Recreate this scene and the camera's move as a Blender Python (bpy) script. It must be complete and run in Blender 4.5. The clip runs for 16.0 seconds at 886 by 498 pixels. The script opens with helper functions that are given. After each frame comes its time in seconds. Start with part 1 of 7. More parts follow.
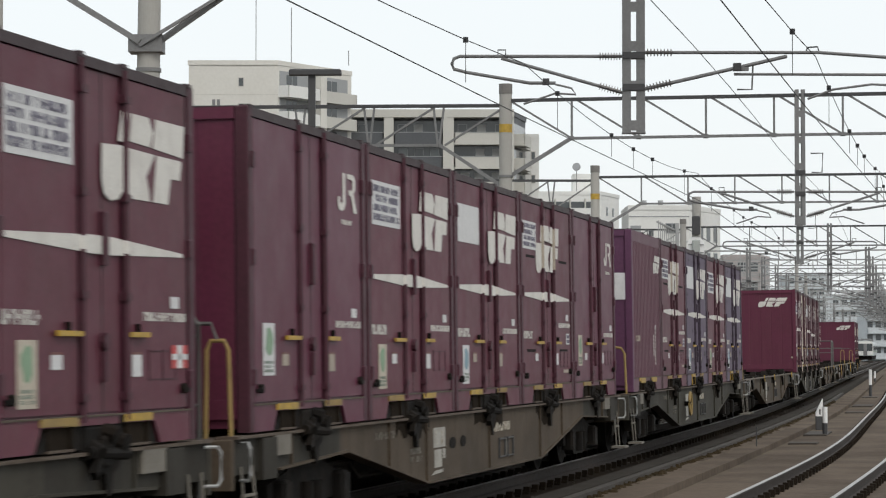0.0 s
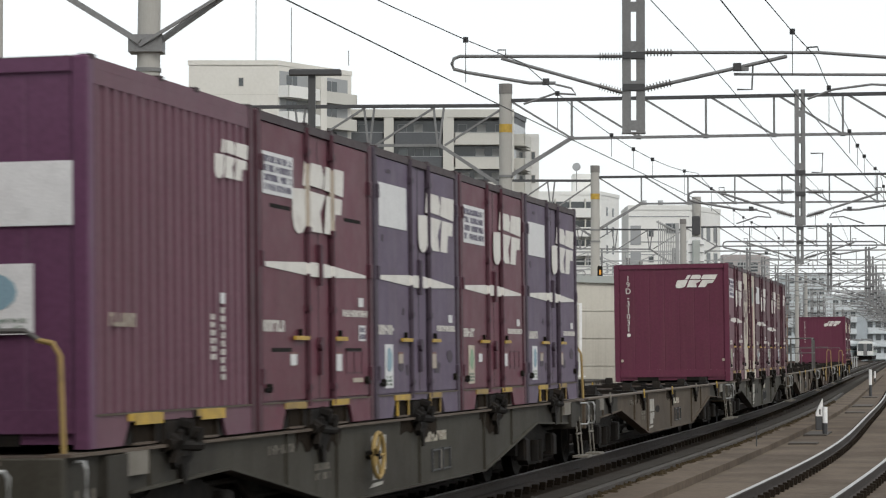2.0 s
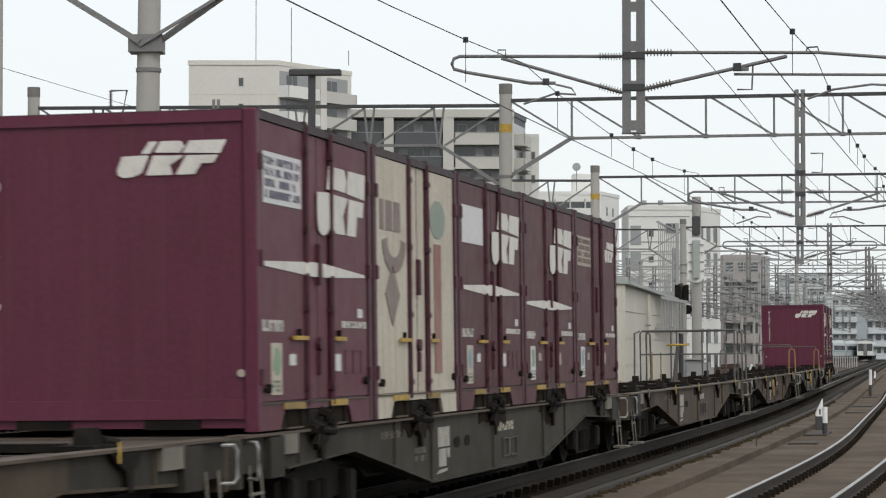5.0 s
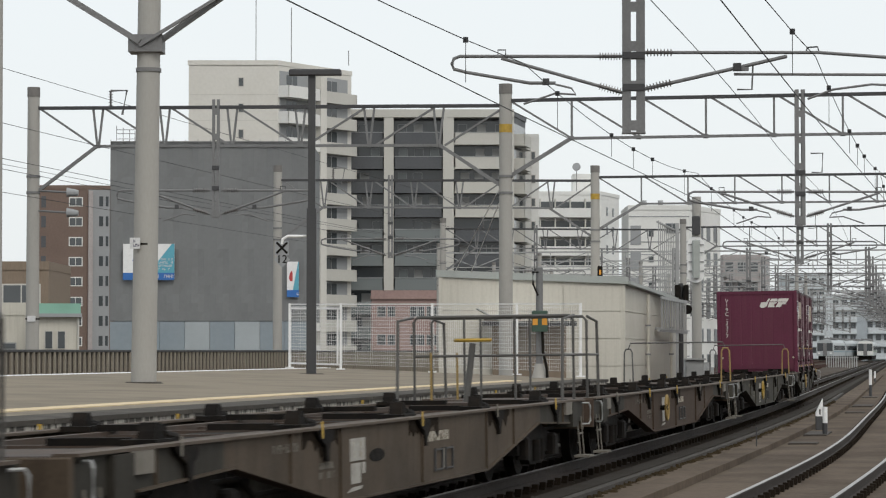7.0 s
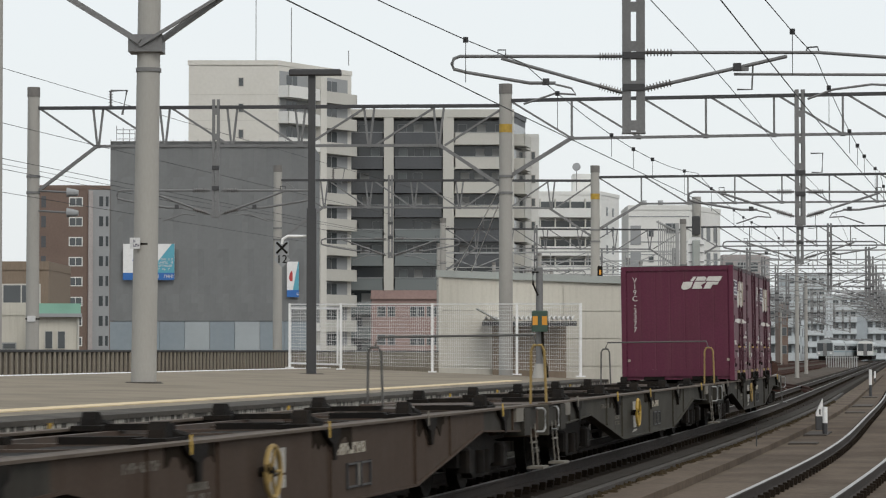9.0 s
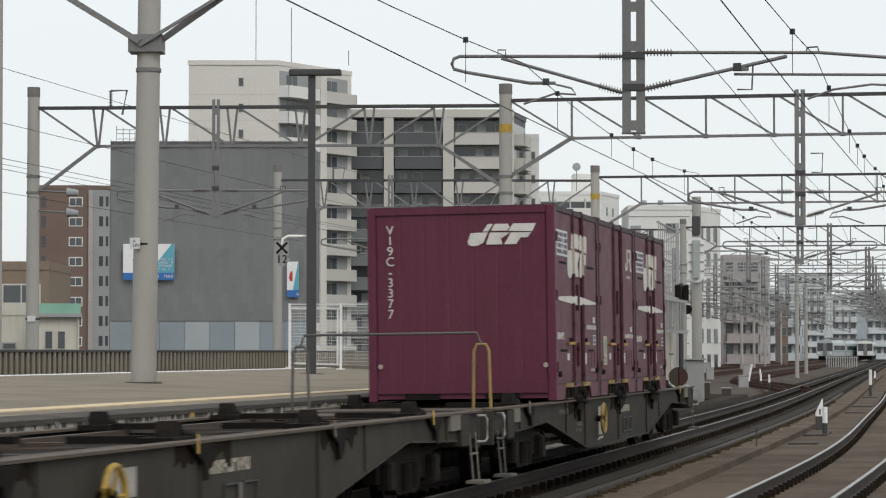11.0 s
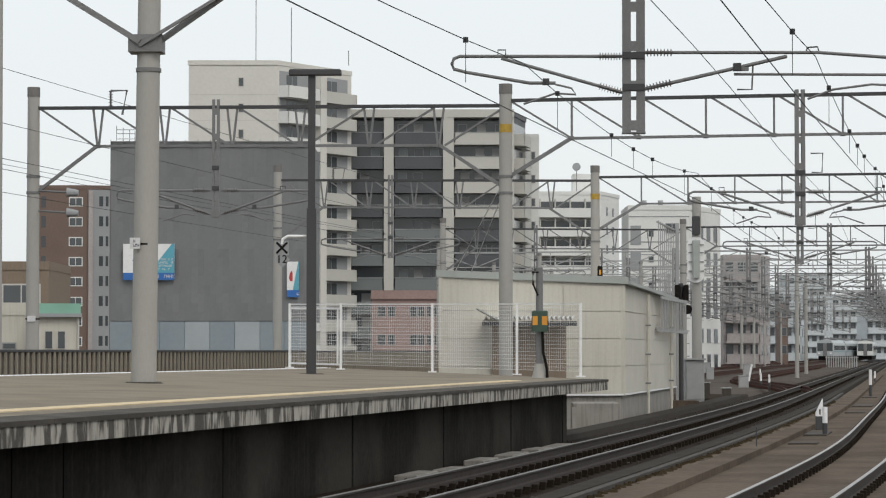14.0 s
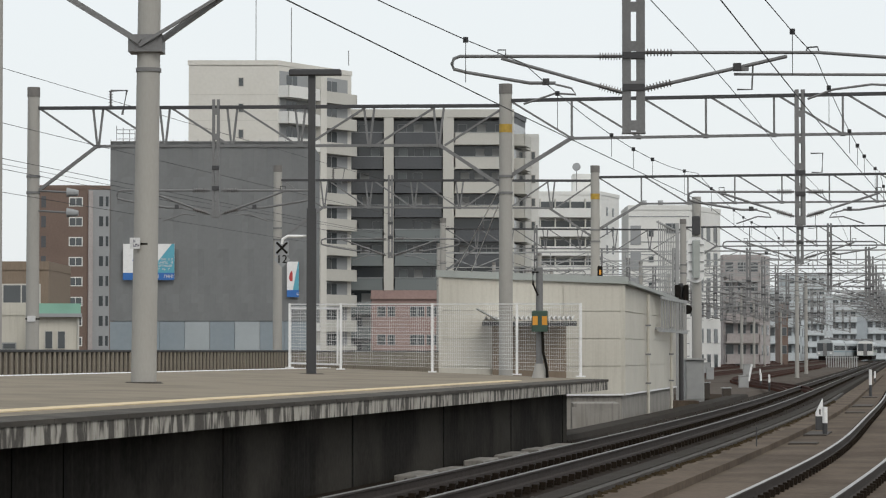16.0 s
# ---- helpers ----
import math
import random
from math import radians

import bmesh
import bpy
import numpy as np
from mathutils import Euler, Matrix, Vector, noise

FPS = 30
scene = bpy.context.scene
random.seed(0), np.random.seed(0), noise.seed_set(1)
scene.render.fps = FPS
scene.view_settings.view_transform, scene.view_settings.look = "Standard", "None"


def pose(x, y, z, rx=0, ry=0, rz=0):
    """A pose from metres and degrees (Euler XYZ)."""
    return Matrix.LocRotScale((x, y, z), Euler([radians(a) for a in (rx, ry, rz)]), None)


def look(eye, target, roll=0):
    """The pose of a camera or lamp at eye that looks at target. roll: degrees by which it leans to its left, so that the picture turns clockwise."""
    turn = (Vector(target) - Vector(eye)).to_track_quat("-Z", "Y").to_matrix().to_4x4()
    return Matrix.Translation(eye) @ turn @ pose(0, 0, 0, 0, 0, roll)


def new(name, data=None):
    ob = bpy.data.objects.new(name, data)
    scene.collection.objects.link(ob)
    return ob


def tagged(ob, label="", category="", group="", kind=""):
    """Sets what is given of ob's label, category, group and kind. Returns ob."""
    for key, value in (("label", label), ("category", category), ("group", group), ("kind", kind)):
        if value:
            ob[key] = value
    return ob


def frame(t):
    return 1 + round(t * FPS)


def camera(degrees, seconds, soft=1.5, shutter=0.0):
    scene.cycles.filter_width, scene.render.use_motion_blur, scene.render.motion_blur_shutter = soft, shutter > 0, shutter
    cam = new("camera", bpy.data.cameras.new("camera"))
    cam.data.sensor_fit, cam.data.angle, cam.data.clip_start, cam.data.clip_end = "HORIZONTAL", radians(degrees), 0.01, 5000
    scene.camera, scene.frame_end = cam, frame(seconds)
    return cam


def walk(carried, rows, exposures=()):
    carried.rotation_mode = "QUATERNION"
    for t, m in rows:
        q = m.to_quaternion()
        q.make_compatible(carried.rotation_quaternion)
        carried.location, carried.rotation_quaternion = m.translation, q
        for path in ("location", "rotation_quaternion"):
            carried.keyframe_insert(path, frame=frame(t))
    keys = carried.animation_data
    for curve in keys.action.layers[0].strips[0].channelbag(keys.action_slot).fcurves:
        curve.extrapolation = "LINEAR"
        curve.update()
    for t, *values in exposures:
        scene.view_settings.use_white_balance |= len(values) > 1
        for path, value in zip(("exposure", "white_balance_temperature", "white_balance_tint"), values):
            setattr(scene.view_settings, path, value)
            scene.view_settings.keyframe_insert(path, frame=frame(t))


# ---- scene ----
cam = camera(19.12, 16.0, 1.15, 0.25)
CAM = pose(0, 0, 1.6, 92.24)
walk(cam, [(0, CAM), (16.0, CAM)], [(0, 0.06), (0.6, 0.12), (2.5, 0.2), (3.5, 0.2), (4.0, 0.07), (6.0, 0.05), (6.5, 0.05), (7.0, -0.02), (9.0, -0.06), (11.5, 0.0), (12.5, 0.09), (13.2, 0.04), (14.0, -0.05), (16.0, -0.05)])

# ---- world and light: bright overcast ----
world = bpy.data.worlds.new("overcast_sky")
scene.world = world
world.use_nodes = True
wn, wl = world.node_tree.nodes, world.node_tree.links
sky = wn.new("ShaderNodeTexSky")
sky.sky_type, sky.sun_disc = "NISHITA", False
sky.sun_elevation, sky.sun_rotation = radians(50), radians(150)
sky.air_density, sky.dust_density = 1.0, 4.0
cloud = wn.new("ShaderNodeMixRGB")
cloud.inputs[0].default_value = 0.8
cloud.inputs[2].default_value = (9.3, 9.7, 9.8, 1)
wl.new(sky.outputs[0], cloud.inputs[1])
wl.new(cloud.outputs[0], wn["Background"].inputs[0])
wn["Background"].inputs[1].default_value = 0.11
sun = new("sun", bpy.data.lights.new("sun", "SUN"))
sun.data.energy, sun.data.angle, sun.data.color = 1.0, radians(25), (1.0, 0.96, 0.9)
sun.matrix_world = look((40, -60, 90), (0, 30, 0))


# ---- the line of the tracks ----
def xc(y):
    """Centre line of the train's track: a wide curve that runs out straight."""
    if y <= 95:
        return -7.29 + 0.234 * y - 0.0003 * y * y
    return 12.2325 + 0.177 * (y - 95)


def slope(y):
    return 0.234 - 0.0006 * y if y <= 95 else 0.177


def on_line(y, lat, z=0.0):
    """A point lat metres to the right of the train's track, square to it."""
    s = slope(y)
    n = math.hypot(1, s)
    return Vector((xc(y) + lat / n, y - lat * s / n, z))


# ---- mesh helpers ----
class Geo:
    """Vertices and faces, gathered for one mesh."""

    def __init__(self):
        self.v, self.f = [], []

    def add(self, verts, faces):
        n = len(self.v)
        self.v += [tuple(p) for p in verts]
        self.f += [tuple(i + n for i in f) for f in faces]
        return self

    def box(self, x0, y0, z0, x1, y1, z1, m=None):
        p = [Vector((x, y, z)) for z in (z0, z1) for x, y in ((x0, y0), (x1, y0), (x1, y1), (x0, y1))]
        if m is not None:
            p = [m @ q for q in p]
        return self.add(p, [(3, 2, 1, 0), (4, 5, 6, 7), (0, 1, 5, 4), (1, 2, 6, 5), (2, 3, 7, 6), (3, 0, 4, 7)])

    def chamfer(self, x0, y0, z0, x1, y1, z1, c=0.01):
        """A box with its upright and top edges cut."""
        def ring(z, d):
            return [(x0 + d + c, y0 + d, z), (x1 - d - c, y0 + d, z), (x1 - d, y0 + d + c, z), (x1 - d, y1 - d - c, z),
                    (x1 - d - c, y1 - d, z), (x0 + d + c, y1 - d, z), (x0 + d, y1 - d - c, z), (x0 + d, y0 + d + c, z)]
        p = ring(z0, 0) + ring(z1 - c, 0) + ring(z1, c)
        f = [tuple(range(7, -1, -1)), tuple(range(16, 24))]
        for k in (0, 8):
            f += [(k + i, k + (i + 1) % 8, k + 8 + (i + 1) % 8, k + 8 + i) for i in range(8)]
        return self.add(p, f)

    def bar(self, a, b, w, h, up=(0, 0, 1)):
        """A rectangular bar from a to b."""
        a, b = Vector(a), Vector(b)
        d = (b - a).normalized()
        s = d.cross(Vector(up))
        s = s.normalized() if s.length > 1e-4 else Vector((1, 0, 0))
        u = s.cross(d)
        p = [q + s * i * w / 2 + u * j * h / 2 for q in (a, b) for i, j in ((-1, -1), (1, -1), (1, 1), (-1, 1))]
        return self.add(p, [(3, 2, 1, 0), (4, 5, 6, 7), (0, 1, 5, 4), (1, 2, 6, 5), (2, 3, 7, 6), (3, 0, 4, 7)])

    def tube(self, pts, r, n=8, r1=None):
        """A round rod along points."""
        pts = [Vector(p) for p in pts]
        rings = []
        for i, p in enumerate(pts):
            d = (pts[min(i + 1, len(pts) - 1)] - pts[max(i - 1, 0)]).normalized()
            s = d.cross(Vector((0, 0, 1)))
            s = s.normalized() if s.length > 1e-3 else Vector((1, 0, 0))
            u = s.cross(d)
            rr = r if r1 is None else r + (r1 - r) * i / (len(pts) - 1)
            rings += [p + rr * (s * math.cos(2 * math.pi * k / n) + u * math.sin(2 * math.pi * k / n)) for k in range(n)]
        f = [tuple(range(n))[::-1], tuple(range(len(rings) - n, len(rings)))]
        for i in range(len(pts) - 1):
            f += [(i * n + k, i * n + (k + 1) % n, (i + 1) * n + (k + 1) % n, (i + 1) * n + k) for k in range(n)]
        return self.add(rings, f)

    def prism(self, poly, a, b, m=None, axis="x"):
        """A flat outline drawn out from a to b along an axis; the outline is (y, z), (x, z) or (x, y)."""
        put = {"x": lambda u, v, w: (w, u, v), "y": lambda u, v, w: (u, w, v), "z": lambda u, v, w: (u, v, w)}[axis]
        p = [Vector(put(u, v, w)) for w in (a, b) for u, v in poly]
        if m is not None:
            p = [m @ q for q in p]
        n = len(poly)
        return self.add(p, [tuple(range(n))[::-1], tuple(range(n, 2 * n))] +
                        [(i, (i + 1) % n, n + (i + 1) % n, n + i) for i in range(n)])

    def mesh(self, name, material, smooth=False):
        me = bpy.data.meshes.new(name)
        me.from_pydata(self.v, [], self.f)
        bm = bmesh.new()
        bm.from_mesh(me)
        bmesh.ops.recalc_face_normals(bm, faces=bm.faces)
        bm.to_mesh(me)
        bm.free()
        me.materials.append(material)
        if smooth:
            me.shade_smooth()
            me.set_sharp_from_angle(angle=radians(40))
        return me


def part(name, geo, material, parent, label="", smooth=False):
    ob = new(name, geo.mesh(name, material, smooth) if isinstance(geo, Geo) else geo)
    ob.parent = parent
    return tagged(ob, label)


def thing(name, label, category, group="", m=None):
    ob = new(name)
    ob.empty_display_size = 0.2
    if m is not None:
        ob.matrix_basis = m
    return tagged(ob, label, category, group)


def solid(name, geo, material, label, category="", kind="", group="", smooth=False):
    return tagged(new(name, geo.mesh(name, material, smooth)), label, category, group, kind)


def writing(name, text, size, material, parent, m, depth=0.004):
    """Letters in the built-in font, as a mesh."""
    cu = bpy.data.curves.new(name, "FONT")
    cu.body, cu.size, cu.align_x, cu.align_y, cu.extrude = text, size, "CENTER", "CENTER", depth
    tmp = bpy.data.objects.new(name, cu)
    me = bpy.data.meshes.new_from_object(tmp)
    bpy.data.objects.remove(tmp)
    me.materials.clear()
    me.materials.append(material)
    me.transform(m)
    ob = new(name, me)
    ob.parent = parent
    return ob


# ---- materials ----
def surface(name, color, rough=0.7, metal=0.0, spots=None, amount=0.35, spots_from=0.45, scale=3.0, grain=60.0, bump=0.15, vary=0.0,
            streak=None, streak_amount=0.0, streak_from=0.48, stretch=(1, 1, 1), spec=0.5, speck=0.25, spots_width=0.3):
    """A worn surface: a base colour, stains at one scale, grain at another, upright streaks, fine relief."""
    mat = bpy.data.materials.new(name)
    mat.use_nodes = True
    n, l = mat.node_tree.nodes, mat.node_tree.links
    bsdf = n["Principled BSDF"]
    co = n.new("ShaderNodeTexCoord")
    mp = n.new("ShaderNodeMapping")
    mp.inputs["Scale"].default_value = stretch
    l.new(co.outputs["Object"], mp.inputs[0])

    def noise_tex(s, detail=5.0, vec=None):
        t = n.new("ShaderNodeTexNoise")
        t.inputs["Scale"].default_value, t.inputs["Detail"].default_value = s, detail
        l.new(vec or mp.outputs[0], t.inputs[0])
        return t.outputs[0]

    def ramp(x, a, b):
        r = n.new("ShaderNodeMapRange")
        r.inputs[1].default_value, r.inputs[2].default_value = a, b
        l.new(x, r.inputs[0])
        return r.outputs[0]

    def mix(fac, a, b, mode="MIX"):
        x = n.new("ShaderNodeMixRGB")
        x.blend_type = mode
        for i, q in ((0, fac), (1, a), (2, b)):
            if isinstance(q, (int, float)):
                x.inputs[i].default_value = q
            elif isinstance(q, tuple):
                x.inputs[i].default_value = (*q, 1)
            else:
                l.new(q, x.inputs[i])
        return x.outputs[0]

    def times(x, k):
        q = n.new("ShaderNodeMath")
        q.operation = "MULTIPLY"
        l.new(x, q.inputs[0])
        q.inputs[1].default_value = k
        return q.outputs[0]

    col = color
    dark = spots if spots else tuple(c * 0.55 for c in color)
    if amount:
        col = mix(times(ramp(noise_tex(scale), spots_from, spots_from + spots_width), amount), col, dark)
    if streak:
        sp = n.new("ShaderNodeMapping")
        sp.inputs["Scale"].default_value = (7, 7, 0.35)
        l.new(co.outputs["Object"], sp.inputs[0])
        col = mix(times(ramp(noise_tex(1.6, 6.0, sp.outputs[0]), streak_from, streak_from + 0.22), streak_amount), col, streak)
    fine = noise_tex(grain, 3.0)
    col = mix(speck, col, mix(ramp(fine, 0.3, 0.7), tuple(c * 0.6 for c in color), tuple(min(1, c * 1.35) for c in color)))
    if vary:
        info = n.new("ShaderNodeObjectInfo")
        hsv = n.new("ShaderNodeHueSaturation")
        l.new(col, hsv.inputs["Color"])
        r = n.new("ShaderNodeMapRange")
        r.inputs[3].default_value, r.inputs[4].default_value = 1 - vary, 1 + vary
        l.new(info.outputs["Random"], r.inputs[0])
        l.new(r.outputs[0], hsv.inputs["Value"])
        col = hsv.outputs[0]
    if isinstance(col, tuple):
        bsdf.inputs["Base Color"].default_value = (*col, 1)
    else:
        l.new(col, bsdf.inputs["Base Color"])
    bsdf.inputs["Metallic"].default_value = metal
    bsdf.inputs["Specular IOR Level"].default_value = spec
    rr = n.new("ShaderNodeMapRange")
    rr.inputs[3].default_value, rr.inputs[4].default_value = max(0.02, rough - 0.12), min(1, rough + 0.12)
    l.new(noise_tex(scale * 2.3), rr.inputs[0])
    l.new(rr.outputs[0], bsdf.inputs["Roughness"])
    if bump:
        b = n.new("ShaderNodeBump")
        b.inputs["Strength"].default_value, b.inputs["Distance"].default_value = bump, 0.02
        l.new(fine, b.inputs["Height"])
        l.new(b.outputs[0], bsdf.inputs["Normal"])
    return mat


def glass_pane(name, color, rough=0.08):
    mat = bpy.data.materials.new(name)
    mat.use_nodes = True
    b = mat.node_tree.nodes["Principled BSDF"]
    b.inputs["Base Color"].default_value = (*color, 1)
    b.inputs["Roughness"].default_value = rough
    b.inputs["Specular IOR Level"].default_value = 0.6
    return mat


MAROON = surface("maroon_paint", (0.1, 0.019, 0.042), 0.48, spec=0.3, spots=(0.074, 0.018, 0.028), amount=0.5, scale=1.3, grain=25, bump=0.05,
                 streak=(0.115, 0.042, 0.05), streak_amount=0.35, vary=0.07)
# real fading, plus the long sides' sky sheen put into the colour
FADED_SHEEN = surface("faded_sheen_maroon_paint", (0.108, 0.026, 0.043), 0.52, spec=0.28, spots=(0.075, 0.028, 0.032), amount=0.6, scale=1.6, grain=25, bump=0.05,
                streak=(0.115, 0.046, 0.052), streak_amount=0.35, vary=0.07)
BROWNED = surface("browned_maroon_paint", (0.084, 0.027, 0.035), 0.55, spec=0.25, spots=(0.058, 0.025, 0.027), amount=0.6, scale=1.5, grain=25, bump=0.05,
                  streak=(0.1, 0.05, 0.05), streak_amount=0.35)
PURPLE = surface("faded_purple_paint", (0.102, 0.076, 0.118), 0.6, spec=0.3, spots=(0.08, 0.05, 0.07), amount=0.6, scale=1.6, grain=25, bump=0.05,
                 streak=(0.16, 0.14, 0.16), streak_amount=0.4)
MAROON_DARK = surface("dark_maroon_steel", (0.028, 0.011, 0.014), 0.6, amount=0.4, scale=4, grain=40, bump=0.08)
BEIGE = surface("weathered_beige_paint", (0.50, 0.46, 0.38), 0.6, spots=(0.25, 0.17, 0.11), amount=0.4, scale=2, grain=25, bump=0.05,
                streak=(0.28, 0.2, 0.14), streak_amount=0.6)
DECAL = surface("white_marking_paint", (0.62, 0.60, 0.56), 0.6, spots=(0.35, 0.31, 0.29), amount=0.5, scale=6, grain=60, bump=0.02)
LABEL_WHITE = surface("white_label", (0.6, 0.6, 0.6), 0.55, amount=0.3, scale=8, bump=0)
LABEL_INK = surface("dark_label_ink", (0.16, 0.15, 0.2), 0.6, amount=0.2, bump=0)
LABEL_GREEN = surface("green_label", (0.2, 0.31, 0.2), 0.55, amount=0.2, bump=0)
LABEL_BLUE = surface("blue_label", (0.2, 0.31, 0.37), 0.55, amount=0.2, bump=0)
RED_PAINT = surface("red_paint", (0.45, 0.05, 0.05), 0.5, amount=0.2, bump=0)
YELLOW = surface("yellow_paint", (0.42, 0.27, 0.035), 0.55, spots=(0.13, 0.09, 0.04), amount=0.7, scale=9, bump=0.03)
WAGON_GREY = surface("brake_dusted_grey_steel", (0.052, 0.048, 0.038), 0.75, spots=(0.026, 0.02, 0.014), amount=0.8, scale=1.1, grain=30, bump=0.1,
                     streak=(0.03, 0.025, 0.018), streak_amount=0.5, vary=0.1, spec=0.2)
WAGON_TAN = surface("tan_dusted_steel", (0.078, 0.058, 0.04), 0.8, spots=(0.03, 0.022, 0.014), amount=0.85, scale=1.1, grain=30, bump=0.1,
                    streak=(0.035, 0.026, 0.018), streak_amount=0.55, spec=0.3)
WAGON_BROWN = surface("rust_brown_steel", (0.058, 0.04, 0.029), 0.8, spots=(0.05, 0.03, 0.02), amount=0.7, scale=1.1, grain=30, bump=0.1,
                      streak=(0.075, 0.055, 0.042), streak_amount=0.4, spec=0.2)
# near-black for grease and for shade under wagons and in recesses
GRIME_AND_SHADE = surface("oily_and_shaded_steel", (0.009, 0.0078, 0.0068), 0.8, spots=(0.03, 0.021, 0.014), amount=0.6, scale=5, grain=50, bump=0.2, spec=0.12)
DECK = surface("rusty_deck_steel", (0.05, 0.036, 0.027), 0.8, spots=(0.085, 0.045, 0.026), amount=0.7, scale=2.5, grain=40, bump=0.15)
RAIL_TOP = surface("polished_rail_steel", (0.33, 0.315, 0.3), 0.36, 1.0, amount=0.1, scale=2, grain=30, bump=0.0)
RAIL_RUST = surface("rusted_rail_side", (0.022, 0.014, 0.01), 0.85, amount=0.5, scale=4, grain=40, bump=0.2)
SLEEPER = surface("stained_concrete_sleeper", (0.05, 0.041, 0.033), 0.85, spots=(0.026, 0.019, 0.014), amount=0.7, scale=3, bump=0.2, vary=0.2)
SLAB = surface("stained_slab_concrete", (0.125, 0.097, 0.074), 0.95, spots=(0.032, 0.024, 0.018), amount=0.9, spots_from=0.38, scale=0.45, grain=9, bump=0.3, spec=0.1,
               streak=(0.12, 0.095, 0.075), streak_amount=0.3, speck=0.35)
# oily bed; the same near-black stands for shade in the fork pockets
OILY_BED_AND_SHADE = surface("oil_soaked_bed_and_pocket_shade", (0.024, 0.018, 0.013), 0.9, spots=(0.009, 0.007, 0.005), amount=0.85, spots_from=0.4, scale=0.5, grain=14, bump=0.4, spec=0.05, speck=0.4)
KERB_BED = surface("dusty_kerb_concrete", (0.036, 0.031, 0.026), 0.9, spots=(0.025, 0.019, 0.014), amount=0.8, spots_from=0.4, scale=0.7, grain=12, bump=0.3, spec=0.1, speck=0.35)
MOSS = surface("mossy_dirt", (0.04, 0.028, 0.014), 0.95, spots=(0.014, 0.012, 0.007), amount=0.8, scale=2.5, grain=20, bump=0.6, spec=0.1, speck=0.4)
GROUND = surface("dark_gravelly_ground", (0.085, 0.07, 0.058), 0.95, spots=(0.035, 0.026, 0.02), amount=0.8, scale=0.12, grain=7, bump=0.5, spec=0.1)
RUST_RED = surface("red_rusted_steel", (0.075, 0.042, 0.034), 0.9, spots=(0.05, 0.026, 0.02), amount=0.6, scale=1, grain=30, bump=0.2, spec=0.1)
PLATFORM = surface("platform_asphalt", (0.205, 0.17, 0.122), 0.9, spots=(0.1, 0.08, 0.054), amount=0.85, scale=0.7, grain=12, speck=0.08, bump=0.15)
FASCIA = surface("streaked_concrete_edge", (0.40, 0.375, 0.33), 0.85, spots=(0.022, 0.018, 0.014), amount=1.0, scale=1.3, spots_from=0.46, spots_width=0.1, grain=20, bump=0.2,
                 streak=(0.03, 0.026, 0.022), streak_amount=0.9, streak_from=0.5, stretch=(5, 5, 1.4), speck=0.12)
# very dark mottled concrete for the wall below the platform edge
UNDER = surface("dark_mottled_concrete", (0.05, 0.045, 0.038), 0.9, spots=(0.006, 0.005, 0.004), amount=0.97, scale=0.4, spots_from=0.42, spots_width=0.16, grain=12, bump=0.2, spec=0.1,
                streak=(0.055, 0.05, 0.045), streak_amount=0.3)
LINE_CREAM = surface("worn_cream_line", (0.60, 0.48, 0.30), 0.8, spots=(0.35, 0.29, 0.2), amount=0.6, scale=2, bump=0.05)
WHITE_PAINT = surface("white_paint", (0.78, 0.78, 0.77), 0.5, amount=0.25, scale=4, bump=0.03)
POLE = surface("spun_concrete_pole", (0.345, 0.335, 0.31), 0.8, spots=(0.27, 0.255, 0.235), amount=0.5, scale=1.4, grain=35, speck=0.08, bump=0.08, stretch=(1, 1, 0.3))
GALV = surface("weathered_galvanised_steel", (0.19, 0.19, 0.19), 0.6, 0.3, amount=0.4, scale=3, grain=30, bump=0.05)
STEEL_DARK = surface("dark_painted_steel", (0.045, 0.045, 0.047), 0.55, 0.0, amount=0.3, scale=3, grain=30, bump=0.05)
FLANGE = surface("dusty_worn_flange", (0.095, 0.074, 0.057), 0.75, spots=(0.045, 0.028, 0.019), amount=0.7, scale=2, grain=40, bump=0.15, spec=0.3)
WIRE = surface("dark_wire", (0.03, 0.03, 0.032), 0.6, 0.3, amount=0.1, bump=0)
INSULATOR = surface("glazed_insulator", (0.10, 0.09, 0.085), 0.3, amount=0.2, scale=5, bump=0)
PARAPET = surface("weathered_parapet", (0.15, 0.13, 0.105), 0.9, spots=(0.07, 0.06, 0.05), amount=0.6, scale=2, bump=0.1,
                  streak=(0.06, 0.05, 0.042), streak_amount=0.5)
CREAM_WALL = surface("cream_panel_wall", (0.53, 0.505, 0.44), 0.6, streak=(0.36, 0.335, 0.28), streak_amount=0.35, spots=(0.42, 0.4, 0.345), amount=0.4, scale=0.7, grain=15, speck=0.08, bump=0.04)
WALL_WHITE = surface("white_rendered_wall", (0.70, 0.70, 0.675), 0.8, spots=(0.55, 0.55, 0.53), amount=0.4, scale=0.2, grain=3, speck=0.08, bump=0.05)
WALL_LIGHT = surface("pale_tiled_wall", (0.50, 0.49, 0.45), 0.7, spots=(0.42, 0.41, 0.38), amount=0.3, scale=0.2, grain=4, speck=0.08, bump=0.05)
WALL_CHAR = surface("charcoal_tiled_wall", (0.078, 0.083, 0.09), 0.6, amount=0.3, scale=0.2, grain=4, bump=0.05)
WALL_BROWN = surface("brown_tiled_wall", (0.165, 0.115, 0.092), 0.7, amount=0.3, scale=0.2, grain=4, bump=0.05)
WALL_PINK = surface("dusty_pink_wall", (0.30, 0.205, 0.185), 0.7, amount=0.3, scale=0.2, grain=4, bump=0.05)
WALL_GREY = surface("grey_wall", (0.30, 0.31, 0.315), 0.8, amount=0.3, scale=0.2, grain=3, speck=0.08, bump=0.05)
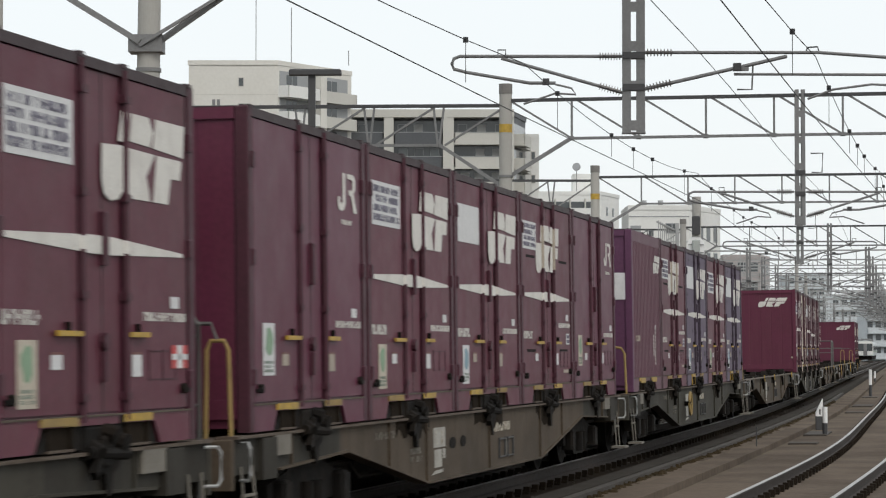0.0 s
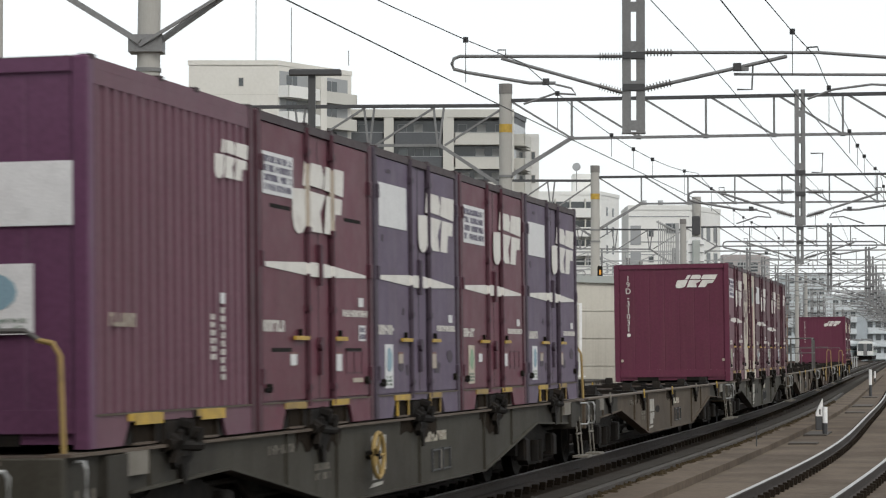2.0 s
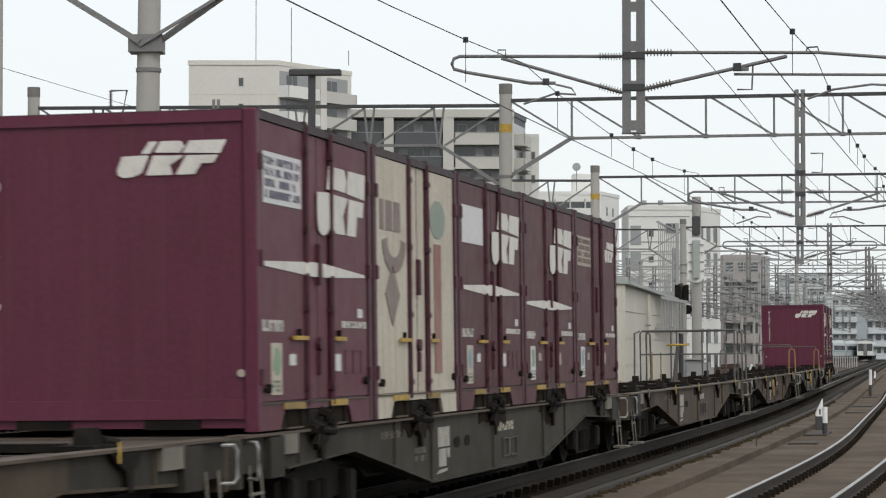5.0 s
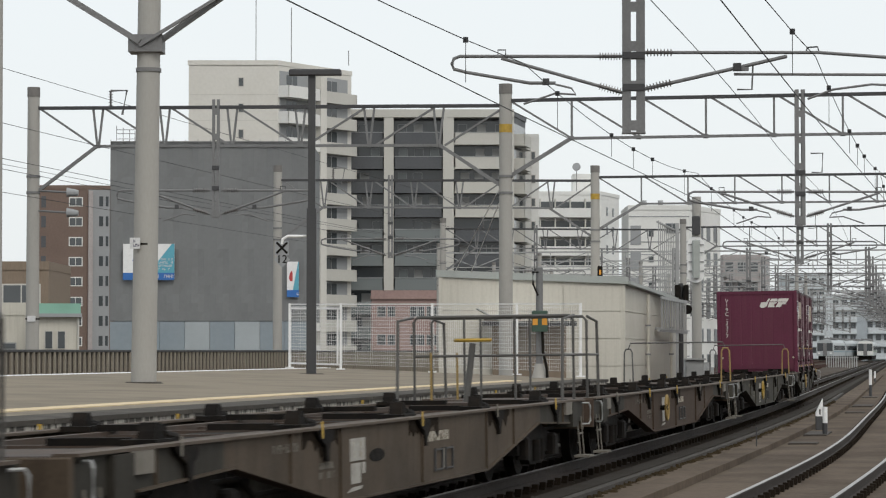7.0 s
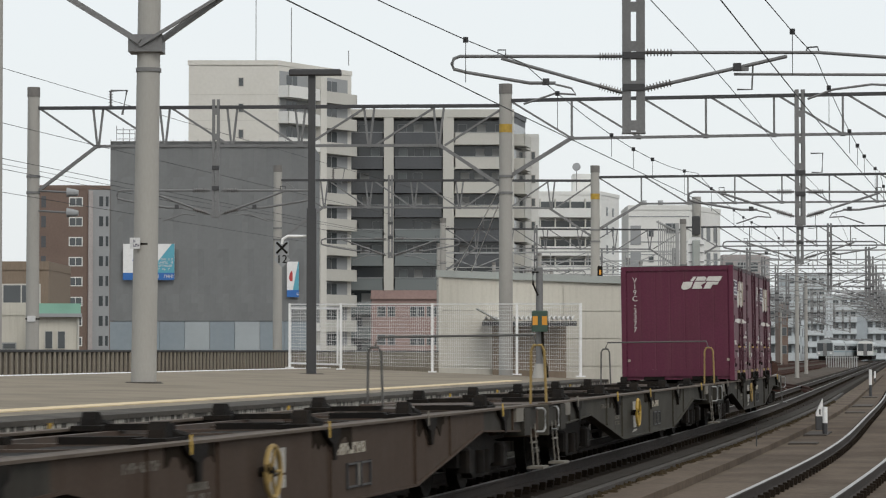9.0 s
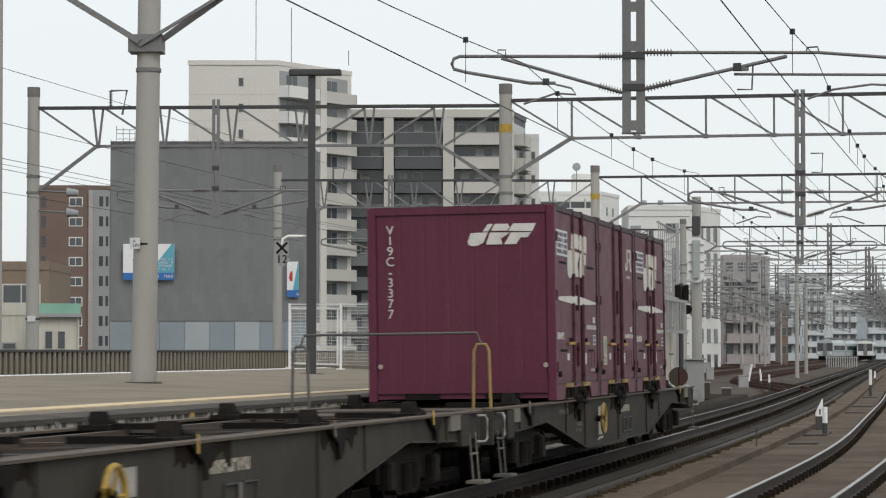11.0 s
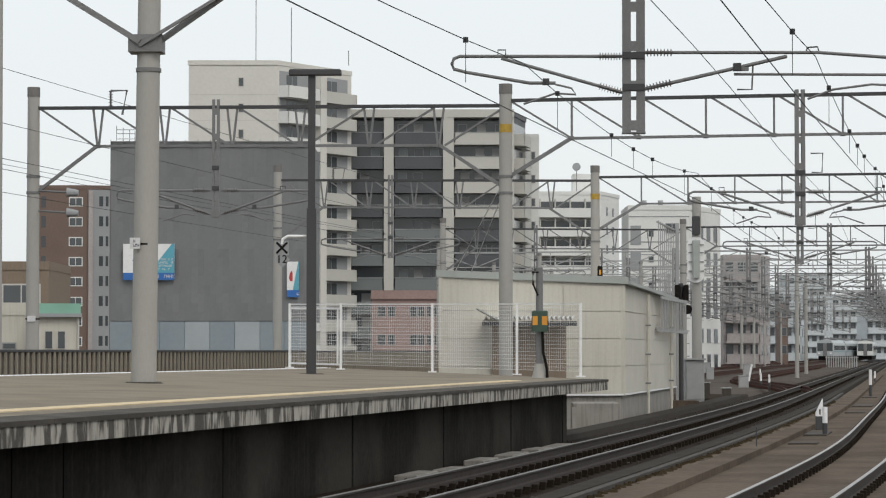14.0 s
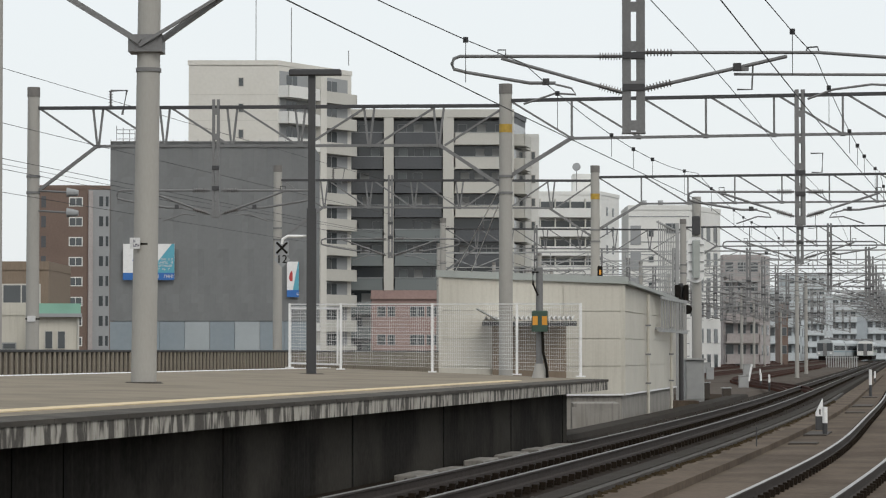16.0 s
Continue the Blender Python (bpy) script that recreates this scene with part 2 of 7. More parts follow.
TOWER_CREAM = surface("cream_tower_tiles", (0.62, 0.605, 0.56), 0.8, spots=(0.52, 0.5, 0.45), amount=0.4, scale=0.2, grain=3, speck=0.08, bump=0.05)
NET = surface("grey_scaffold_net", (0.18, 0.186, 0.187), 0.85, spots=(0.12, 0.125, 0.13), amount=0.5, scale=0.16, grain=3, speck=0.08, bump=0.2,
              streak=(0.19, 0.2, 0.2), streak_amount=0.3)
SHEET_BLUE = surface("pale_blue_sheeting", (0.235, 0.275, 0.3), 0.6, spots=(0.2, 0.25, 0.29), amount=0.5, scale=0.4, grain=3, speck=0.08, bump=0.1)
GLASS = glass_pane("window_glass", (0.07, 0.078, 0.083))
GLASS_GREEN = glass_pane("balcony_glass", (0.15, 0.168, 0.168), 0.2)
BOX_GREEN = surface("dark_green_paint", (0.035, 0.07, 0.05), 0.5, amount=0.2, bump=0.02)
ORANGE = surface("orange_panel", (0.6, 0.27, 0.03), 0.5, amount=0.2, bump=0)
FASCIA_PALE = surface("weathered_pale_concrete", (0.27, 0.255, 0.23), 0.85, spots=(0.12, 0.11, 0.1), amount=0.6, scale=1.2, grain=15, speck=0.08, bump=0.15,
                      streak=(0.08, 0.072, 0.065), streak_amount=0.5)
GREY_TRIM = surface("grey_green_trim", (0.34, 0.36, 0.34), 0.6, amount=0.2, scale=2, bump=0.03)
WALL_BROWN_PALE = surface("weathered_brown_boards", (0.22, 0.17, 0.125), 0.8, amount=0.5, scale=3, bump=0.1, stretch=(4, 4, 0.5))
GALV_PALE = surface("pale_galvanised_steel_and_haze", (0.34, 0.345, 0.34), 0.55, 0.2, amount=0.3, scale=3, bump=0.03)
TRAIN_STEEL = surface("stainless_train_body", (0.42, 0.45, 0.46), 0.45, 0.2, amount=0.2, scale=1, bump=0.02)
GREEN_ROOF = surface("faded_green_roof", (0.22, 0.42, 0.33), 0.6, amount=0.3, scale=1, bump=0.05)
SIGN_CYAN = surface("cyan_sign", (0.10, 0.36, 0.46), 0.5, amount=0.15, bump=0)
SIGN_BLUE = surface("blue_sign", (0.03, 0.14, 0.42), 0.5, amount=0.15, bump=0)
CURTAIN = surface("pale_curtain", (0.3, 0.3, 0.29), 0.8, amount=0.2, bump=0)
SHEET_PALE = surface("translucent_sheet", (0.35, 0.385, 0.4), 0.5, amount=0.3, scale=0.6, bump=0.1)
# far-wall colours, lightened to take in the distance haze
WALL_MAUVE = surface("mauve_grey_tiles", (0.37, 0.335, 0.325), 0.7, amount=0.3, scale=0.2, grain=4, bump=0.05)
WALL_HAZE = surface("haze_paled_blue_grey_wall", (0.52, 0.56, 0.58), 0.7, amount=0.3, scale=0.2, grain=4, bump=0.05)
NOSING = surface("sooty_platform_nosing", (0.06, 0.054, 0.047), 0.9, spots=(0.2, 0.18, 0.15), amount=0.4, scale=1.2, grain=20, bump=0.2, spec=0.2)
RAIL_DULL = surface("dulled_rail_steel", (0.17, 0.16, 0.15), 0.5, 0.8, amount=0.3, scale=2, grain=30, bump=0.0)
LABEL_TAN = surface("yellowed_label", (0.36, 0.31, 0.25), 0.6, spots=(0.2, 0.16, 0.13), amount=0.5, scale=8, bump=0)
DUSTY_YELLOW = surface("dusty_yellow_paint", (0.28, 0.19, 0.06), 0.7, spots=(0.09, 0.06, 0.035), amount=0.6, scale=6, bump=0.03)
CAP = surface("dull_brown_cap", (0.17, 0.16, 0.15), 0.7, amount=0.3, scale=3, bump=0.03)
PARAPET_RIB = surface("pale_weathered_rib", (0.3, 0.265, 0.215), 0.9, spots=(0.16, 0.14, 0.11), amount=0.6, scale=3, bump=0.1)
WAGON_DARK = surface("dark_brake_dusted_steel", (0.034, 0.031, 0.025), 0.75, spots=(0.018, 0.014, 0.01), amount=0.7, scale=1.1, grain=30, bump=0.1, streak=(0.06, 0.055, 0.045), streak_amount=0.3, spec=0.2)
PLUM = surface("plum_paint", (0.1, 0.038, 0.08), 0.5, spec=0.3, spots=(0.07, 0.028, 0.055), amount=0.5, scale=1.3, grain=25, bump=0.05)
RIB_PAINT = surface("purple_maroon_paint", (0.122, 0.055, 0.076), 0.55, spec=0.25, spots=(0.09, 0.042, 0.054), amount=0.5, scale=1.4, grain=25, bump=0.05, streak=(0.13, 0.075, 0.085), streak_amount=0.35)
RUST_FADED = surface("faded_rust_red", (0.24, 0.11, 0.085), 0.65, spots=(0.35, 0.28, 0.22), amount=0.5, scale=3, bump=0.02)
SEAL_GREY = surface("faded_grey_green", (0.22, 0.27, 0.23), 0.65, spots=(0.4, 0.37, 0.3), amount=0.5, scale=4, bump=0)
FADED_INK = surface("faded_brown_ink", (0.2, 0.15, 0.14), 0.65, spots=(0.35, 0.3, 0.25), amount=0.5, scale=4, bump=0)
RAIL_PAINT = surface("dark_grey_rail_paint", (0.085, 0.082, 0.076), 0.6, amount=0.3, scale=4, bump=0.03)
# maroon darkened to hold the shading of rods and corner posts
ROD_SHADED = surface("shade_darkened_maroon", (0.062, 0.02, 0.03), 0.55, spots=(0.03, 0.016, 0.016), amount=0.6, scale=3, grain=30, bump=0.05, spec=0.25)
PAD_GREY = surface("dusty_grey_pad", (0.17, 0.155, 0.13), 0.8, spots=(0.07, 0.06, 0.045), amount=0.6, scale=4, bump=0.1)
# purple version of the shading-darkened rod colour; also colours the worn patches
ROD_PURPLE = surface("shade_darkened_worn_purple", (0.05, 0.036, 0.052), 0.6, spots=(0.028, 0.02, 0.024), amount=0.6, scale=3, grain=30, bump=0.05, spec=0.25)
WORN_WHITE = surface("rubbed_white_paint", (0.36, 0.345, 0.31), 0.75, spots=(0.12, 0.1, 0.08), amount=0.6, scale=7, grain=40, bump=0.03)
DARK_RED = surface("dull_dark_red", (0.13, 0.04, 0.03), 0.5, amount=0.4, scale=5, bump=0.02)


CL, CW = 3.715, 2.45  # length and width of a container
HX, HY = CW / 2, CL / 2
# places on a container: on its long side (u: 0 to 1 along it), on its end (u: 0 to 1 across it)
SIDE = Matrix(((0, 0, 1, HX), (1, 0, 0, -HY), (0, 1, 0, 0), (0, 0, 0, 1)))
END = Matrix(((1, 0, 0, -HX), (0, 0, -1, -HY), (0, 1, 0, 0), (0, 0, 0, 1)))

EMBLEM = (((0, .6), (0, .22), (.03, .07), (.1, 0), (.19, .03), (.26, .14), (.268, .4), (.27, .62), (.2, .62)),
          ((.185, .665), (.275, .665), (.31, 1), (.225, 1)),
          ((.312, .06), (.575, .06), (.56, .16), (.52, .33), (.59, .5), (.625, .595), (.312, .61)), ((.315, .69), (.57, .67), (.6, .84), (.545, 1), (.34, 1)),
          ((.61, .06), (.8, .06), (.83, .36), (.95, .36), (.97, .585), (.65, .593)), ((.6, .665), (.985, .625), (1.0, 1), (.63, 1)))
TWIN = (((0, .36), (0, .13), (.06, .03), (.2, 0), (.34, .05), (.42, .2), (.42, 1), (.27, 1), (.27, .24), (.2, .17), (.13, .24), (.13, .36)),
        ((.52, 1), (.85, 1), (.98, .9), (.98, .62), (.88, .5), (1.06, 0), (.88, 0), (.73, .44), (.6, .44), (.6, .57), (.78, .59), (.83, .66), (.83, .82), (.77, .87), (.52, .87)))


def shape(face, shapes, x, z, w, h, lift=0.012, slant=0.0):
    """A flat marking of several outlines on a side or an end."""
    g = Geo()
    for poly in shapes:
        g.prism([(x + w * (a + slant * b), z + h * b) for a, b in poly], lift, lift + 0.003, face, "z")
    return g


def rect(face, x0, z0, x1, z1, lift=0.012):
    return shape(face, (((0, 0), (1, 0), (1, 1), (0, 1)),), x0, z0, x1 - x0, z1 - z0, lift)


def bars(face, x0, z0, x1, z1, rows, seed, lift=0.012, dense=0.75):
    """Unreadable writing: short upright and level strokes in rows."""
    rnd = random.Random(seed)
    g = Geo()
    rh = (z1 - z0) / rows
    for r in range(rows):
        x = x0
        while x < x1 - rh * 0.3:
            w = rh * rnd.uniform(0.35, 0.6)
            if rnd.random() < dense:
                zb = z0 + r * rh + rh * 0.15
                x2 = min(x + w, x1)
                g.add(rect(face, x, zb, x + w * 0.28, zb + rh * 0.7, lift).v, rect(face, 0, 0, 1, 1).f)
                k = rnd.choice((0.0, 0.28, 0.5))
                g.add(rect(face, x, zb + rh * k, x2, zb + rh * (k + 0.2), lift).v, rect(face, 0, 0, 1, 1).f)
                if rnd.random() < 0.6:
                    g.add(rect(face, x + w * 0.7, zb, x2, zb + rh * 0.7, lift).v, rect(face, 0, 0, 1, 1).f)
            x += w * 1.25
    return g


# ---- ground and tracks ----
def strip(lats_z, y0, y1, step, shift=lambda y: 0.0):
    """A long body that follows the tracks: a closed outline of (lateral, z) drawn along them."""
    g = Geo()
    n_y = max(1, round((y1 - y0) / step))
    ys = [y0 + (y1 - y0) * i / n_y for i in range(n_y + 1)]
    n = len(lats_z)
    for y in ys:
        g.v += [tuple(on_line(y, a + shift(y), z)) for a, z in lats_z]
    for i in range(len(ys) - 1):
        g.f += [(i * n + k, i * n + (k + 1) % n, (i + 1) * n + (k + 1) % n, (i + 1) * n + k) for k in range(n)]
    g.f += [tuple(range(n))[::-1], tuple(range(len(g.v) - n, len(g.v)))]
    return g


g = Geo()
g.add([(-3000, -400, -0.62), (3000, -400, -0.62), (3000, 4500, -0.62), (-3000, 4500, -0.62)], [(0, 1, 2, 3)])
solid("ground", g, GROUND, "dark gravelly ground beside the railway", "ground", "structure")
RIGHT = 4.2  # spacing of the two tracks
solid("track_bed", strip([(1.66, -0.62), (1.66, -0.3), (1.86, -0.3), (1.9, -0.16), (2.12, -0.16), (2.16, -0.22),
                          (2.7, -0.2), (3.1, -0.19), (5.9, -0.19), (6.4, -0.62)], -60, 640, 6), SLAB,
      "brown-stained concrete track bed with a swinging rail pair", "track bed", "structure")
solid("track_bed", strip([(-2.9, -0.62), (-2.0, -0.26), (1.25, -0.26), (1.25, -0.62)], -60, 640, 6), OILY_BED_AND_SHADE,
      "oil-black track bed under the goods line", "track bed", "structure")
solid("kerb_strip", strip([(1.25, -0.62), (1.3, -0.12), (1.62, -0.12), (1.658, -0.3), (1.658, -0.62)], -60, 640, 6), KERB_BED,
      "dusty grey concrete kerb along the goods line", "kerb", "structure")
g = Geo()
rnd = random.Random(8)
for i in range(900):
    y = 24 + 70 * rnd.random() ** 1.3
    s, h = rnd.uniform(0.03, 0.09), rnd.uniform(0.01, 0.05)
    p = on_line(y, rnd.gauss(1.87, 0.05), -0.17)
    g.tube([p, p + Vector((0, 0, h))], s, 6, s * 0.45)
solid("moss_tufts", g, MOSS, "clumps of brown moss and dirt along the kerb", "moss", "stuff")
solid("yard_bed", strip([(-30, -0.62), (-29, -0.3), (-3.0, -0.3), (-2.4, -0.62)], 118, 640, 10), GROUND, "rust-stained gravel bed of the yard tracks",
      "track bed", "structure")


def rail(lat, y0=-40, y1=640, shift=lambda y: 0.0, dull=False, head=None):
    ob = thing("rail", "rusty little-used yard rail" if dull else "worn steel rail with a polished running surface", "rail", "yard rails" if dull else "running rails")
    part("rail_web", strip([(lat - 0.065, -0.2), (lat + 0.065, -0.2), (lat + 0.065, -0.135), (lat + 0.012, -0.12), (lat + 0.012, -0.04), (lat + 0.034, -0.028),
                            (lat + 0.034, -0.006), (lat - 0.034, -0.006), (lat - 0.034, -0.028), (lat - 0.012, -0.04), (lat - 0.012, -0.12), (lat - 0.065, -0.135)],
                           y0, y1, 4, shift), RUST_RED if dull else RAIL_RUST, ob, "rust-brown rail web and foot")
    part("rail_head", strip([(lat - 0.027, -0.008), (lat + 0.025, -0.008), (lat + 0.019, 0.001), (lat - 0.021, 0.001)], y0, y1, 4, shift),
         RUST_RED if dull else head or RAIL_TOP, ob, "rusty rail head" if dull else "polished running surface")


bulge = lambda y: 0.3 * math.exp(-((y - 44) / 18) ** 2)  # the second track swings out a little on the curve
for lat in (-0.56, 0.56):
    rail(lat, head=RAIL_DULL)
    rail(RIGHT + lat, shift=bulge)
# rails of the turnout and of the yard on the left
swing = lambda y: -6.0 * (lambda u: u * u * (3 - 2 * u))(min(1, max(0, (y - 108) / 62)))
for lat in (-0.56, 0.56):
    rail(lat, 112, 600, swing, True)
    rail(lat - 10.2, 135, 600, dull=True)
    rail(lat - 14.6, 150, 600, dull=True)
    rail(lat - 18.8, 160, 600, dull=True)


def sleepers(c, y0, y1, step, name, label, shift=lambda y: 0.0, z=-0.28, paint=None):
    g = Geo()
    y = y0
    while y < y1:
        for d in (-0.56, 0.56):
            p = on_line(y, c + d + shift(y), 0)
            m = Matrix.Translation(p) @ pose(0, 0, 0, 0, 0, -math.degrees(math.atan(slope(y))))
            g.box(-0.14, -0.07, z, 0.14, 0.07, z + 0.055, m)
            for k in (-0.105, 0.105):
                g.box(k - 0.04, -0.045, z + 0.05, k + 0.04, 0.045, z + 0.12, m)
        y += step
    return solid(name, g, paint or OILY_BED_AND_SHADE, label, "sleepers", "stuff")


sleepers(0, 10, 190, 0.6, "sleeper_blocks", "stained concrete blocks under the rails")
sleepers(RIGHT, 10, 190, 0.6, "sleeper_blocks", "stained concrete blocks under the rails", bulge, -0.22)
sleepers(0, 112, 300, 0.7, "yard_sleepers", "rusty sleepers of the turnout", swing, -0.27, RUST_RED)
# clips along the rails, and grit and stains on the bed
rnd = random.Random(4)
g = Geo()
for i in range(2600):
    y = 18 + 110 * rnd.random() ** 1.4
    p = on_line(y, rnd.choice((rnd.uniform(-1.9, 1.2), rnd.uniform(2.2, 5.8))), -0.25)
    s = rnd.uniform(0.006, 0.022)
    g.box(-s, -s * 1.3, 0, s, s * 1.2, s * 1.4, Matrix.Translation(p) @ pose(0, 0, 0, rnd.uniform(-20, 20), rnd.uniform(-20, 20), rnd.uniform(0, 180)))
solid("ballast_grit", g, SLEEPER, "loose stones strewn over the track bed", "gravel", "stuff")
solid("cable_trough", strip([(2.2, -0.22), (2.2, -0.1), (2.62, -0.1), (2.62, -0.22)], -30, 200, 4), SLAB, "stained concrete cable trough between the tracks", "cable trough", "structure")
solid("trough_kerb", strip([(1.72, -0.3), (1.72, -0.1), (1.84, -0.1), (1.84, -0.3)], -30, 110, 4), SLEEPER, "low dark kerb beside the track", "kerb", "structure")
solid("retaining_kerb", strip([(-2.9, -0.62), (-2.9, -0.2), (-2.3, -0.2), (-2.2, -0.4)], 56, 112, 3), KERB_BED, "dark weathered concrete kerb beside the track", "kerb", "structure")
for y, l0, l1, w in ((52, 2.75, 3.3, 0.8), (58, 2.7, 3.2, 2.4), (78, 2.75, 3.3, 1.2), (88, 2.7, 3.35, 3.0), (104, 2.7, 3.3, 2.0)):
    p = on_line(y, (l0 + l1) / 2, -0.21)
    solid("manhole_slab", Geo().chamfer(-(l1 - l0) / 2, -w / 2, 0, (l1 - l0) / 2, w / 2, 0.05, 0.01), SLEEPER, "concrete cover slab lying between the tracks", "cover slab",
          group="cover slabs").matrix_basis = Matrix.Translation(p) @ pose(0, 0, 0, 0, 0, -11)

# ---- platform ----
PLAT_END, EDGE = 57.0, -1.55
solid("platform", strip([(EDGE - 0.1, 0.998), (EDGE - 0.1, 0.78), (EDGE - 0.35, 0.74), (EDGE - 8.2, 0.9), (EDGE - 8.2, 1.2)], -30, PLAT_END, 3), PLATFORM,
      "worn asphalt platform deck with an overhanging edge", "platform", "structure")
y = -12.0
while y < PLAT_END - 0.1:
    y1 = min(y + 1.96, PLAT_END + 0.05)
    slab = solid("platform_edge", strip([(EDGE + 0.03, 0.955), (EDGE + 0.03, 0.775), (EDGE - 0.14, 0.775), (EDGE - 0.14, 0.955)], y, y1 - 0.012, 0.98), FASCIA,
                 "black-streaked concrete platform edge slab", "platform edge", "structure")
    part("nosing", strip([(EDGE + 0.045, 1.002), (EDGE + 0.045, 0.955), (EDGE - 0.5, 0.955), (EDGE - 0.5, 1.016)], y, y1 - 0.012, 0.98), NOSING, slab, "sooty dark nosing")
    y = y1
p1, p2, p3 = on_line(PLAT_END, EDGE - 0.1, 0), on_line(PLAT_END, EDGE - 8.2, 0), on_line(65, EDGE - 8.2, 0)
g = Geo().add([(*p1.xy, 0.8), (*p3.xy, 0.9), (*p2.xy, 0.9), (*p1.xy, 0.998), (*p3.xy, 1.2), (*p2.xy, 1.2)], [(2, 1, 0), (3, 4, 5), (0, 1, 4, 3), (1, 2, 5, 4), (2, 0, 3, 5)])
solid("platform_end", g, PLATFORM, "skewed asphalt end of the platform", "platform", "structure")
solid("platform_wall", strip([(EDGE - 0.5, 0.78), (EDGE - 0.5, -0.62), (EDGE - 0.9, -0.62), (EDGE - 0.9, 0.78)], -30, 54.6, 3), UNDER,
      "dark mottled concrete wall under the platform overhang", "platform wall", "structure")
for y in (18, 23.6, 24.9, 30, 36, 42, 48, 54):
    solid("platform_wall_joint", strip([(EDGE - 0.49, 0.78), (EDGE - 0.49, -0.6), (EDGE - 0.52, -0.6), (EDGE - 0.52, 0.78)], y, y + 0.07, 0.07), GRIME_AND_SHADE,
          "dark joint in the platform wall", "joint", "structure")
solid("platform_line", strip([(EDGE - 1.0, 1.031), (EDGE - 1.28, 1.038), (EDGE - 1.28, 1.0), (EDGE - 1.0, 1.0)], -30, PLAT_END - 5, 3), LINE_CREAM,
      "worn cream safety line painted on the platform", "painted line", "structure")
solid("platform_rear_line", strip([(EDGE - 8.0, 1.203), (EDGE - 8.2, 1.21), (EDGE - 8.2, 1.15), (EDGE - 8.0, 1.15)], -30, 64.5, 3), WHITE_PAINT,
      "white line along the rear of the platform", "painted line", "structure")


def plat_z(lat):
    return 1.0 + 0.2 * (EDGE - lat) / 8.2


# ribbed parapet behind the platform
par = thing("parapet", "weathered brown ribbed parapet wall behind the platform", "parapet")
tagged(par, kind="structure")
part("parapet_wall", strip([(-12.1, -0.6), (-12.1, 1.6), (-11.98, 1.6), (-11.98, -0.6)], 20, 104, 3), PARAPET, par)
part("parapet_cap", strip([(-12.14, 1.6), (-12.14, 1.645), (-11.92, 1.645), (-11.92, 1.6)], 20, 104, 3), STEEL_DARK, par, "dark parapet cap")
y = 44.0
rib = None
while y < 102:
    p = on_line(y, -11.95, 0)
    if rib is None:
        rib = Geo().box(-0.012, -0.055, 0.6, 0.035, 0.0, 1.59).mesh("parapet_rib", PARAPET_RIB)
    r = part("parapet_rib", rib, None, par)
    r.matrix_basis = Matrix.Translation(p) @ pose(0, 0, 0, 0, 0, -math.degrees(math.atan(slope(y))))
    y += 0.3


# ---- poles, portals, arms and wires of the catenary ----
def pole(x, y, z0, z1, r, band=False, lean=0.0, foot=False):
    ob = thing("catenary_pole", "grey spun-concrete catenary pole" + (" with a worn yellow band" if band else ""), "pole", "catenary poles")
    part("shaft", Geo().tube([(x, y, z0), (x + lean, y, z1)], r, 28, r * 0.86), POLE, ob, "", True)
    part("cap", Geo().tube([(x + lean, y, z1 - 0.22), (x + lean, y, z1 + 0.02)], r * 0.92, 28), CAP, ob, "dull metal cap", True)
    if band:
        part("band", Geo().tube([(x + lean * .8, y, z1 - 1.15), (x + lean * .8, y, z1 - 0.95)], r * 0.91, 28), YELLOW, ob, "worn yellow band", True)
    for z in (z1 - 2.2, z1 - 2.6):
        part("clamp", Geo().tube([(x + lean * .7, y, z - 0.03), (x + lean * .7, y, z + 0.03)], r * 1.0, 28), GALV, ob, "steel clamp ring", True)
    if foot:
        part("foot", Geo().tube([(x, y, z0 - 0.01), (x, y, z0 + 0.035)], r * 1.7, 20, r * 1.35), SLEEPER, ob, "round mortar collar at the foot", True)
    return ob


def truss(a, b, depth, nodes, ups, label, size=0.08, bottom=None, top=None, steel=None, vee=0.0):
    """A lattice beam from a to b: top chord, bottom chord between nodes, upright struts and sloping bars."""
    ob = thing("portal_beam", label, "catenary beam", "catenary portal beams")
    top, steel = top or STEEL_DARK, steel or GALV
    a, b = Vector(a), Vector(b)
    d = (b - a).normalized()
    dn = Vector((0, 0, -depth))
    part("top_chord", Geo().bar(a, b, size * 1.3, size), top, ob)
    lo, hi = bottom or (nodes[0], nodes[-1])
    part("bottom_chord", Geo().bar(a + d * lo + dn, a + d * hi + dn, size * 1.1, size * 0.8), steel, ob)
    for i, s in enumerate(nodes):
        p = a + d * s
        for off in ((-vee, vee) if vee else (0.0,)):
            part("strut", Geo().bar(p + d * off, p + dn + d * off * 0.15, size * (0.55 if vee else 0.8), size * 0.6, d), steel, ob)
        if size < 0.085:
            part("gusset", Geo().box(-0.06, -0.012, -0.05, 0.06, 0.012, 0.05, Matrix.Translation(p + dn) @ pose(0, 0, 0, 0, 0, math.degrees(math.atan2(d.y, d.x)))), steel, ob)
    for s0, s1, down in ups:
        p, q = a + d * s0, a + d * s1
        part("sloping_bar", Geo().bar(p if down else p + dn, q + dn if down else q, size * 0.7, size * 0.6), steel, ob)
    return ob


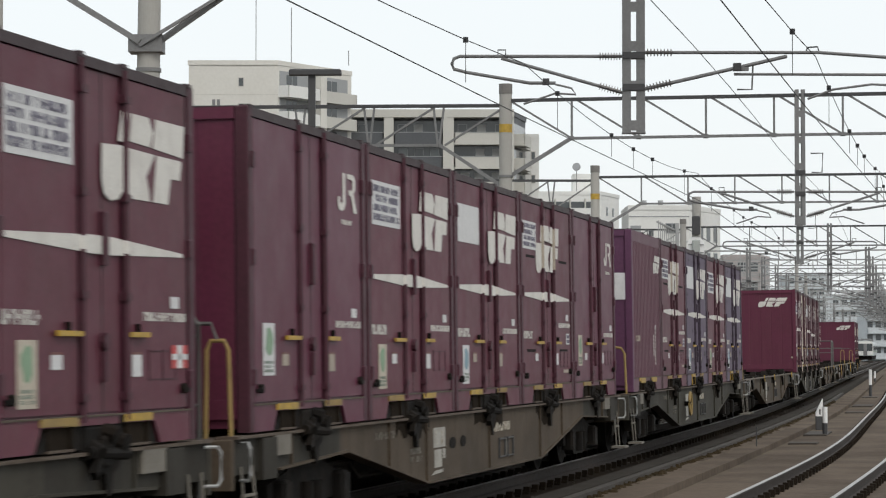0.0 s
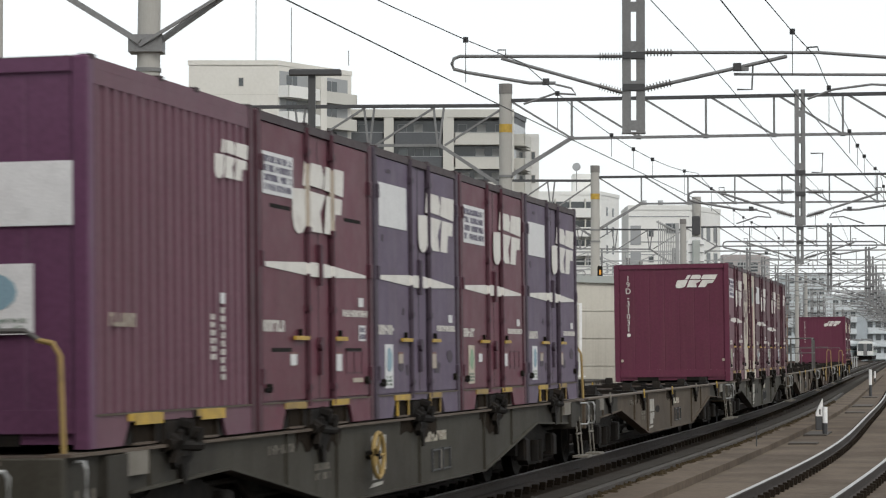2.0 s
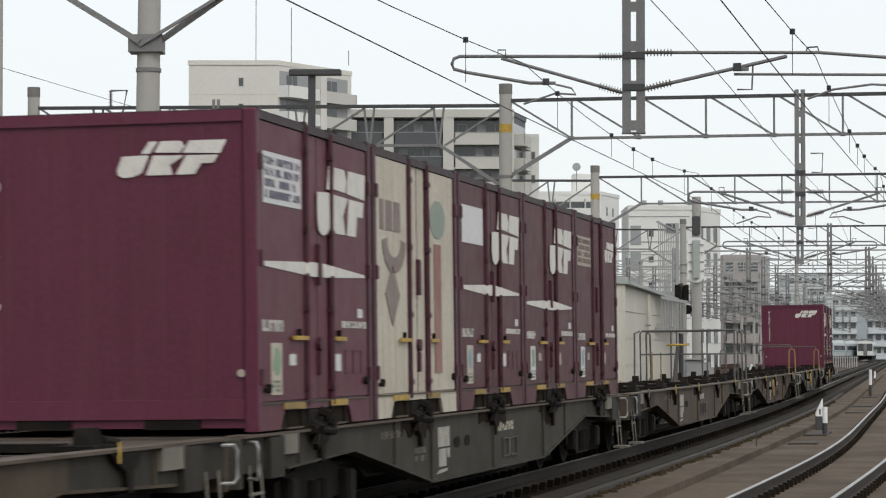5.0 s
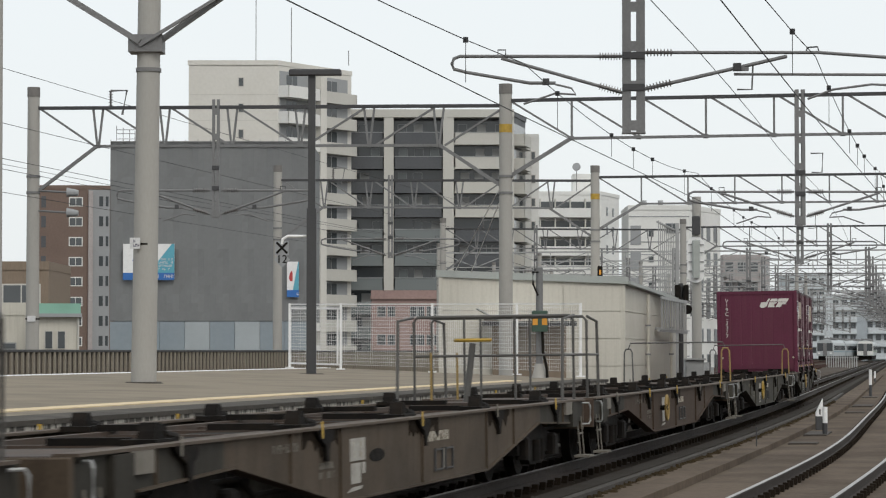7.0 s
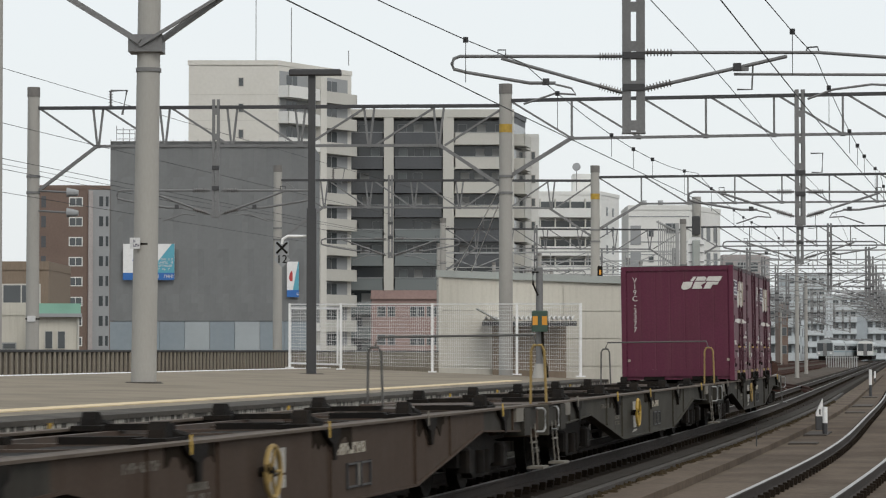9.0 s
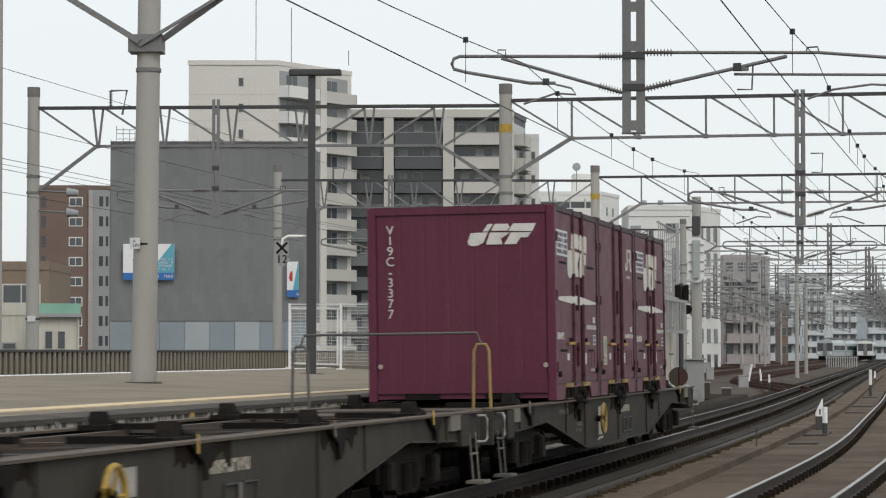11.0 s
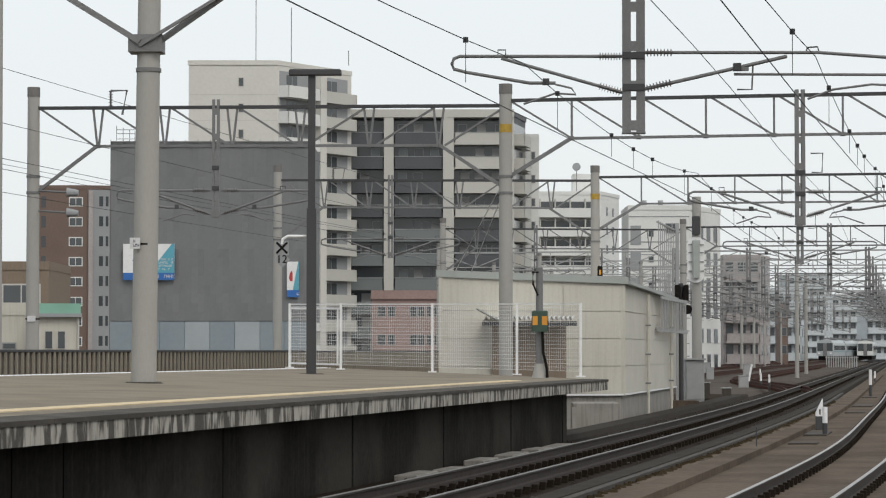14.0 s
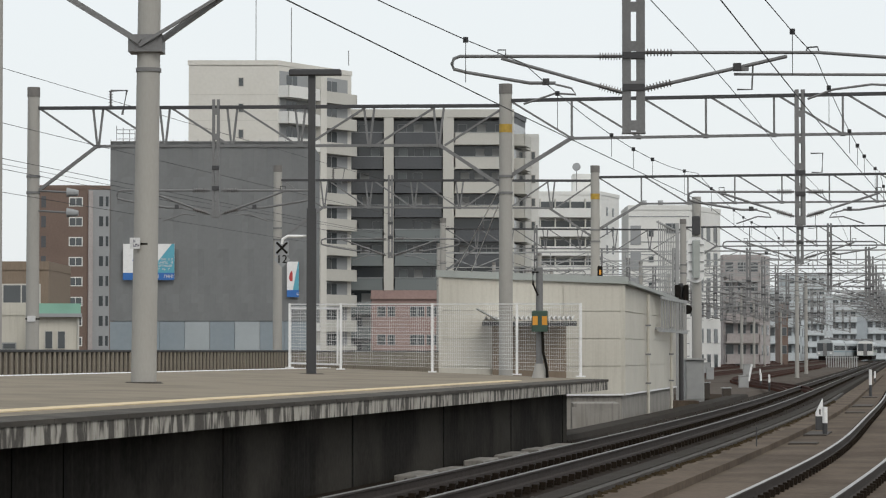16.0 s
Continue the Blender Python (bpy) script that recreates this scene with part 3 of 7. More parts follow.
def drop_mast(x, y, z0, z1, w, label="hanging steel lattice mast on the portal beam"):
    """Two channels joined by batten plates, hanging from a beam."""
    ob = thing("drop_mast", label, "catenary mast", "hanging catenary masts")
    for sx in (-1, 1):
        part("channel", Geo().box(x + sx * w * 0.46 - w * 0.27, y - 0.07, z0, x + sx * w * 0.46 + w * 0.27, y + 0.07, z1), GALV, ob)
    k = z0 + 0.02
    while k < z1 - 0.2:
        part("batten", Geo().box(x - w * 0.42, y - 0.078, k, x + w * 0.42, y - 0.07, k + 0.16), GALV, ob)
        k += 0.62
    part("end_plate", Geo().box(x - w * 0.75, y - 0.1, z0 - 0.025, x + w * 0.75, y + 0.1, z0), GALV, ob)
    for z in (z0 + 0.7, z0 + 1.2):
        part("collar", Geo().box(x - w * 0.72, y - 0.1, z - 0.05, x + w * 0.72, y + 0.1, z + 0.05), STEEL_DARK, ob)
    return ob


def insulator(ob, a, b, r, n=8):
    a, b = Vector(a), Vector(b)
    g = Geo()
    d = (b - a).normalized()
    u = d.orthogonal().normalized()
    v = d.cross(u)
    rings = [(0, 0.45)] + [(f, k) for i in range(n) for f, k in (((i + 0.2) / n, 0.45), ((i + 0.25) / n, 1), ((i + 0.5) / n, 1), ((i + 0.55) / n, 0.45))] + [(1, 0.45)]
    pts = [a.lerp(b, f) + (u * math.cos(j * 0.7854) + v * math.sin(j * 0.7854)) * r * k for f, k in rings for j in range(8)]
    m = len(rings)
    g.add(pts, [(i * 8 + j, i * 8 + (j + 1) % 8, (i + 1) * 8 + (j + 1) % 8, (i + 1) * 8 + j) for i in range(m - 1) for j in range(8)]
          + [tuple(range(8)), tuple(range(8 * m - 8, 8 * m))])
    part("insulator", g, INSULATOR, ob, "ribbed brown-grey insulator", True)


def arms(x, y, z, side, reach, k=1.0, straight=False):
    """The hinged tubes that hold the wires on one side of a mast; z is the height of the upper tube."""
    ob = thing("cantilever_arm", "grey tubular cantilever arm with ribbed insulators holding the wires", "cantilever", "catenary cantilever arms")
    P = lambda a, dz: (x + side * a, y, z + dz)
    if straight:
        part("upper_tube", Geo().tube([P(0.14, 0), P(2.9, 0), P(5.6, -0.19)], 0.027, 10), GALV, ob, "", True)
        part("lower_tube", Geo().tube([P(0.14, -0.58), P(2.4, -0.06)], 0.03, 10), GALV, ob, "", True)
        insulator(ob, P(0.2, 0), P(0.62, 0), 0.06)
        insulator(ob, P(0.2, -0.565), P(0.6, -0.47), 0.06)
        part("joint", Geo().box(*[q - 0.06 for q in P(1.62, -0.23)], *[q + 0.06 for q in P(1.62, -0.23)]), STEEL_DARK, ob, "dark joint fitting")
        part("wire_saddle", Geo().tube([P(2.7, 0.0), P(2.72, 0.08), P(2.88, 0.09), P(2.9, 0.02)], 0.014, 6), STEEL_DARK, ob)
        return ob
    part("upper_tube", Geo().tube([P(0.14, 0), P(reach, 0), P(reach + 0.09, -0.04), P(reach + 0.12, -0.12), P(reach + 0.09, -0.2), P(reach - 0.1, -0.25), P(reach - 1.1, -0.42), P(reach - 1.5, -0.42)],
                                  0.027 * k, 10), GALV, ob, "", True)
    part("lower_tube", Geo().tube([P(0.14, -0.58), P(reach - 0.65, -0.03)], 0.027 * k, 10), GALV, ob, "", True)
    insulator(ob, P(0.2, 0), P(0.55, 0), 0.06 * k)
    insulator(ob, P(0.2, -0.56), P(0.55, -0.46), 0.06 * k)
    part("joint", Geo().box(*[q - 0.05 for q in P(reach - 1.35, -0.4)], *[q + 0.05 for q in P(reach - 1.35, -0.4)]), STEEL_DARK, ob, "dark joint fitting")
    part("wire_saddle", Geo().tube([P(reach - 0.6, 0.0), P(reach - 0.6, 0.1), P(reach - 0.72, 0.1), P(reach - 0.72, 0.02)], 0.012, 6), STEEL_DARK, ob)
    part("steady_arm", Geo().tube([P(reach - 1.5, -0.44), P(reach - 1.75, -0.5), P(reach - 1.82, -0.6), P(reach - 1.5, -0.58), P(reach - 1.0, -0.75)], 0.016 * k, 8), GALV, ob, "thin curved steady arm", True)
    return ob


def wire(pts, r=0.011, label="dark overhead wire running above the track"):
    return solid("overhead_wire", Geo().tube(pts, r, 6), WIRE, label, "wire", group="overhead wires")


SUPPORTS = [-28, 5, 38, 61.5, 88.5, 125, 158, 192, 226, 262, 300, 340, 380]


def catenary(lat):
    """Contact wire, sagging messenger wire and the droppers between them."""
    wire([on_line(y, lat + (0.15 if i % 2 else -0.15), 5.08) for i, y in enumerate(SUPPORTS)], 0.0075, "taut dark contact wire above the track")
    pts, drops = [], []
    for a, b in zip(SUPPORTS, SUPPORTS[1:]):
        for k in range(8):
            u = k / 8
            z = 5.44 + 0.34 * (2 * u - 1) ** 2
            y = a + (b - a) * u
            pts.append(on_line(y, lat, z))
            if k and k % 2 == 1 or k == 4:
                drops.append((y, z))
    wire(pts, 0.0065, "sagging dark messenger wire above the track")
    for y, z in drops:
        if 20 < y < 130:
            ob = thing("wire_dropper", "thin dropper wire with a dark clamp between overhead wires", "dropper", "wire droppers")
            part("dropper", Geo().tube([on_line(y, lat, z), on_line(y, lat, 5.08)], 0.005, 5), WIRE, ob)
            c = on_line(y, lat, z)
            part("dropper_clamp", Geo().tube([c + Vector((0, 0, -0.035)), c + Vector((0, 0, 0.035))], 0.035, 8), WIRE, ob, "small dark clamp")


catenary(0)
catenary(RIGHT)
wire([on_line(y, 1.97, 6.2 + 0.35 * abs(math.sin(y * 0.05))) for y in range(0, 130, 6)], 0.007, "thin dark feeder wire above the tracks")
for lat, z in ((-14.0, 7.65), (-13.9, 6.45), (-14.4, 5.8), (-13.8, 5.45), (-14.6, 5.1), (-17.5, 6.3)):
    wire([on_line(y, lat, z + 0.12 * ((y - 62) / 30) ** 2) for y in range(30, 126, 6)], 0.0065, "dark wire beyond the platform")

# first portal: its beam is above the view, its braces and mast hang into it
PA = (-4.66, 41.0)
pole(*PA, 1.1, 8.6, 0.2, foot=True, lean=0.08)
truss((-14, 43, 8.3), (9.6, 38, 8.3), 0.8, [1.5 + 1.7 * i for i in range(13)], [(1.5 + 1.7 * i, 3.2 + 1.7 * i, i % 2 == 0) for i in range(12)],
      "grey lattice catenary beam over the tracks")
pole(9.8, 37.9, -0.6, 8.6, 0.2)
pole(-14.3, 43.1, -0.6, 8.6, 0.2)
br = thing("pole_brace", "grey steel braces clamped to the catenary pole", "brace")
part("clamp_plate", Geo().box(-4.9, 40.76, 6.27, -4.37, 41.24, 6.54), GALV, br, "steel clamp plates round the pole")
part("brace_bar", Geo().bar((-4.72, 40.74, 6.42), (-6.35, 40.7, 7.42), 0.05, 0.09), GALV, br)
part("brace_bar", Geo().bar((-4.72, 40.74, 6.36), (-3.15, 40.6, 7.3), 0.05, 0.05), GALV, br)
part("brace_bar", Geo().bar((-4.4, 40.9, 6.46), (-3.05, 40.6, 7.36), 0.05, 0.09), GALV, br)
part("brace_end", Geo().bar((-6.35, 40.7, 7.42), (-6.6, 41.4, 7.6), 0.05, 0.05).bar((-3.1, 40.6, 7.3), (-3.0, 40.75, 7.55), 0.05, 0.05), GALV, br)
drop_mast(2.98, 41.0, 5.03, 7.6, 0.24)
arms(2.98, 41.0, 6.22, -1, 2.72)
arms(2.98, 41.0, 6.28, 1, 3.1, straight=True)
part_tube = thing("registration_tube", "grey registration tube under the cantilever arm", "tube")
part("tube", Geo().tube([(4.55, 41, 5.94), (7.4, 41, 5.93)], 0.022, 8), GALV, part_tube, "", True)
part("hanger", Geo().tube([(4.85, 41, 6.12), (4.83, 41, 5.7), (4.6, 41, 5.7)], 0.016, 6).bar((4.62, 41, 6.02), (4.78, 41, 6.02), 0.06, 0.06), GALV, part_tube)
part("pull_off", Geo().tube([(5.7, 41, 5.55), (6.1, 41, 5.7), (6.7, 41, 5.78), (7.2, 41, 5.76)], 0.018, 8), GALV, part_tube, "curved pull-off arm", True)

GAL = "grey lattice catenary beam over the tracks"


def portal(y, lat_c, right_end, span, band=True):
    """A catenary portal: pole on the platform side, beam to the left pole and beam over the tracks."""
    s = slope(y)
    n = math.hypot(1, s)
    d = Vector((1 / n, -s / n, 0))
    C = Vector(on_line(y, lat_c, 0))
    B = C - d * span
    pole(C.x, C.y, -0.6, 8.0, 0.175, band)
    pole(B.x, B.y, -0.6, 8.15, 0.172)
    k = (span - 1.6) / 6
    nodes = [1.68 + k * i for i in range(6)]
    ups = [(0.15, 1.6, True)] + [(1.68 + k * i + 0.15, 1.68 + k * (i + 1) - 0.05, i < 3) for i in range(6)]
    truss(B + Vector((0, 0, 7.65)), C + Vector((0, 0, 7.5)), 0.95, nodes, ups, GAL, vee=0.13)
    bb = thing("portal_brace", "grey steel braces between pole and beam", "brace", "portal braces")
    part("brace_bar", Geo().bar(B + d * 1.66 + Vector((0, 0, 6.69)), B + d * 0.15 + Vector((0, 0, 5.6)), 0.06, 0.08), GALV, bb)
    part("brace_bar", Geo().bar(C - d * 1.6 + Vector((0, 0, 6.57)), C - d * 0.15 + Vector((0, 0, 5.6)), 0.06, 0.08), GALV, bb)
    part("brace_bar", Geo().bar(C + d * 1.6 + Vector((0, 0, 6.7)), C + d * 0.1 + Vector((0, 0, 5.8)), 0.06, 0.09), GALV, bb)
    L = right_end
    nodes = [1.6 + 1.6 * i for i in range(int((L - 1) / 1.6))]
    half = len(nodes) * 0.68
    ups = [(0.1, 1.6, True)] + [(nodes[i] + 0.1, nodes[i + 1], True) if i < half else (nodes[i] + 0.1, nodes[i + 1] - 0.05, False) for i in range(len(nodes) - 1)]
    truss(C + Vector((0, 0, 7.62)), C + d * L + Vector((0, 0, 7.62)), 0.93, nodes, ups, GAL)
    E = C + d * L
    pole(E.x, E.y, -0.6, 8.0, 0.175)
    m = C + d * 7.0
    drop_mast(m.x, m.y, 4.6, 7.75, 0.16)
    arms(m.x, m.y, 5.35, -1, 2.5)
    arms(m.x, m.y, 5.35, 1, 2.5)
    m = B + d * (span - 7.2)
    drop_mast(m.x, m.y, 4.9, 7.78, 0.125)
    arms(m.x, m.y, 5.55, -1, 2.3)
    arms(m.x, m.y, 5.55, 1, 2.3)
    br = thing("wire_bracket", "small steel bracket with an insulator on the beam", "bracket", "wire brackets")
    p = B + d * 2.3 + Vector((0, 0, 7.45))
    part("bracket", Geo().tube([p, p + d * 0.12 + Vector((0, 0, 0.6)), p - d * 0.3 + Vector((0, 0, 0.6))], 0.03, 6), GALV, br)
    insulator(br, p - d * 0.3 + Vector((0, 0, 0.6)), p - d * 0.3 + Vector((0, 0, 0.2)), 0.05, 6)
    p = C + d * 7.25 + Vector((0, 0, 5.8))
    part("bracket", Geo().tube([p + Vector((0, 0, .45)), p + d * 0.28 + Vector((0, 0, .45)), p + d * 0.26, p + d * 0.02], 0.02, 6), GALV, br)
    return B


PB = portal(62, -4.65, 15.7, 11.9)
portal(89.5, -6.1, 17.75, 11.25)
portal(126, -6.2, 20, 11.8, False)


def far_portal(y, left, right, posts):
    """A wide portal of the yard, far down the line."""
    s = slope(y)
    n = math.hypot(1, s)
    d = Vector((1 / n, -s / n, 0))
    a, b = Vector(on_line(y, left, 7.7)), Vector(on_line(y, right, 7.7))
    L = (b - a).length
    k = int(L / 2.2)
    nodes = [L * i / k for i in range(k + 1)]
    # far beams get the paler steel: distance haze put into their colour
    truss(a, b, 0.9, nodes, [(nodes[i], nodes[i + 1], i % 2 == 0) for i in range(k)], "distant lattice catenary beam, paled for haze", 0.09, None, GALV_PALE, GALV_PALE)
    for lat in posts:
        p = on_line(y, lat, 0)
        pole(p.x, p.y, -0.6, 8.3, 0.16)
    for lat in (-14, -9.5, -5, 2.1, 6.5):
        if left < lat < right:
            p = on_line(y, lat, 0)
            drop_mast(p.x, p.y, 4.7, 7.9, 0.2)
            arms(p.x, p.y, 5.5, -1, 2.3, 1.3)


for y, l, r, posts in ((158, -24, 13, (-24, 13)), (192, -26, 12, (-26, -15, -3.55, 12)), (226, -30, 14, (-30, -16, -4.2, 14)), (262, -36, 12, (-36, -24, -12, 12)),
                       (300, -40, 14, (-40, -27, -13, 14)), (340, -44, 14, (-44, -30, -14, 14)), (385, -48, 16, (-48, -30, -14, 16)),
                       (174, -20, 12, (-20, 12)), (209, -24, 13, (-24, 13)), (244, -30, 13, (-18, 13)), (281, -34, 13, (-20, 13)), (430, -40, 18, (-20, 18))):
    far_portal(y, l, r, posts)
for lat in (-5.9, -10.2, -14.6, -18.8):
    wire([on_line(y, lat, 5.2) for y in range(130, 400, 20)], 0.012, "dark overhead wire above the yard")
    wire([on_line(y, lat, 6.0 - 0.25 * (i % 2)) for i, y in enumerate(range(126, 400, 17))], 0.012, "dark overhead wire above the yard")

# pale pole at the edge of the view, and stay wires of the pole at the platform end
pole(-9.42, 55, -0.6, 12, 0.2)
st = thing("stay_wire", "pair of pale stay wires tied to the catenary pole", "stay wire")
for a, b in (((1.4, 62.8, 5.6), (0.35, 74.55, 3.88)), ((1.4, 62.8, 5.3), (0.8, 74.6, 3.86))):
    part("wire", Geo().tube([a, b], 0.012, 6), WHITE_PAINT, st)
ws = thing("tension_insulator", "pair of pale tension insulators strung from a pole", "insulator")
for z in (5.55, 5.05):
    part("link", Geo().tube([(PB.x + 0.1, PB.y, z + 0.05), (-9.2, 64.6, z - 0.03)], 0.03, 6), GALV, ws)
    part("insulator", Geo().tube([(-9.25, 64.6, z - 0.03), (-9.18, 64.6, z - 0.03), (-9.06, 64.6, z - 0.04), (-8.97, 64.6, z - 0.05)], 0.12, 12, 0.07), WALL_GREY, ws, "pale round insulator", True)


# ---- things on the platform ----
lamp = thing("lamp_post", "dark steel platform lamp post with a flat T-shaped head", "lamp post")
LX, LY = -2.75, 55.0
part("post", Geo().box(LX - 0.1, LY - 0.1, 1.12, LX + 0.1, LY + 0.1, 4.6).box(LX - 0.075, LY - 0.075, 4.6, LX + 0.075, LY + 0.075, 7.5), STEEL_DARK, lamp)
part("head", Geo().chamfer(LX - 0.48, LY - 0.16, 7.4, LX + 0.62, LY + 0.16, 7.52, 0.03), STEEL_DARK, lamp, "flat dark lamp head")
part("foot", Geo().tube([(LX, LY, 1.1), (LX, LY, 1.15)], 0.34, 16, 0.24), SLEEPER, lamp, "mortar collar at the foot", True)
part("sign_arm", Geo().tube([(LX, LY, 4.02), (LX - 0.5, LY, 4.02), (LX - 0.6, LY, 3.96), (LX - 0.62, LY, 3.85)], 0.03, 8), WHITE_PAINT, lamp, "white bent sign arm", True)
cross = thing("cross_sign", "pale hanging stop sign with a black cross and the number 12", "sign")
part("plate", Geo().box(LX - 0.76, LY - 0.012, 3.62, LX - 0.48, LY + 0.012, 3.92), WALL_GREY, cross, "pale square plate")
for s in (-1, 1):
    part("cross_bar", Geo().bar((LX - 0.62 - s * 0.115, LY - 0.02 - 0.003 * s, 3.66), (LX - 0.62 + s * 0.115, LY - 0.02 - 0.003 * s, 3.89), 0.045, 0.006, (0, 1, 0)), GRIME_AND_SHADE, cross, "black bar of the cross")
part("number_plate", Geo().tube([(LX - 0.62, LY - 0.01, 3.53), (LX - 0.62, LY + 0.01, 3.53)], 0.17, 4), WALL_GREY, cross, "pale diamond plate")
writing("number", "12", 0.24, GRIME_AND_SHADE, cross, Matrix.Translation((LX - 0.62, LY - 0.03, 3.53)) @ pose(0, 0, 0, 90))

fence = thing("mesh_fence", "white welded mesh fence across the platform end", "fence")
FP = lambda u, z: Vector((2.96 - 6.66 * u, 56.6 + 6.9 * u, z))
foot_z, head_z = (lambda u: 1.06 + 0.15 * u), (lambda u: 2.63 + 0.12 * u)
posts = [0.0, 0.2, 0.481, 0.807, 1.0]
for u in posts:
    p = FP(u, 0)
    part("post", Geo().box(p.x - 0.028, p.y - 0.028, foot_z(u), p.x + 0.028, p.y + 0.028, head_z(u) + 0.02), WHITE_PAINT, fence)
    part("post_foot", Geo().box(p.x - 0.1, p.y - 0.1, foot_z(u), p.x + 0.1, p.y + 0.1, foot_z(u) + 0.03), WHITE_PAINT, fence)
for a, b in zip(posts, posts[1:]):
    n = int((b - a) * 9.6 / 0.065)
    mesh = Geo()
    for i in range(1, n):
        u = a + (b - a) * i / n
        mesh.bar(FP(u, foot_z(u) + 0.12), FP(u, head_z(u) - 0.04), 0.0045, 0.0045)
    for i in range(18):
        k = i / 17
        mesh.bar(FP(a, foot_z(a) + 0.12 + k * 1.38), FP(b, foot_z(b) + 0.12 + k * 1.36), 0.006, 0.0065)
    part("mesh_panel", mesh, WHITE_PAINT, fence, "welded wire mesh panel")
    part("top_rail", Geo().bar(FP(a, head_z(a)), FP(b, head_z(b)), 0.02, 0.025), WHITE_PAINT, fence)
    if a > 0.8:
        part("gate_rail", Geo().bar(FP(a, head_z(a) - 0.1), FP(b, head_z(b) - 0.1), 0.03, 0.045), WHITE_PAINT, fence, "white gate rail")
        part("gate_rail", Geo().bar(FP(a, foot_z(a) + 0.12), FP(b, foot_z(b) + 0.12), 0.03, 0.045), WHITE_PAINT, fence, "white gate rail")
        part("gate_stile", Geo().bar(FP(a + 0.012, foot_z(a) + 0.1), FP(a + 0.012, head_z(a) - 0.08), 0.045, 0.045), WHITE_PAINT, fence, "white gate stile")

btn = thing("alarm_post", "grey post carrying a green emergency box with orange panels", "alarm post")
bx, by = 2.06, 56.2
part("post", Geo().tube([(bx, by, 1.05), (bx, by, 3.4)], 0.075, 14), GALV, btn, "", True)
part("foot", Geo().tube([(bx, by, 1.04), (bx, by, 1.35)], 0.17, 14, 0.09), POLE, btn, "flared foot", True)
part("box", Geo().chamfer(bx - 0.17, by - 0.22, 2.03, bx + 0.17, by - 0.06, 2.48, 0.02), BOX_GREEN, btn, "dark green box")
for dx in (-0.1, 0.1):
    part("orange_panel", Geo().box(bx + dx - 0.055, by - 0.228, 2.17, bx + dx + 0.055, by - 0.22, 2.36), ORANGE, btn, "orange panel")
part("cable", Geo().tube([(bx + 0.06, by - 0.14, 2.03), (bx + 0.07, by - 0.14, 1.6), (bx + 0.15, by - 0.14, 1.25), (bx + 0.16, by - 0.14, 1.05)], 0.03, 8), GRIME_AND_SHADE, btn, "black cable", True)
part("cable", Geo().tube([(bx - 0.02, by - 0.08, 3.3), (bx - 0.14, by - 0.08, 3.3), (bx - 0.14, by - 0.08, 3.05), (bx - 0.03, by - 0.08, 2.8)], 0.02, 8), GRIME_AND_SHADE, btn, "black cable", True)
plate = thing("pole_plate", "small white plate with dark unreadable marks on the pole", "plate", "pole plates")
part("plate", Geo().box(-4.86, 40.77, 3.2, -4.7, 40.79, 3.37), LABEL_WHITE, plate)
PL = Matrix(((1, 0, 0, 0), (0, 0, -1, 40.77), (0, 1, 0, 0), (0, 0, 0, 1)))
part("plate_marks", bars(PL, -4.85, 3.22, -4.71, 3.35, 2, 2, 0.004), LABEL_INK, plate, "dark marks")
part("strap", Geo().tube([(-4.66, 41, 3.26), (-4.66, 41, 3.29)], 0.2, 20), GRIME_AND_SHADE, plate, "dark strap", True)
p2 = thing("pole_plate", "small white plate with dark unreadable marks on the pole", "plate", "pole plates")
part("plate", Geo().box(PB.x - 0.1, PB.y - 0.19, 2.35, PB.x + 0.1, PB.y - 0.15, 2.49), LABEL_WHITE, p2)
part("strap", Geo().tube([(PB.x, PB.y, 2.4), (PB.x, PB.y, 2.43)], 0.18, 20), GRIME_AND_SHADE, p2, "dark strap", True)

# ---- equipment house beyond the platform end ----
house = thing("equipment_house", "cream panelled equipment house with a grey eaves trim", "building")
A, Bc, Cc, Dc = Vector((-0.1, 74.5, 0)), Vector((5.2, 76, 0)), Vector((8.2, 93, 0)), Vector((2.9, 94, 0))
body = Geo().add([(*A.xy, 0.36), (*Bc.xy, 0.36), (*Cc.xy, 0.36), (*Dc.xy, 0.36), (*A.xy, 3.8), (*Bc.xy, 3.62), (*Cc.xy, 3.45), (*Dc.xy, 3.7)],
                 [(3, 2, 1, 0), (4, 5, 6, 7), (0, 1, 5, 4), (1, 2, 6, 5), (2, 3, 7, 6), (3, 0, 4, 7)])
part("wall_core", body, CREAM_WALL, house)
part("plinth", Geo().prism([(A.x + .05, A.y + .05), (Bc.x - .03, Bc.y + .05), (Cc.x - .05, Cc.y - .05), (Dc.x, Dc.y - .05)], -0.62, 0.36, axis="z"), FASCIA_PALE, house, "weathered concrete plinth")


def wall_bar(p, q, za, zb, h, out, w=0.05):
    nrm = Vector(((q - p).y, -(q - p).x, 0)).normalized() * out
    return Geo().bar(Vector((*p.xy, za)) + nrm, Vector((*q.xy, zb)) + nrm, w, h)


part("eaves_trim", wall_bar(A + Vector((-.1, 0, 0)), Bc + Vector((.12, 0, 0)), 3.82, 3.66, 0.2, 0.03, 0.12), GREY_TRIM, house, "grey-green eaves trim")
part("side_eaves_trim", wall_bar(Bc, Cc, 3.6, 3.42, 0.1, 0.1, 0.25), GREY_TRIM, house, "grey side eaves")
part("base_trim", wall_bar(A, Bc, 0.37, 0.37, 0.05, 0.03), WHITE_PAINT, house, "white base trim")
part("base_trim", wall_bar(Bc, Cc, 0.37, 0.37, 0.05, 0.03), WHITE_PAINT, house, "white base trim")
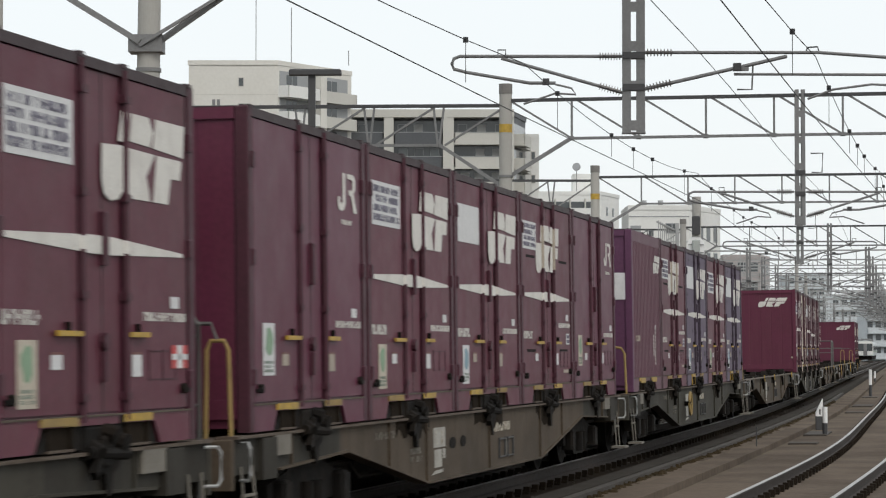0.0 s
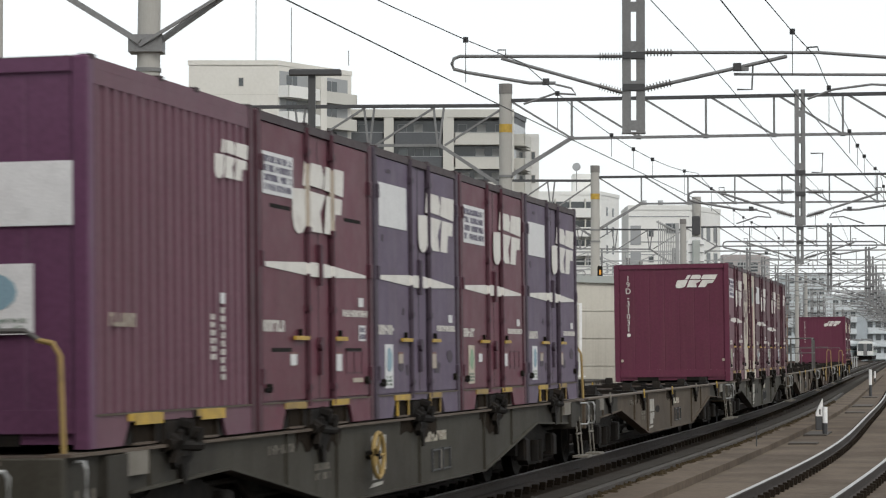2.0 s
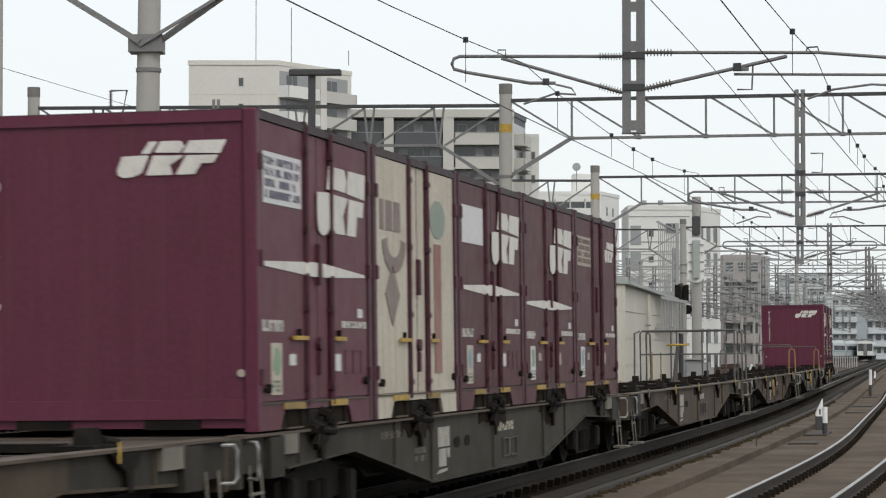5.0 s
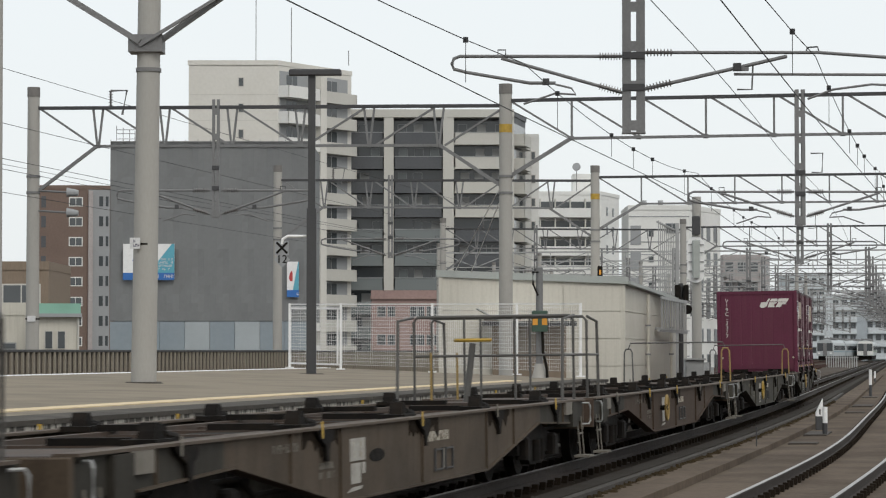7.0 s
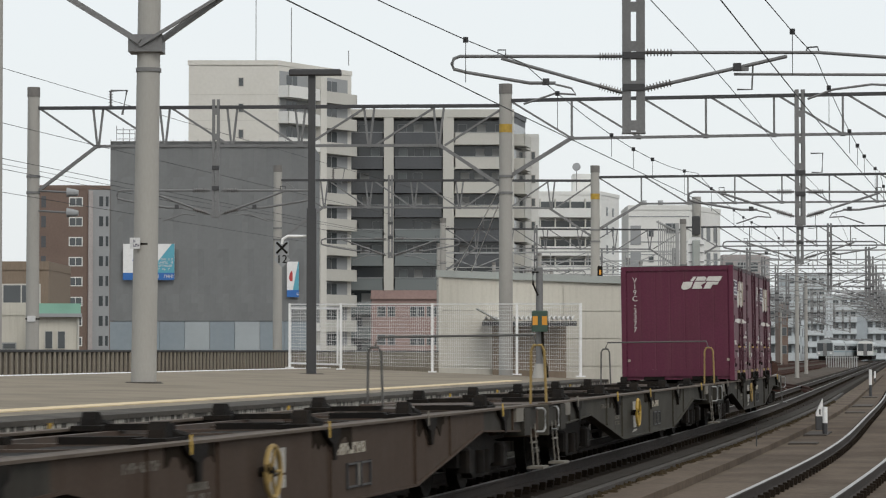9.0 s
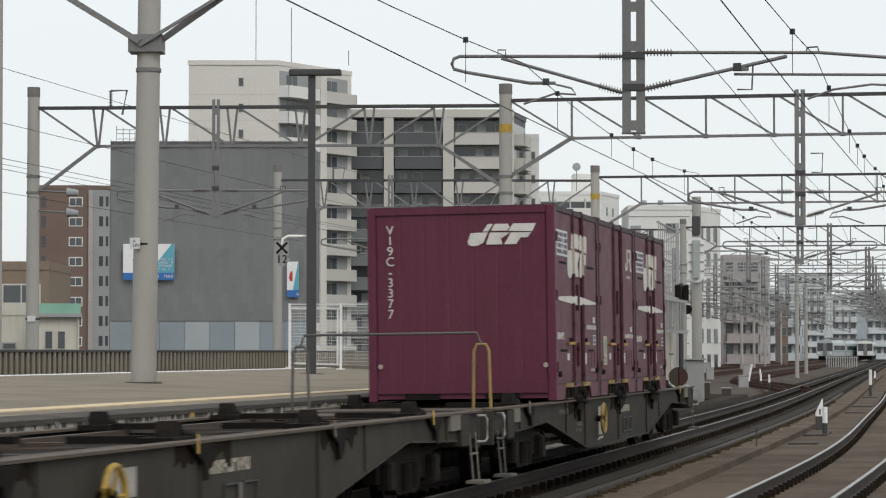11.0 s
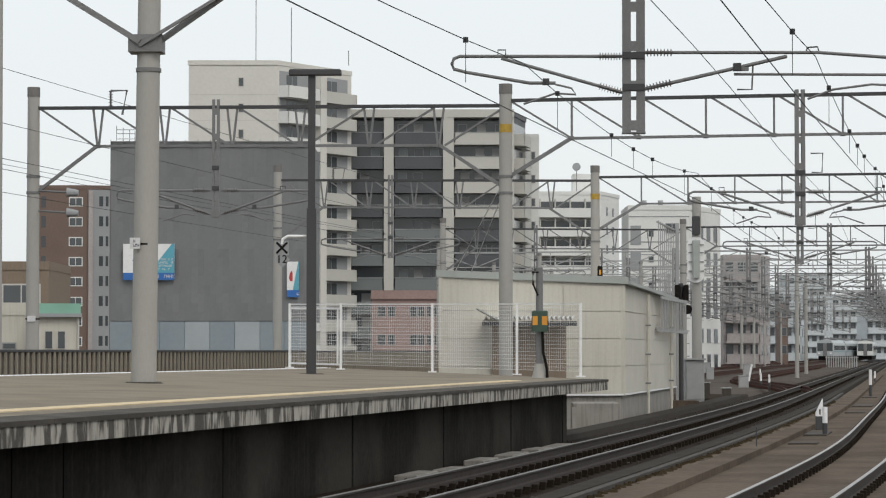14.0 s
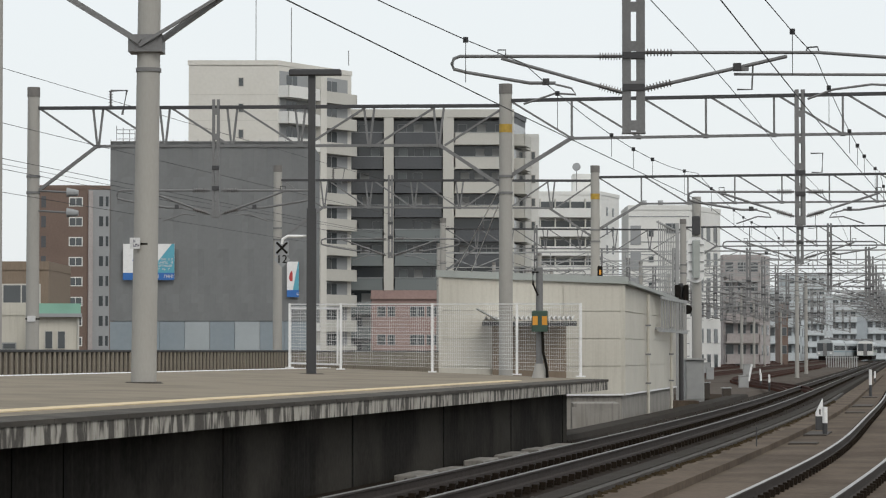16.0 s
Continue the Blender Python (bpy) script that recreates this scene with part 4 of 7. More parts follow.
part("corner_trim", Geo().box(Bc.x - 0.1, Bc.y - 0.05, 0.36, Bc.x + 0.06, Bc.y + 0.06, 3.6), CREAM_WALL, house)
part("corner_trim", Geo().box(A.x - 0.02, A.y - 0.04, 0.36, A.x + 0.08, A.y + 0.06, 3.75), CREAM_WALL, house)
# wall sheets, with open joints between them
for p, q, cols in ((A, Bc, 3), (Bc, Cc, 4)):
    nrm = Vector(((q - p).y, -(q - p).x, 0)).normalized()
    for r in range(4):
        for c in range(cols):
            a, b = p.lerp(q, c / cols), p.lerp(q, (c + 1) / cols)
            e = (b - a).normalized() * 0.012
            z0, z1 = 0.41 + r * 0.79, 0.41 + (r + 1) * 0.79 - 0.022
            if r == 3:
                z1 = 3.5 if p is A else 3.38
            pts = [Vector((*(a + e).xy, z0)), Vector((*(b - e).xy, z0)), Vector((*(b - e).xy, z1)), Vector((*(a + e).xy, z1))]
            part("wall_sheet", Geo().add([v + nrm * 0.004 for v in pts] + [v + nrm * 0.03 for v in pts],
                                         [(3, 2, 1, 0), (4, 5, 6, 7), (0, 1, 5, 4), (1, 2, 6, 5), (2, 3, 7, 6), (3, 0, 4, 7)]), CREAM_WALL, house)
for u in (0.35, 0.82):
    p = Bc.lerp(Cc, u) + Vector((0.14, -0.02, 0))
    dp = part("downpipe", Geo().tube([(p.x, p.y, -0.5), (p.x, p.y, 3.4)], 0.05, 10), CREAM_WALL, house, "cream downpipe", True)
    for z in (0.6, 1.5, 2.4):
        part("pipe_clip", Geo().box(p.x - 0.08, p.y - 0.06, z, p.x + 0.08, p.y + 0.06, z + 0.05), GALV, dp)
# ribbed canopy over a doorway
can = thing("door_canopy", "small corrugated canopy over a brown doorway", "canopy")
pr = [(1.15 + 0.13 * i / 2, 2.52 + (0.1 if i % 2 else 0)) for i in range(40)]
part("corrugated_sheet", Geo().prism(pr + [(x, z - 0.02) for x, z in reversed(pr)], 73.6, 74.9, axis="y"), WHITE_PAINT, can, "white corrugated sheet")
part("canopy_beam", Geo().box(1.1, 73.7, 2.32, 3.75, 73.8, 2.46), STEEL_DARK, can, "dark beam under the sheet")
part("doorway", Geo().box(1.4, 74.7, 0.4, 3.5, 74.85, 2.34), WALL_BROWN_PALE, can, "brown boarded doorway")
part("raised_flap", Geo().bar((0.95, 73.5, 2.8), (1.5, 73.6, 2.5), 0.3, 0.03), GREY_TRIM, can, "raised grey flap")
steps = thing("concrete_block", "weathered concrete retaining block by the track", "block")
part("block", Geo().chamfer(3.55, 71.6, -0.62, 4.8, 73.2, 0.22, 0.03).box(3.5, 71.4, -0.62, 3.62, 71.6, 0.1), FASCIA_PALE, steps)

amber = thing("amber_indicator", "small dark indicator with an amber face on the roof", "indicator")
part("case", Geo().chamfer(4.53, 77.0, 3.5, 4.67, 77.15, 4.12, 0.02), GRIME_AND_SHADE, amber)
part("face", Geo().box(4.57, 76.98, 3.86, 4.63, 77.0, 4.0), ORANGE, amber, "amber face")
rnd = random.Random(12)
for y in (38.5, 41.0, 43.4, 46.2, 48.8, 51.2):
    p = on_line(y, -1.7, -0.27)
    w, h = rnd.uniform(1.2, 2.0), rnd.uniform(0.05, 0.11)
    solid("foot_slab", Geo().chamfer(-0.17, -w / 2, 0, 0.17, w / 2, h, 0.015), FASCIA_PALE, "pale weathered slab at the foot of the platform wall", "slab",
          group="foot slabs").matrix_basis = Matrix.Translation(p) @ pose(0, 0, 0, 0, 0, -12 + rnd.uniform(-2, 2))

# ---- signal, screens and cabinets beside the line ----
scr = thing("steel_screen", "tall galvanised slatted steel screen beside the line", "screen")
for i in range(9):
    x = 7.55 + i * 0.11
    part("slat", Geo().box(x - 0.017, 92 + i * 0.5, 3.4, x + 0.017, 92.03 + i * 0.5, 6.2 - i * 0.02), GALV_PALE, scr)
part("screen_rail", Geo().bar((7.5, 92, 3.45), (8.5, 96.2, 3.45), 0.06, 0.1).bar((7.5, 92, 6.15), (8.5, 96.2, 6.05), 0.05, 0.06), GALV_PALE, scr)
part("screen_post", Geo().box(8.5, 96, -0.6, 8.62, 96.15, 6.3), GALV_PALE, scr)
part("screen_post", Geo().box(7.45, 91.9, -0.6, 7.55, 92, 3.5), GALV_PALE, scr)
fen = thing("slatted_guard", "grey slatted steel guard below the screen", "guard")
for i in range(11):
    x, y = 7.12 + i * 0.125, 85.5 + i * 0.53
    part("slat", Geo().box(x - 0.025, y, 2.32, x + 0.025, y + 0.12, 3.34), GALV_PALE, fen)
part("guard_rail", Geo().bar((7.06, 85.3, 3.36), (8.45, 91.2, 3.32), 0.06, 0.1), GALV_PALE, fen)
part("guard_rail", Geo().bar((6.98, 85.2, 2.32), (8.45, 91.2, 2.28), 0.06, 0.12), GALV_PALE, fen)
for x, y in ((7.06, 85.3), (7.75, 88.2), (8.4, 91.0)):
    part("wall_bracket", Geo().bar((x - 0.45, y + 0.1, 2.36), (x, y, 2.36), 0.06, 0.08), GALV_PALE, fen)
sig = thing("signal_mast", "railway signal mast with an oval white backing plate", "signal")
sx, sy = 9.65, 100.0
part("mast", Geo().tube([(sx, sy, -0.6), (sx, sy, 7.5)], 0.2, 16, 0.17), POLE, sig, "", True)
oval = [(sx - 0.06 + 0.33 * math.cos(a * math.pi / 12) * 1.0, 5.1 + (0.55 if math.sin(a * math.pi / 12) >= 0 else -0.55) + 0.33 * math.sin(a * math.pi / 12)) for a in range(24)]
part("backing_plate", Geo().prism(oval, sy - 0.3, sy - 0.27, axis="y"), WHITE_PAINT, sig, "oval white backing plate")
part("lamp_unit", Geo().chamfer(sx - 0.2, sy - 0.5, 4.4, sx + 0.08, sy - 0.3, 5.85, 0.04), GREY_TRIM, sig, "grey-green lamp unit")
for z in (4.65, 5.0, 5.35, 5.65):
    part("bracket", Geo().box(sx - 0.34, sy - 0.34, z, sx + 0.24, sy - 0.3, z + 0.03), GALV, sig)
part("relay_box", Geo().chamfer(sx - 0.2, sy - 0.45, 6.05, sx + 0.1, sy - 0.2, 6.75, 0.03), STEEL_DARK, sig, "dark box with fins")
lowp = thing("signal_post", "dark slender post with small signal heads", "signal")
part("post", Geo().tube([(8.35, 92.3, -0.4), (8.35, 92.3, 4.0)], 0.085, 10), STEEL_DARK, lowp, "", True)
part("signal_head", Geo().chamfer(8.12, 92.0, 3.4, 8.32, 92.25, 3.95, 0.03), GRIME_AND_SHADE, lowp, "black signal head")
part("signal_head", Geo().chamfer(8.42, 92.0, 3.4, 8.6, 92.25, 3.95, 0.03), GRIME_AND_SHADE, lowp, "black signal head")
part("horn", Geo().tube([(8.45, 92.2, 3.1), (8.55, 91.9, 3.08)], 0.08, 10, 0.17), GRIME_AND_SHADE, lowp, "black horn", True)
part("foot", Geo().box(7.9, 91.6, -0.6, 8.9, 93.0, -0.1), SLAB, lowp, "concrete foot")
cab = thing("relay_cabinet", "pale grey steel relay cabinet beside the line", "cabinet")
part("body", Geo().chamfer(8.95, 97.2, -0.3, 9.65, 97.9, 1.3, 0.03), GALV_PALE, cab)
part("door", Geo().box(9.0, 97.17, -0.15, 9.58, 97.2, 1.15), GALV_PALE, cab)
part("hood", Geo().box(8.9, 97.1, 1.3, 9.7, 98.0, 1.36), GALV_PALE, cab)
part("foot", Geo().box(8.9, 97.1, -0.62, 9.7, 98.0, -0.3), SLAB, cab)
for y, lat, w, h in ((108, -2.9, 0.35, 0.4), (118, -4.5, 0.3, 0.5), (140, -4.2, 0.5, 0.6), (150, -8.5, 0.9, 0.5), (166, -11.8, 0.5, 1.0), (175, -16, 0.6, 0.9), (180, -9, 0.5, 0.8), (205, -8, .6, .9), (215, -12, .7, 1)):
    p = on_line(y, lat, 0)
    c = thing("track_box", "small pale trackside equipment box", "equipment box", "trackside boxes")
    part("box", Geo().chamfer(p.x - w / 2, p.y - 0.2, -0.5, p.x + w / 2, p.y + 0.2, h - 0.3, 0.02), GALV_PALE if h > 0.55 else SLEEPER, c)
    part("lid", Geo().box(p.x - w / 2 - 0.03, p.y - 0.23, h - 0.3, p.x + w / 2 + 0.03, p.y + 0.23, h - 0.26), GALV_PALE, c)


def marker_post(y, lat, h, r, mat_top, label):
    p = on_line(y, lat, 0)
    ob = thing("marker_post", label, "marker post", "trackside markers")
    part("post", Geo().tube([(p.x, p.y, -0.3), (p.x, p.y, h * 0.45 - 0.25)], r, 10), STEEL_DARK, ob, "dark lower half", True)
    part("top", Geo().tube([(p.x, p.y, h * 0.45 - 0.25), (p.x, p.y, h - 0.3)], r, 10), mat_top, ob, "white top", True)
    return p


p = marker_post(57.2, 3.15, 0.72, 0.055, WHITE_PAINT, "white-topped trackside marker post")
sgn = thing("gradient_post", "white wedge-shaped gradient marker on a dark post", "marker", "trackside markers")
q = on_line(61.2, 2.8, 0)
part("post", Geo().box(q.x - 0.075, q.y - 0.05, -0.3, q.x + 0.075, q.y + 0.05, 0.12), STEEL_DARK, sgn)
part("board", Geo().prism([(q.x - 0.075, 0.12), (q.x + 0.085, 0.12), (q.x + 0.085, 0.52), (q.x + 0.02, 0.4), (q.x - 0.075, 0.2)], q.y - 0.05, q.y + 0.05, axis="y"), WHITE_PAINT, sgn, "white wedge board")
part("mark", Geo().box(q.x + 0.0, q.y - 0.055, 0.16, q.x + 0.03, q.y - 0.05, 0.28), GRIME_AND_SHADE, sgn, "dark mark")
marker_post(105, 3.0, 1.2, 0.06, WHITE_PAINT, "white trackside marker post")
for y, lat in ((128, -2.2), (135, -3.0), (170, -5), (150, 2.6)):
    marker_post(y, lat, 0.8, 0.05, WHITE_PAINT, "white-topped trackside marker post")
rod = thing("thin_stake", "thin dark stake between the tracks", "stake")
q = on_line(48, 2.45, 0)
part("stake", Geo().tube([(q.x, q.y, -0.3), (q.x, q.y, 0.25)], 0.012, 6), STEEL_DARK, rod)
lean = thing("leaning_post", "white post leaning beside the yard track", "post")
q = on_line(150, -4.6, 0)
part("post", Geo().tube([(q.x, q.y, -0.4), (q.x + 0.25, q.y, 0.9)], 0.06, 8), WHITE_PAINT, lean, "", True)


# ---- far trains standing in the yard ----
def railcar(x, y, lx, n, front, label):
    ob = thing("passenger_train", label, "train", "standing trains")
    for i in range(n):
        y0 = y + i * 20.2
        m = Matrix.Translation((x + i * 20.2 * lx, y0, 0)) @ pose(0, 0, 0, 0, 0, -math.degrees(math.atan(lx)))
        prof = [(-1.42, 0.9), (1.42, 0.9), (1.45, 2.2), (1.36, 3.1), (1.0, 3.55), (0, 3.75), (-1.0, 3.55), (-1.36, 3.1), (-1.45, 2.2)]
        g = Geo().prism(prof, 0, 19.8, m, "y")
        body = part("car_body", g, TRAIN_STEEL, ob, "pale stainless car body")
        for sx in (-1, 1):
            part("window_band", Geo().box(sx * 1.44 - 0.03, 1.0, 1.9, sx * 1.44 + 0.03, 18.8, 2.7, m), GLASS, body, "dark window band")
            part("stripe", Geo().box(sx * 1.43 - 0.03, 0.2, 1.55, sx * 1.43 + 0.03, 19.6, 1.7, m), LABEL_GREEN if front else LABEL_BLUE, body, "coloured stripe")
        part("underframe", Geo().box(-1.2, 0.5, 0.15, 1.2, 19.3, 0.9, m), GRIME_AND_SHADE, ob)
        part("roof_unit", Geo().box(-0.8, 5, 3.7, 0.8, 14, 4.05, m), GALV, ob)
        if i == 0:
            for a, b in ((-1.3, -0.3), (0.3, 1.3)):
                part("windscreen", Geo().box(a, -0.05, 1.75, b, 0.02, 3.1, m), GLASS, body, "dark windscreen")
            part("front_mask", Geo().prism([(-1.44, 1.0), (1.44, 1.0), (1.46, 2.2), (1.36, 3.12), (0.98, 3.55), (-0.98, 3.55), (-1.36, 3.12), (-1.46, 2.2)], -0.03, 0.0, m, "y"),
                 WALL_WHITE if front else TRAIN_STEEL, body, "pale front of the cab")
            part("end_door", Geo().box(-0.36, -0.04, 0.95, 0.36, 0.0, 3.1, m), GALV, body, "grey end door")
            for a in (-1.0, 1.0):
                part("head_light", Geo().box(a - 0.22, -0.06, 1.25, a + 0.22, 0.0, 1.5, m), WHITE_PAINT, body, "white light cluster")
    return ob


railcar(77.0, 480, 0.177, 3, True, "stainless passenger train standing on the far line")
railcar(65.3, 450, 0.26, 3, False, "pale passenger train standing in the yard")


# ---- buildings behind the line ----
class Face:
    """One upright face of a building, from p to q, left to right as seen from the line."""

    def __init__(self, owner, p, q):
        self.owner, self.p, self.q = owner, Vector((*p, 0)), Vector((*q, 0))
        d = (self.q - self.p).normalized()
        self.len = (self.q - self.p).length
        n = Vector((d.y, -d.x, 0))
        self.m = Matrix(((d.x, n.x, 0, p[0]), (d.y, n.y, 0, p[1]), (0, 0, 1, 0), (0, 0, 0, 1)))

    def block(self, name, a, b, z0, z1, out, mat, back=-0.2, label="", parent=None):
        return part(name, Geo().box(a, back, z0, b, out, z1, self.m), mat, parent or self.owner, label)

    def window(self, a, b, z0, z1, frame_mat=None, frame=0.1):
        w = self.block("window", a - frame, b + frame, z0 - frame, z1 + frame, 0.05, frame_mat or WALL_LIGHT)
        self.block("pane", a, b, z0, z1, 0.07, GLASS, 0.02, "", w)
        if b - a > 1.2:
            self.block("mullion", (a + b) / 2 - 0.04, (a + b) / 2 + 0.04, z0, z1, 0.09, frame_mat or WALL_LIGHT, 0.02, "", w)
        return w

    def balcony(self, a, b, z, h, depth, mat):
        g = Geo()
        g.box(a, 0, z - 0.2, b, depth, z, self.m).box(a, depth - 0.12, z, b, depth, z + h, self.m)
        g.box(a, 0, z, a + 0.12, depth, z + h, self.m).box(b - 0.12, 0, z, b, depth, z + h, self.m)
        return part("balcony", g, mat, self.owner)


def building(name, foot, z1, mat, label, roof=0.5):
    ob = thing(name, label, "building")
    part("wall", Geo().prism(foot, -0.62, z1, axis="z"), mat, ob)
    c = sum((Vector((*p, 0)) for p in foot), Vector()) / len(foot)
    rim = [tuple((c + (Vector((*p, 0)) - c) * 1.012).xy) for p in foot]
    part("roof_rim", Geo().prism(rim, z1 - roof, z1 + 0.05, axis="z"), mat, ob)
    return ob


rnd = random.Random(8)
# white tower with stacked balconies
tw = building("apartment_tower", [(-29.1, 300), (-18.9, 300), (-10.9, 312), (-20, 322)], 34.9, TOWER_CREAM, "cream apartment tower with stacked balconies")
fr, sd = Face(tw, (-29.1, 300), (-18.9, 300)), Face(tw, (-18.9, 300), (-10.9, 312))
for f in range(11):
    z = 31.9 - 2.97 * f
    fr.window(5.75, 6.25, z + 0.1, z + 1.0)
    fr.block("wall_joint", 0, fr.len, z - 0.9, z - 0.86, 0.02, WALL_LIGHT)
    # flat grey sheets on the wall carry the recesses' shade as colour
    sd.block("balcony_recess", 0.3, 6.0, z - 0.4, z + 1.9, 0.03, WALL_GREY, 0.0, "grey sheet for the shade of the balcony recess")
    sd.window(1.6, 3.6, z - 0.3, z + 1.5, WALL_GREY, 0.05)
    sd.window(9.2, 11.4, z - 0.3, z + 1.5, WALL_GREY, 0.05)
    sd.balcony(0.1, 6.2, z - 1.0, 1.15, 1.5, WALL_WHITE)
    sd.block("balcony_recess", 8.0, 13.6, z - 0.4, z + 1.9, 0.03, WALL_GREY, 0.0, "grey sheet for the shade of the balcony recess")
    sd.balcony(7.8, 14.2, z - 1.0, 1.15, 1.0, WALL_LIGHT)
sd.block("divider_wall", 6.4, 7.6, -0.5, 34.0, 1.4, TOWER_CREAM)
for x, z in ((-21.7, 43.5), (-17.6, 41.5), (-10.95, 36.5)):
    part("antenna", Geo().tube([(x, 304, 34.8), (x, 304, z)], 0.05, 5), GALV, tw, "thin antenna rod")

# dark block with pale piers
dk = building("dark_apartment", [(-12, 315), (8.2, 315), (10.2, 325), (-12, 331)], 30.5, WALL_CHAR, "charcoal apartment block with pale piers and balconies")
fr, sd = Face(dk, (-12, 315), (8.2, 315)), Face(dk, (8.2, 315), (10.2, 325))
for a, b in ((4.95, 6.1), (12.0, 13.3)):
    fr.block("pier", a, b, -0.5, 30.5, 1.75, WALL_LIGHT, -0.2, "pale tiled pier")
fr.block("cornice", 0, fr.len + 0.3, 29.6, 30.55, 1.8, WALL_LIGHT, -0.2, "pale cornice")
fr.block("pier", 19.6, 20.5, -0.5, 30.5, 1.5, WALL_LIGHT)
for f in range(11):
    z = 27.0 - 2.9 * f
    for a, b, pale in ((0.3, 4.9, False), (6.15, 11.95, False), (13.35, 19.6, True)):
        fr.block("balcony_recess", a, b, z, z + 2.3, 0.03, GLASS, 0.0, "dark glazed balcony recess")
        for k in range(3):
            u = a + (b - a) * (k + 0.5) / 3 + rnd.uniform(-0.3, 0.3)
            if rnd.random() < 0.8:
                w = fr.block("window", u - 0.55, u + 0.55, z + 0.2, z + 1.9, 0.1, WALL_GREY, 0.0)
                fr.block("pane", u - 0.5, u + 0.5, z + 0.25, z + 1.85, 0.13, rnd.choice((GLASS, GLASS_GREEN, CURTAIN, CURTAIN)), 0.02, "", w)
        mat = (WALL_LIGHT if f < 4 else WALL_CHAR) if pale else (WALL_CHAR if f < 4 else GLASS_GREEN)
        fr.balcony(a, b, z - 0.45, 1.25, 1.5, mat)
        fr.block("balcony_rail", a, b, z + 0.78, z + 0.86, 1.56, WALL_GREY, 1.45)
    sd.block("balcony_recess", 1, 9.6, z, z + 2.2, 0.03, GLASS, 0.0, "dark glazed balcony recess")
    sd.balcony(0.8, 5.4, z - 0.4, 1.2, 1.5, WALL_LIGHT)
    sd.balcony(6.0, 9.9, z - 0.4, 1.2, 0.8, WALL_LIGHT)
ex = building("rear_wing", [(9.8, 326), (11.9, 326), (12.3, 336), (9.8, 336)], 28.6, WALL_WHITE, "white rear wing of an apartment block with small windows")
fe = Face(ex, (9.8, 326), (11.9, 326))
for f in range(8):
    fe.window(1.2, 1.6, 25.5 - 2.9 * f, 26.4 - 2.9 * f)

# brown block with white-framed windows
bw = building("brown_apartment", [(-61, 395), (-53.6, 395), (-50.2, 396), (-50.2, 410), (-61, 410)], 26.6, WALL_BROWN, "brown tiled apartment block with white-framed windows")
fr, sd = Face(bw, (-61, 395), (-53.6, 395)), Face(bw, (-53.6, 395), (-50.2, 396))
sd.block("pale_bay", 0.3, 3.5, -0.5, 26.0, 0.03, WALL_GREY, -0.2, "pale grey bay")
sd.block("bay_pier", 0.25, 0.9, -0.5, 25.8, 0.5, WALL_MAUVE, -0.2, "pale mauve pier")
for f in range(9):
    z = 23.6 - 3.0 * f
    fr.window(4.9, 6.7, z, z + 1.1, WALL_WHITE, 0.15)
    sd.window(1.9, 2.5, z - 0.1, z + 1.4, WALL_GREY)
    sd.window(2.9, 3.3, z - 0.1, z + 1.4, WALL_GREY)
    fr.block("stair_slit", 0.6, 1.3, z - 0.3, z + 1.4, 0.04, WALL_CHAR, 0.0)
fr.block("corner_wall", -0.5, 2.2, -0.5, 14.5, 1.0, WALL_GREY, -0.2, "lower grey corner wall")
lo = building("low_apartment", [(-30, 170), (-25.5, 170), (-25.5, 180), (-30, 180)], 7.4, WALL_BROWN_PALE, "low brown apartment house with pale balcony panels")
fr = Face(lo, (-30, 170), (-25.5, 170))
for z in (1.9, 4.6):
    fr.window(1.6, 3.9, z, z + 1.3)
    fr.balcony(0.2, 4.4, z - 1.0, 0.95, 1.2, WALL_MAUVE)

# small house with a green roof, and its neighbour
hs = thing("small_house", "small cream house with a faded green roof", "house")
part("wall", Geo().box(-17.05, 110, -0.62, -15.2, 116, 3.05), CREAM_WALL, hs)
part("roof", Geo().prism([(-17.1, 3.2), (-15.15, 3.2), (-15.15, 3.62), (-17.1, 3.62)], 109.8, 116.2, axis="y"), GREEN_ROOF, hs, "faded green roof")
part("eaves", Geo().box(-17.15, 109.7, 3.05, -15.1, 116.3, 3.2), WALL_GREY, hs, "grey eaves")
fh = Face(hs, (-17.05, 110), (-15.2, 110))
for a in (0.45, 0.97):
    fh.window(a, a + 0.28, 1.75, 2.45, WALL_LIGHT, 0.04)
part("downpipe", Geo().tube([(-15.25, 109.9, -0.6), (-15.25, 109.9, 3.1)], 0.035, 6), WALL_LIGHT, hs)
hs.matrix_basis = Matrix.Translation((-15.2, 110, 0)) @ pose(0, 0, 0, 0, 0, 8.2) @ Matrix.Translation((15.2, -110, 0))
nb = building("white_house", [(-20.5, 112), (-17.6, 112), (-17.6, 118), (-20.5, 118)], 3.65, CREAM_WALL, "plain cream house with a small dark window")
fn = Face(nb, (-20.5, 112), (-17.6, 112))
fn.window(1.8, 2.3, 1.75, 1.95, WALL_GREY, 0.05)

# building wrapped in netting
nt = thing("netted_building", "building wrapped in grey scaffold netting, blue sheeting at its foot", "building")
part("core", Geo().box(-25.0, 200.4, -0.62, -10.4, 214, 17.3), WALL_GREY, nt)
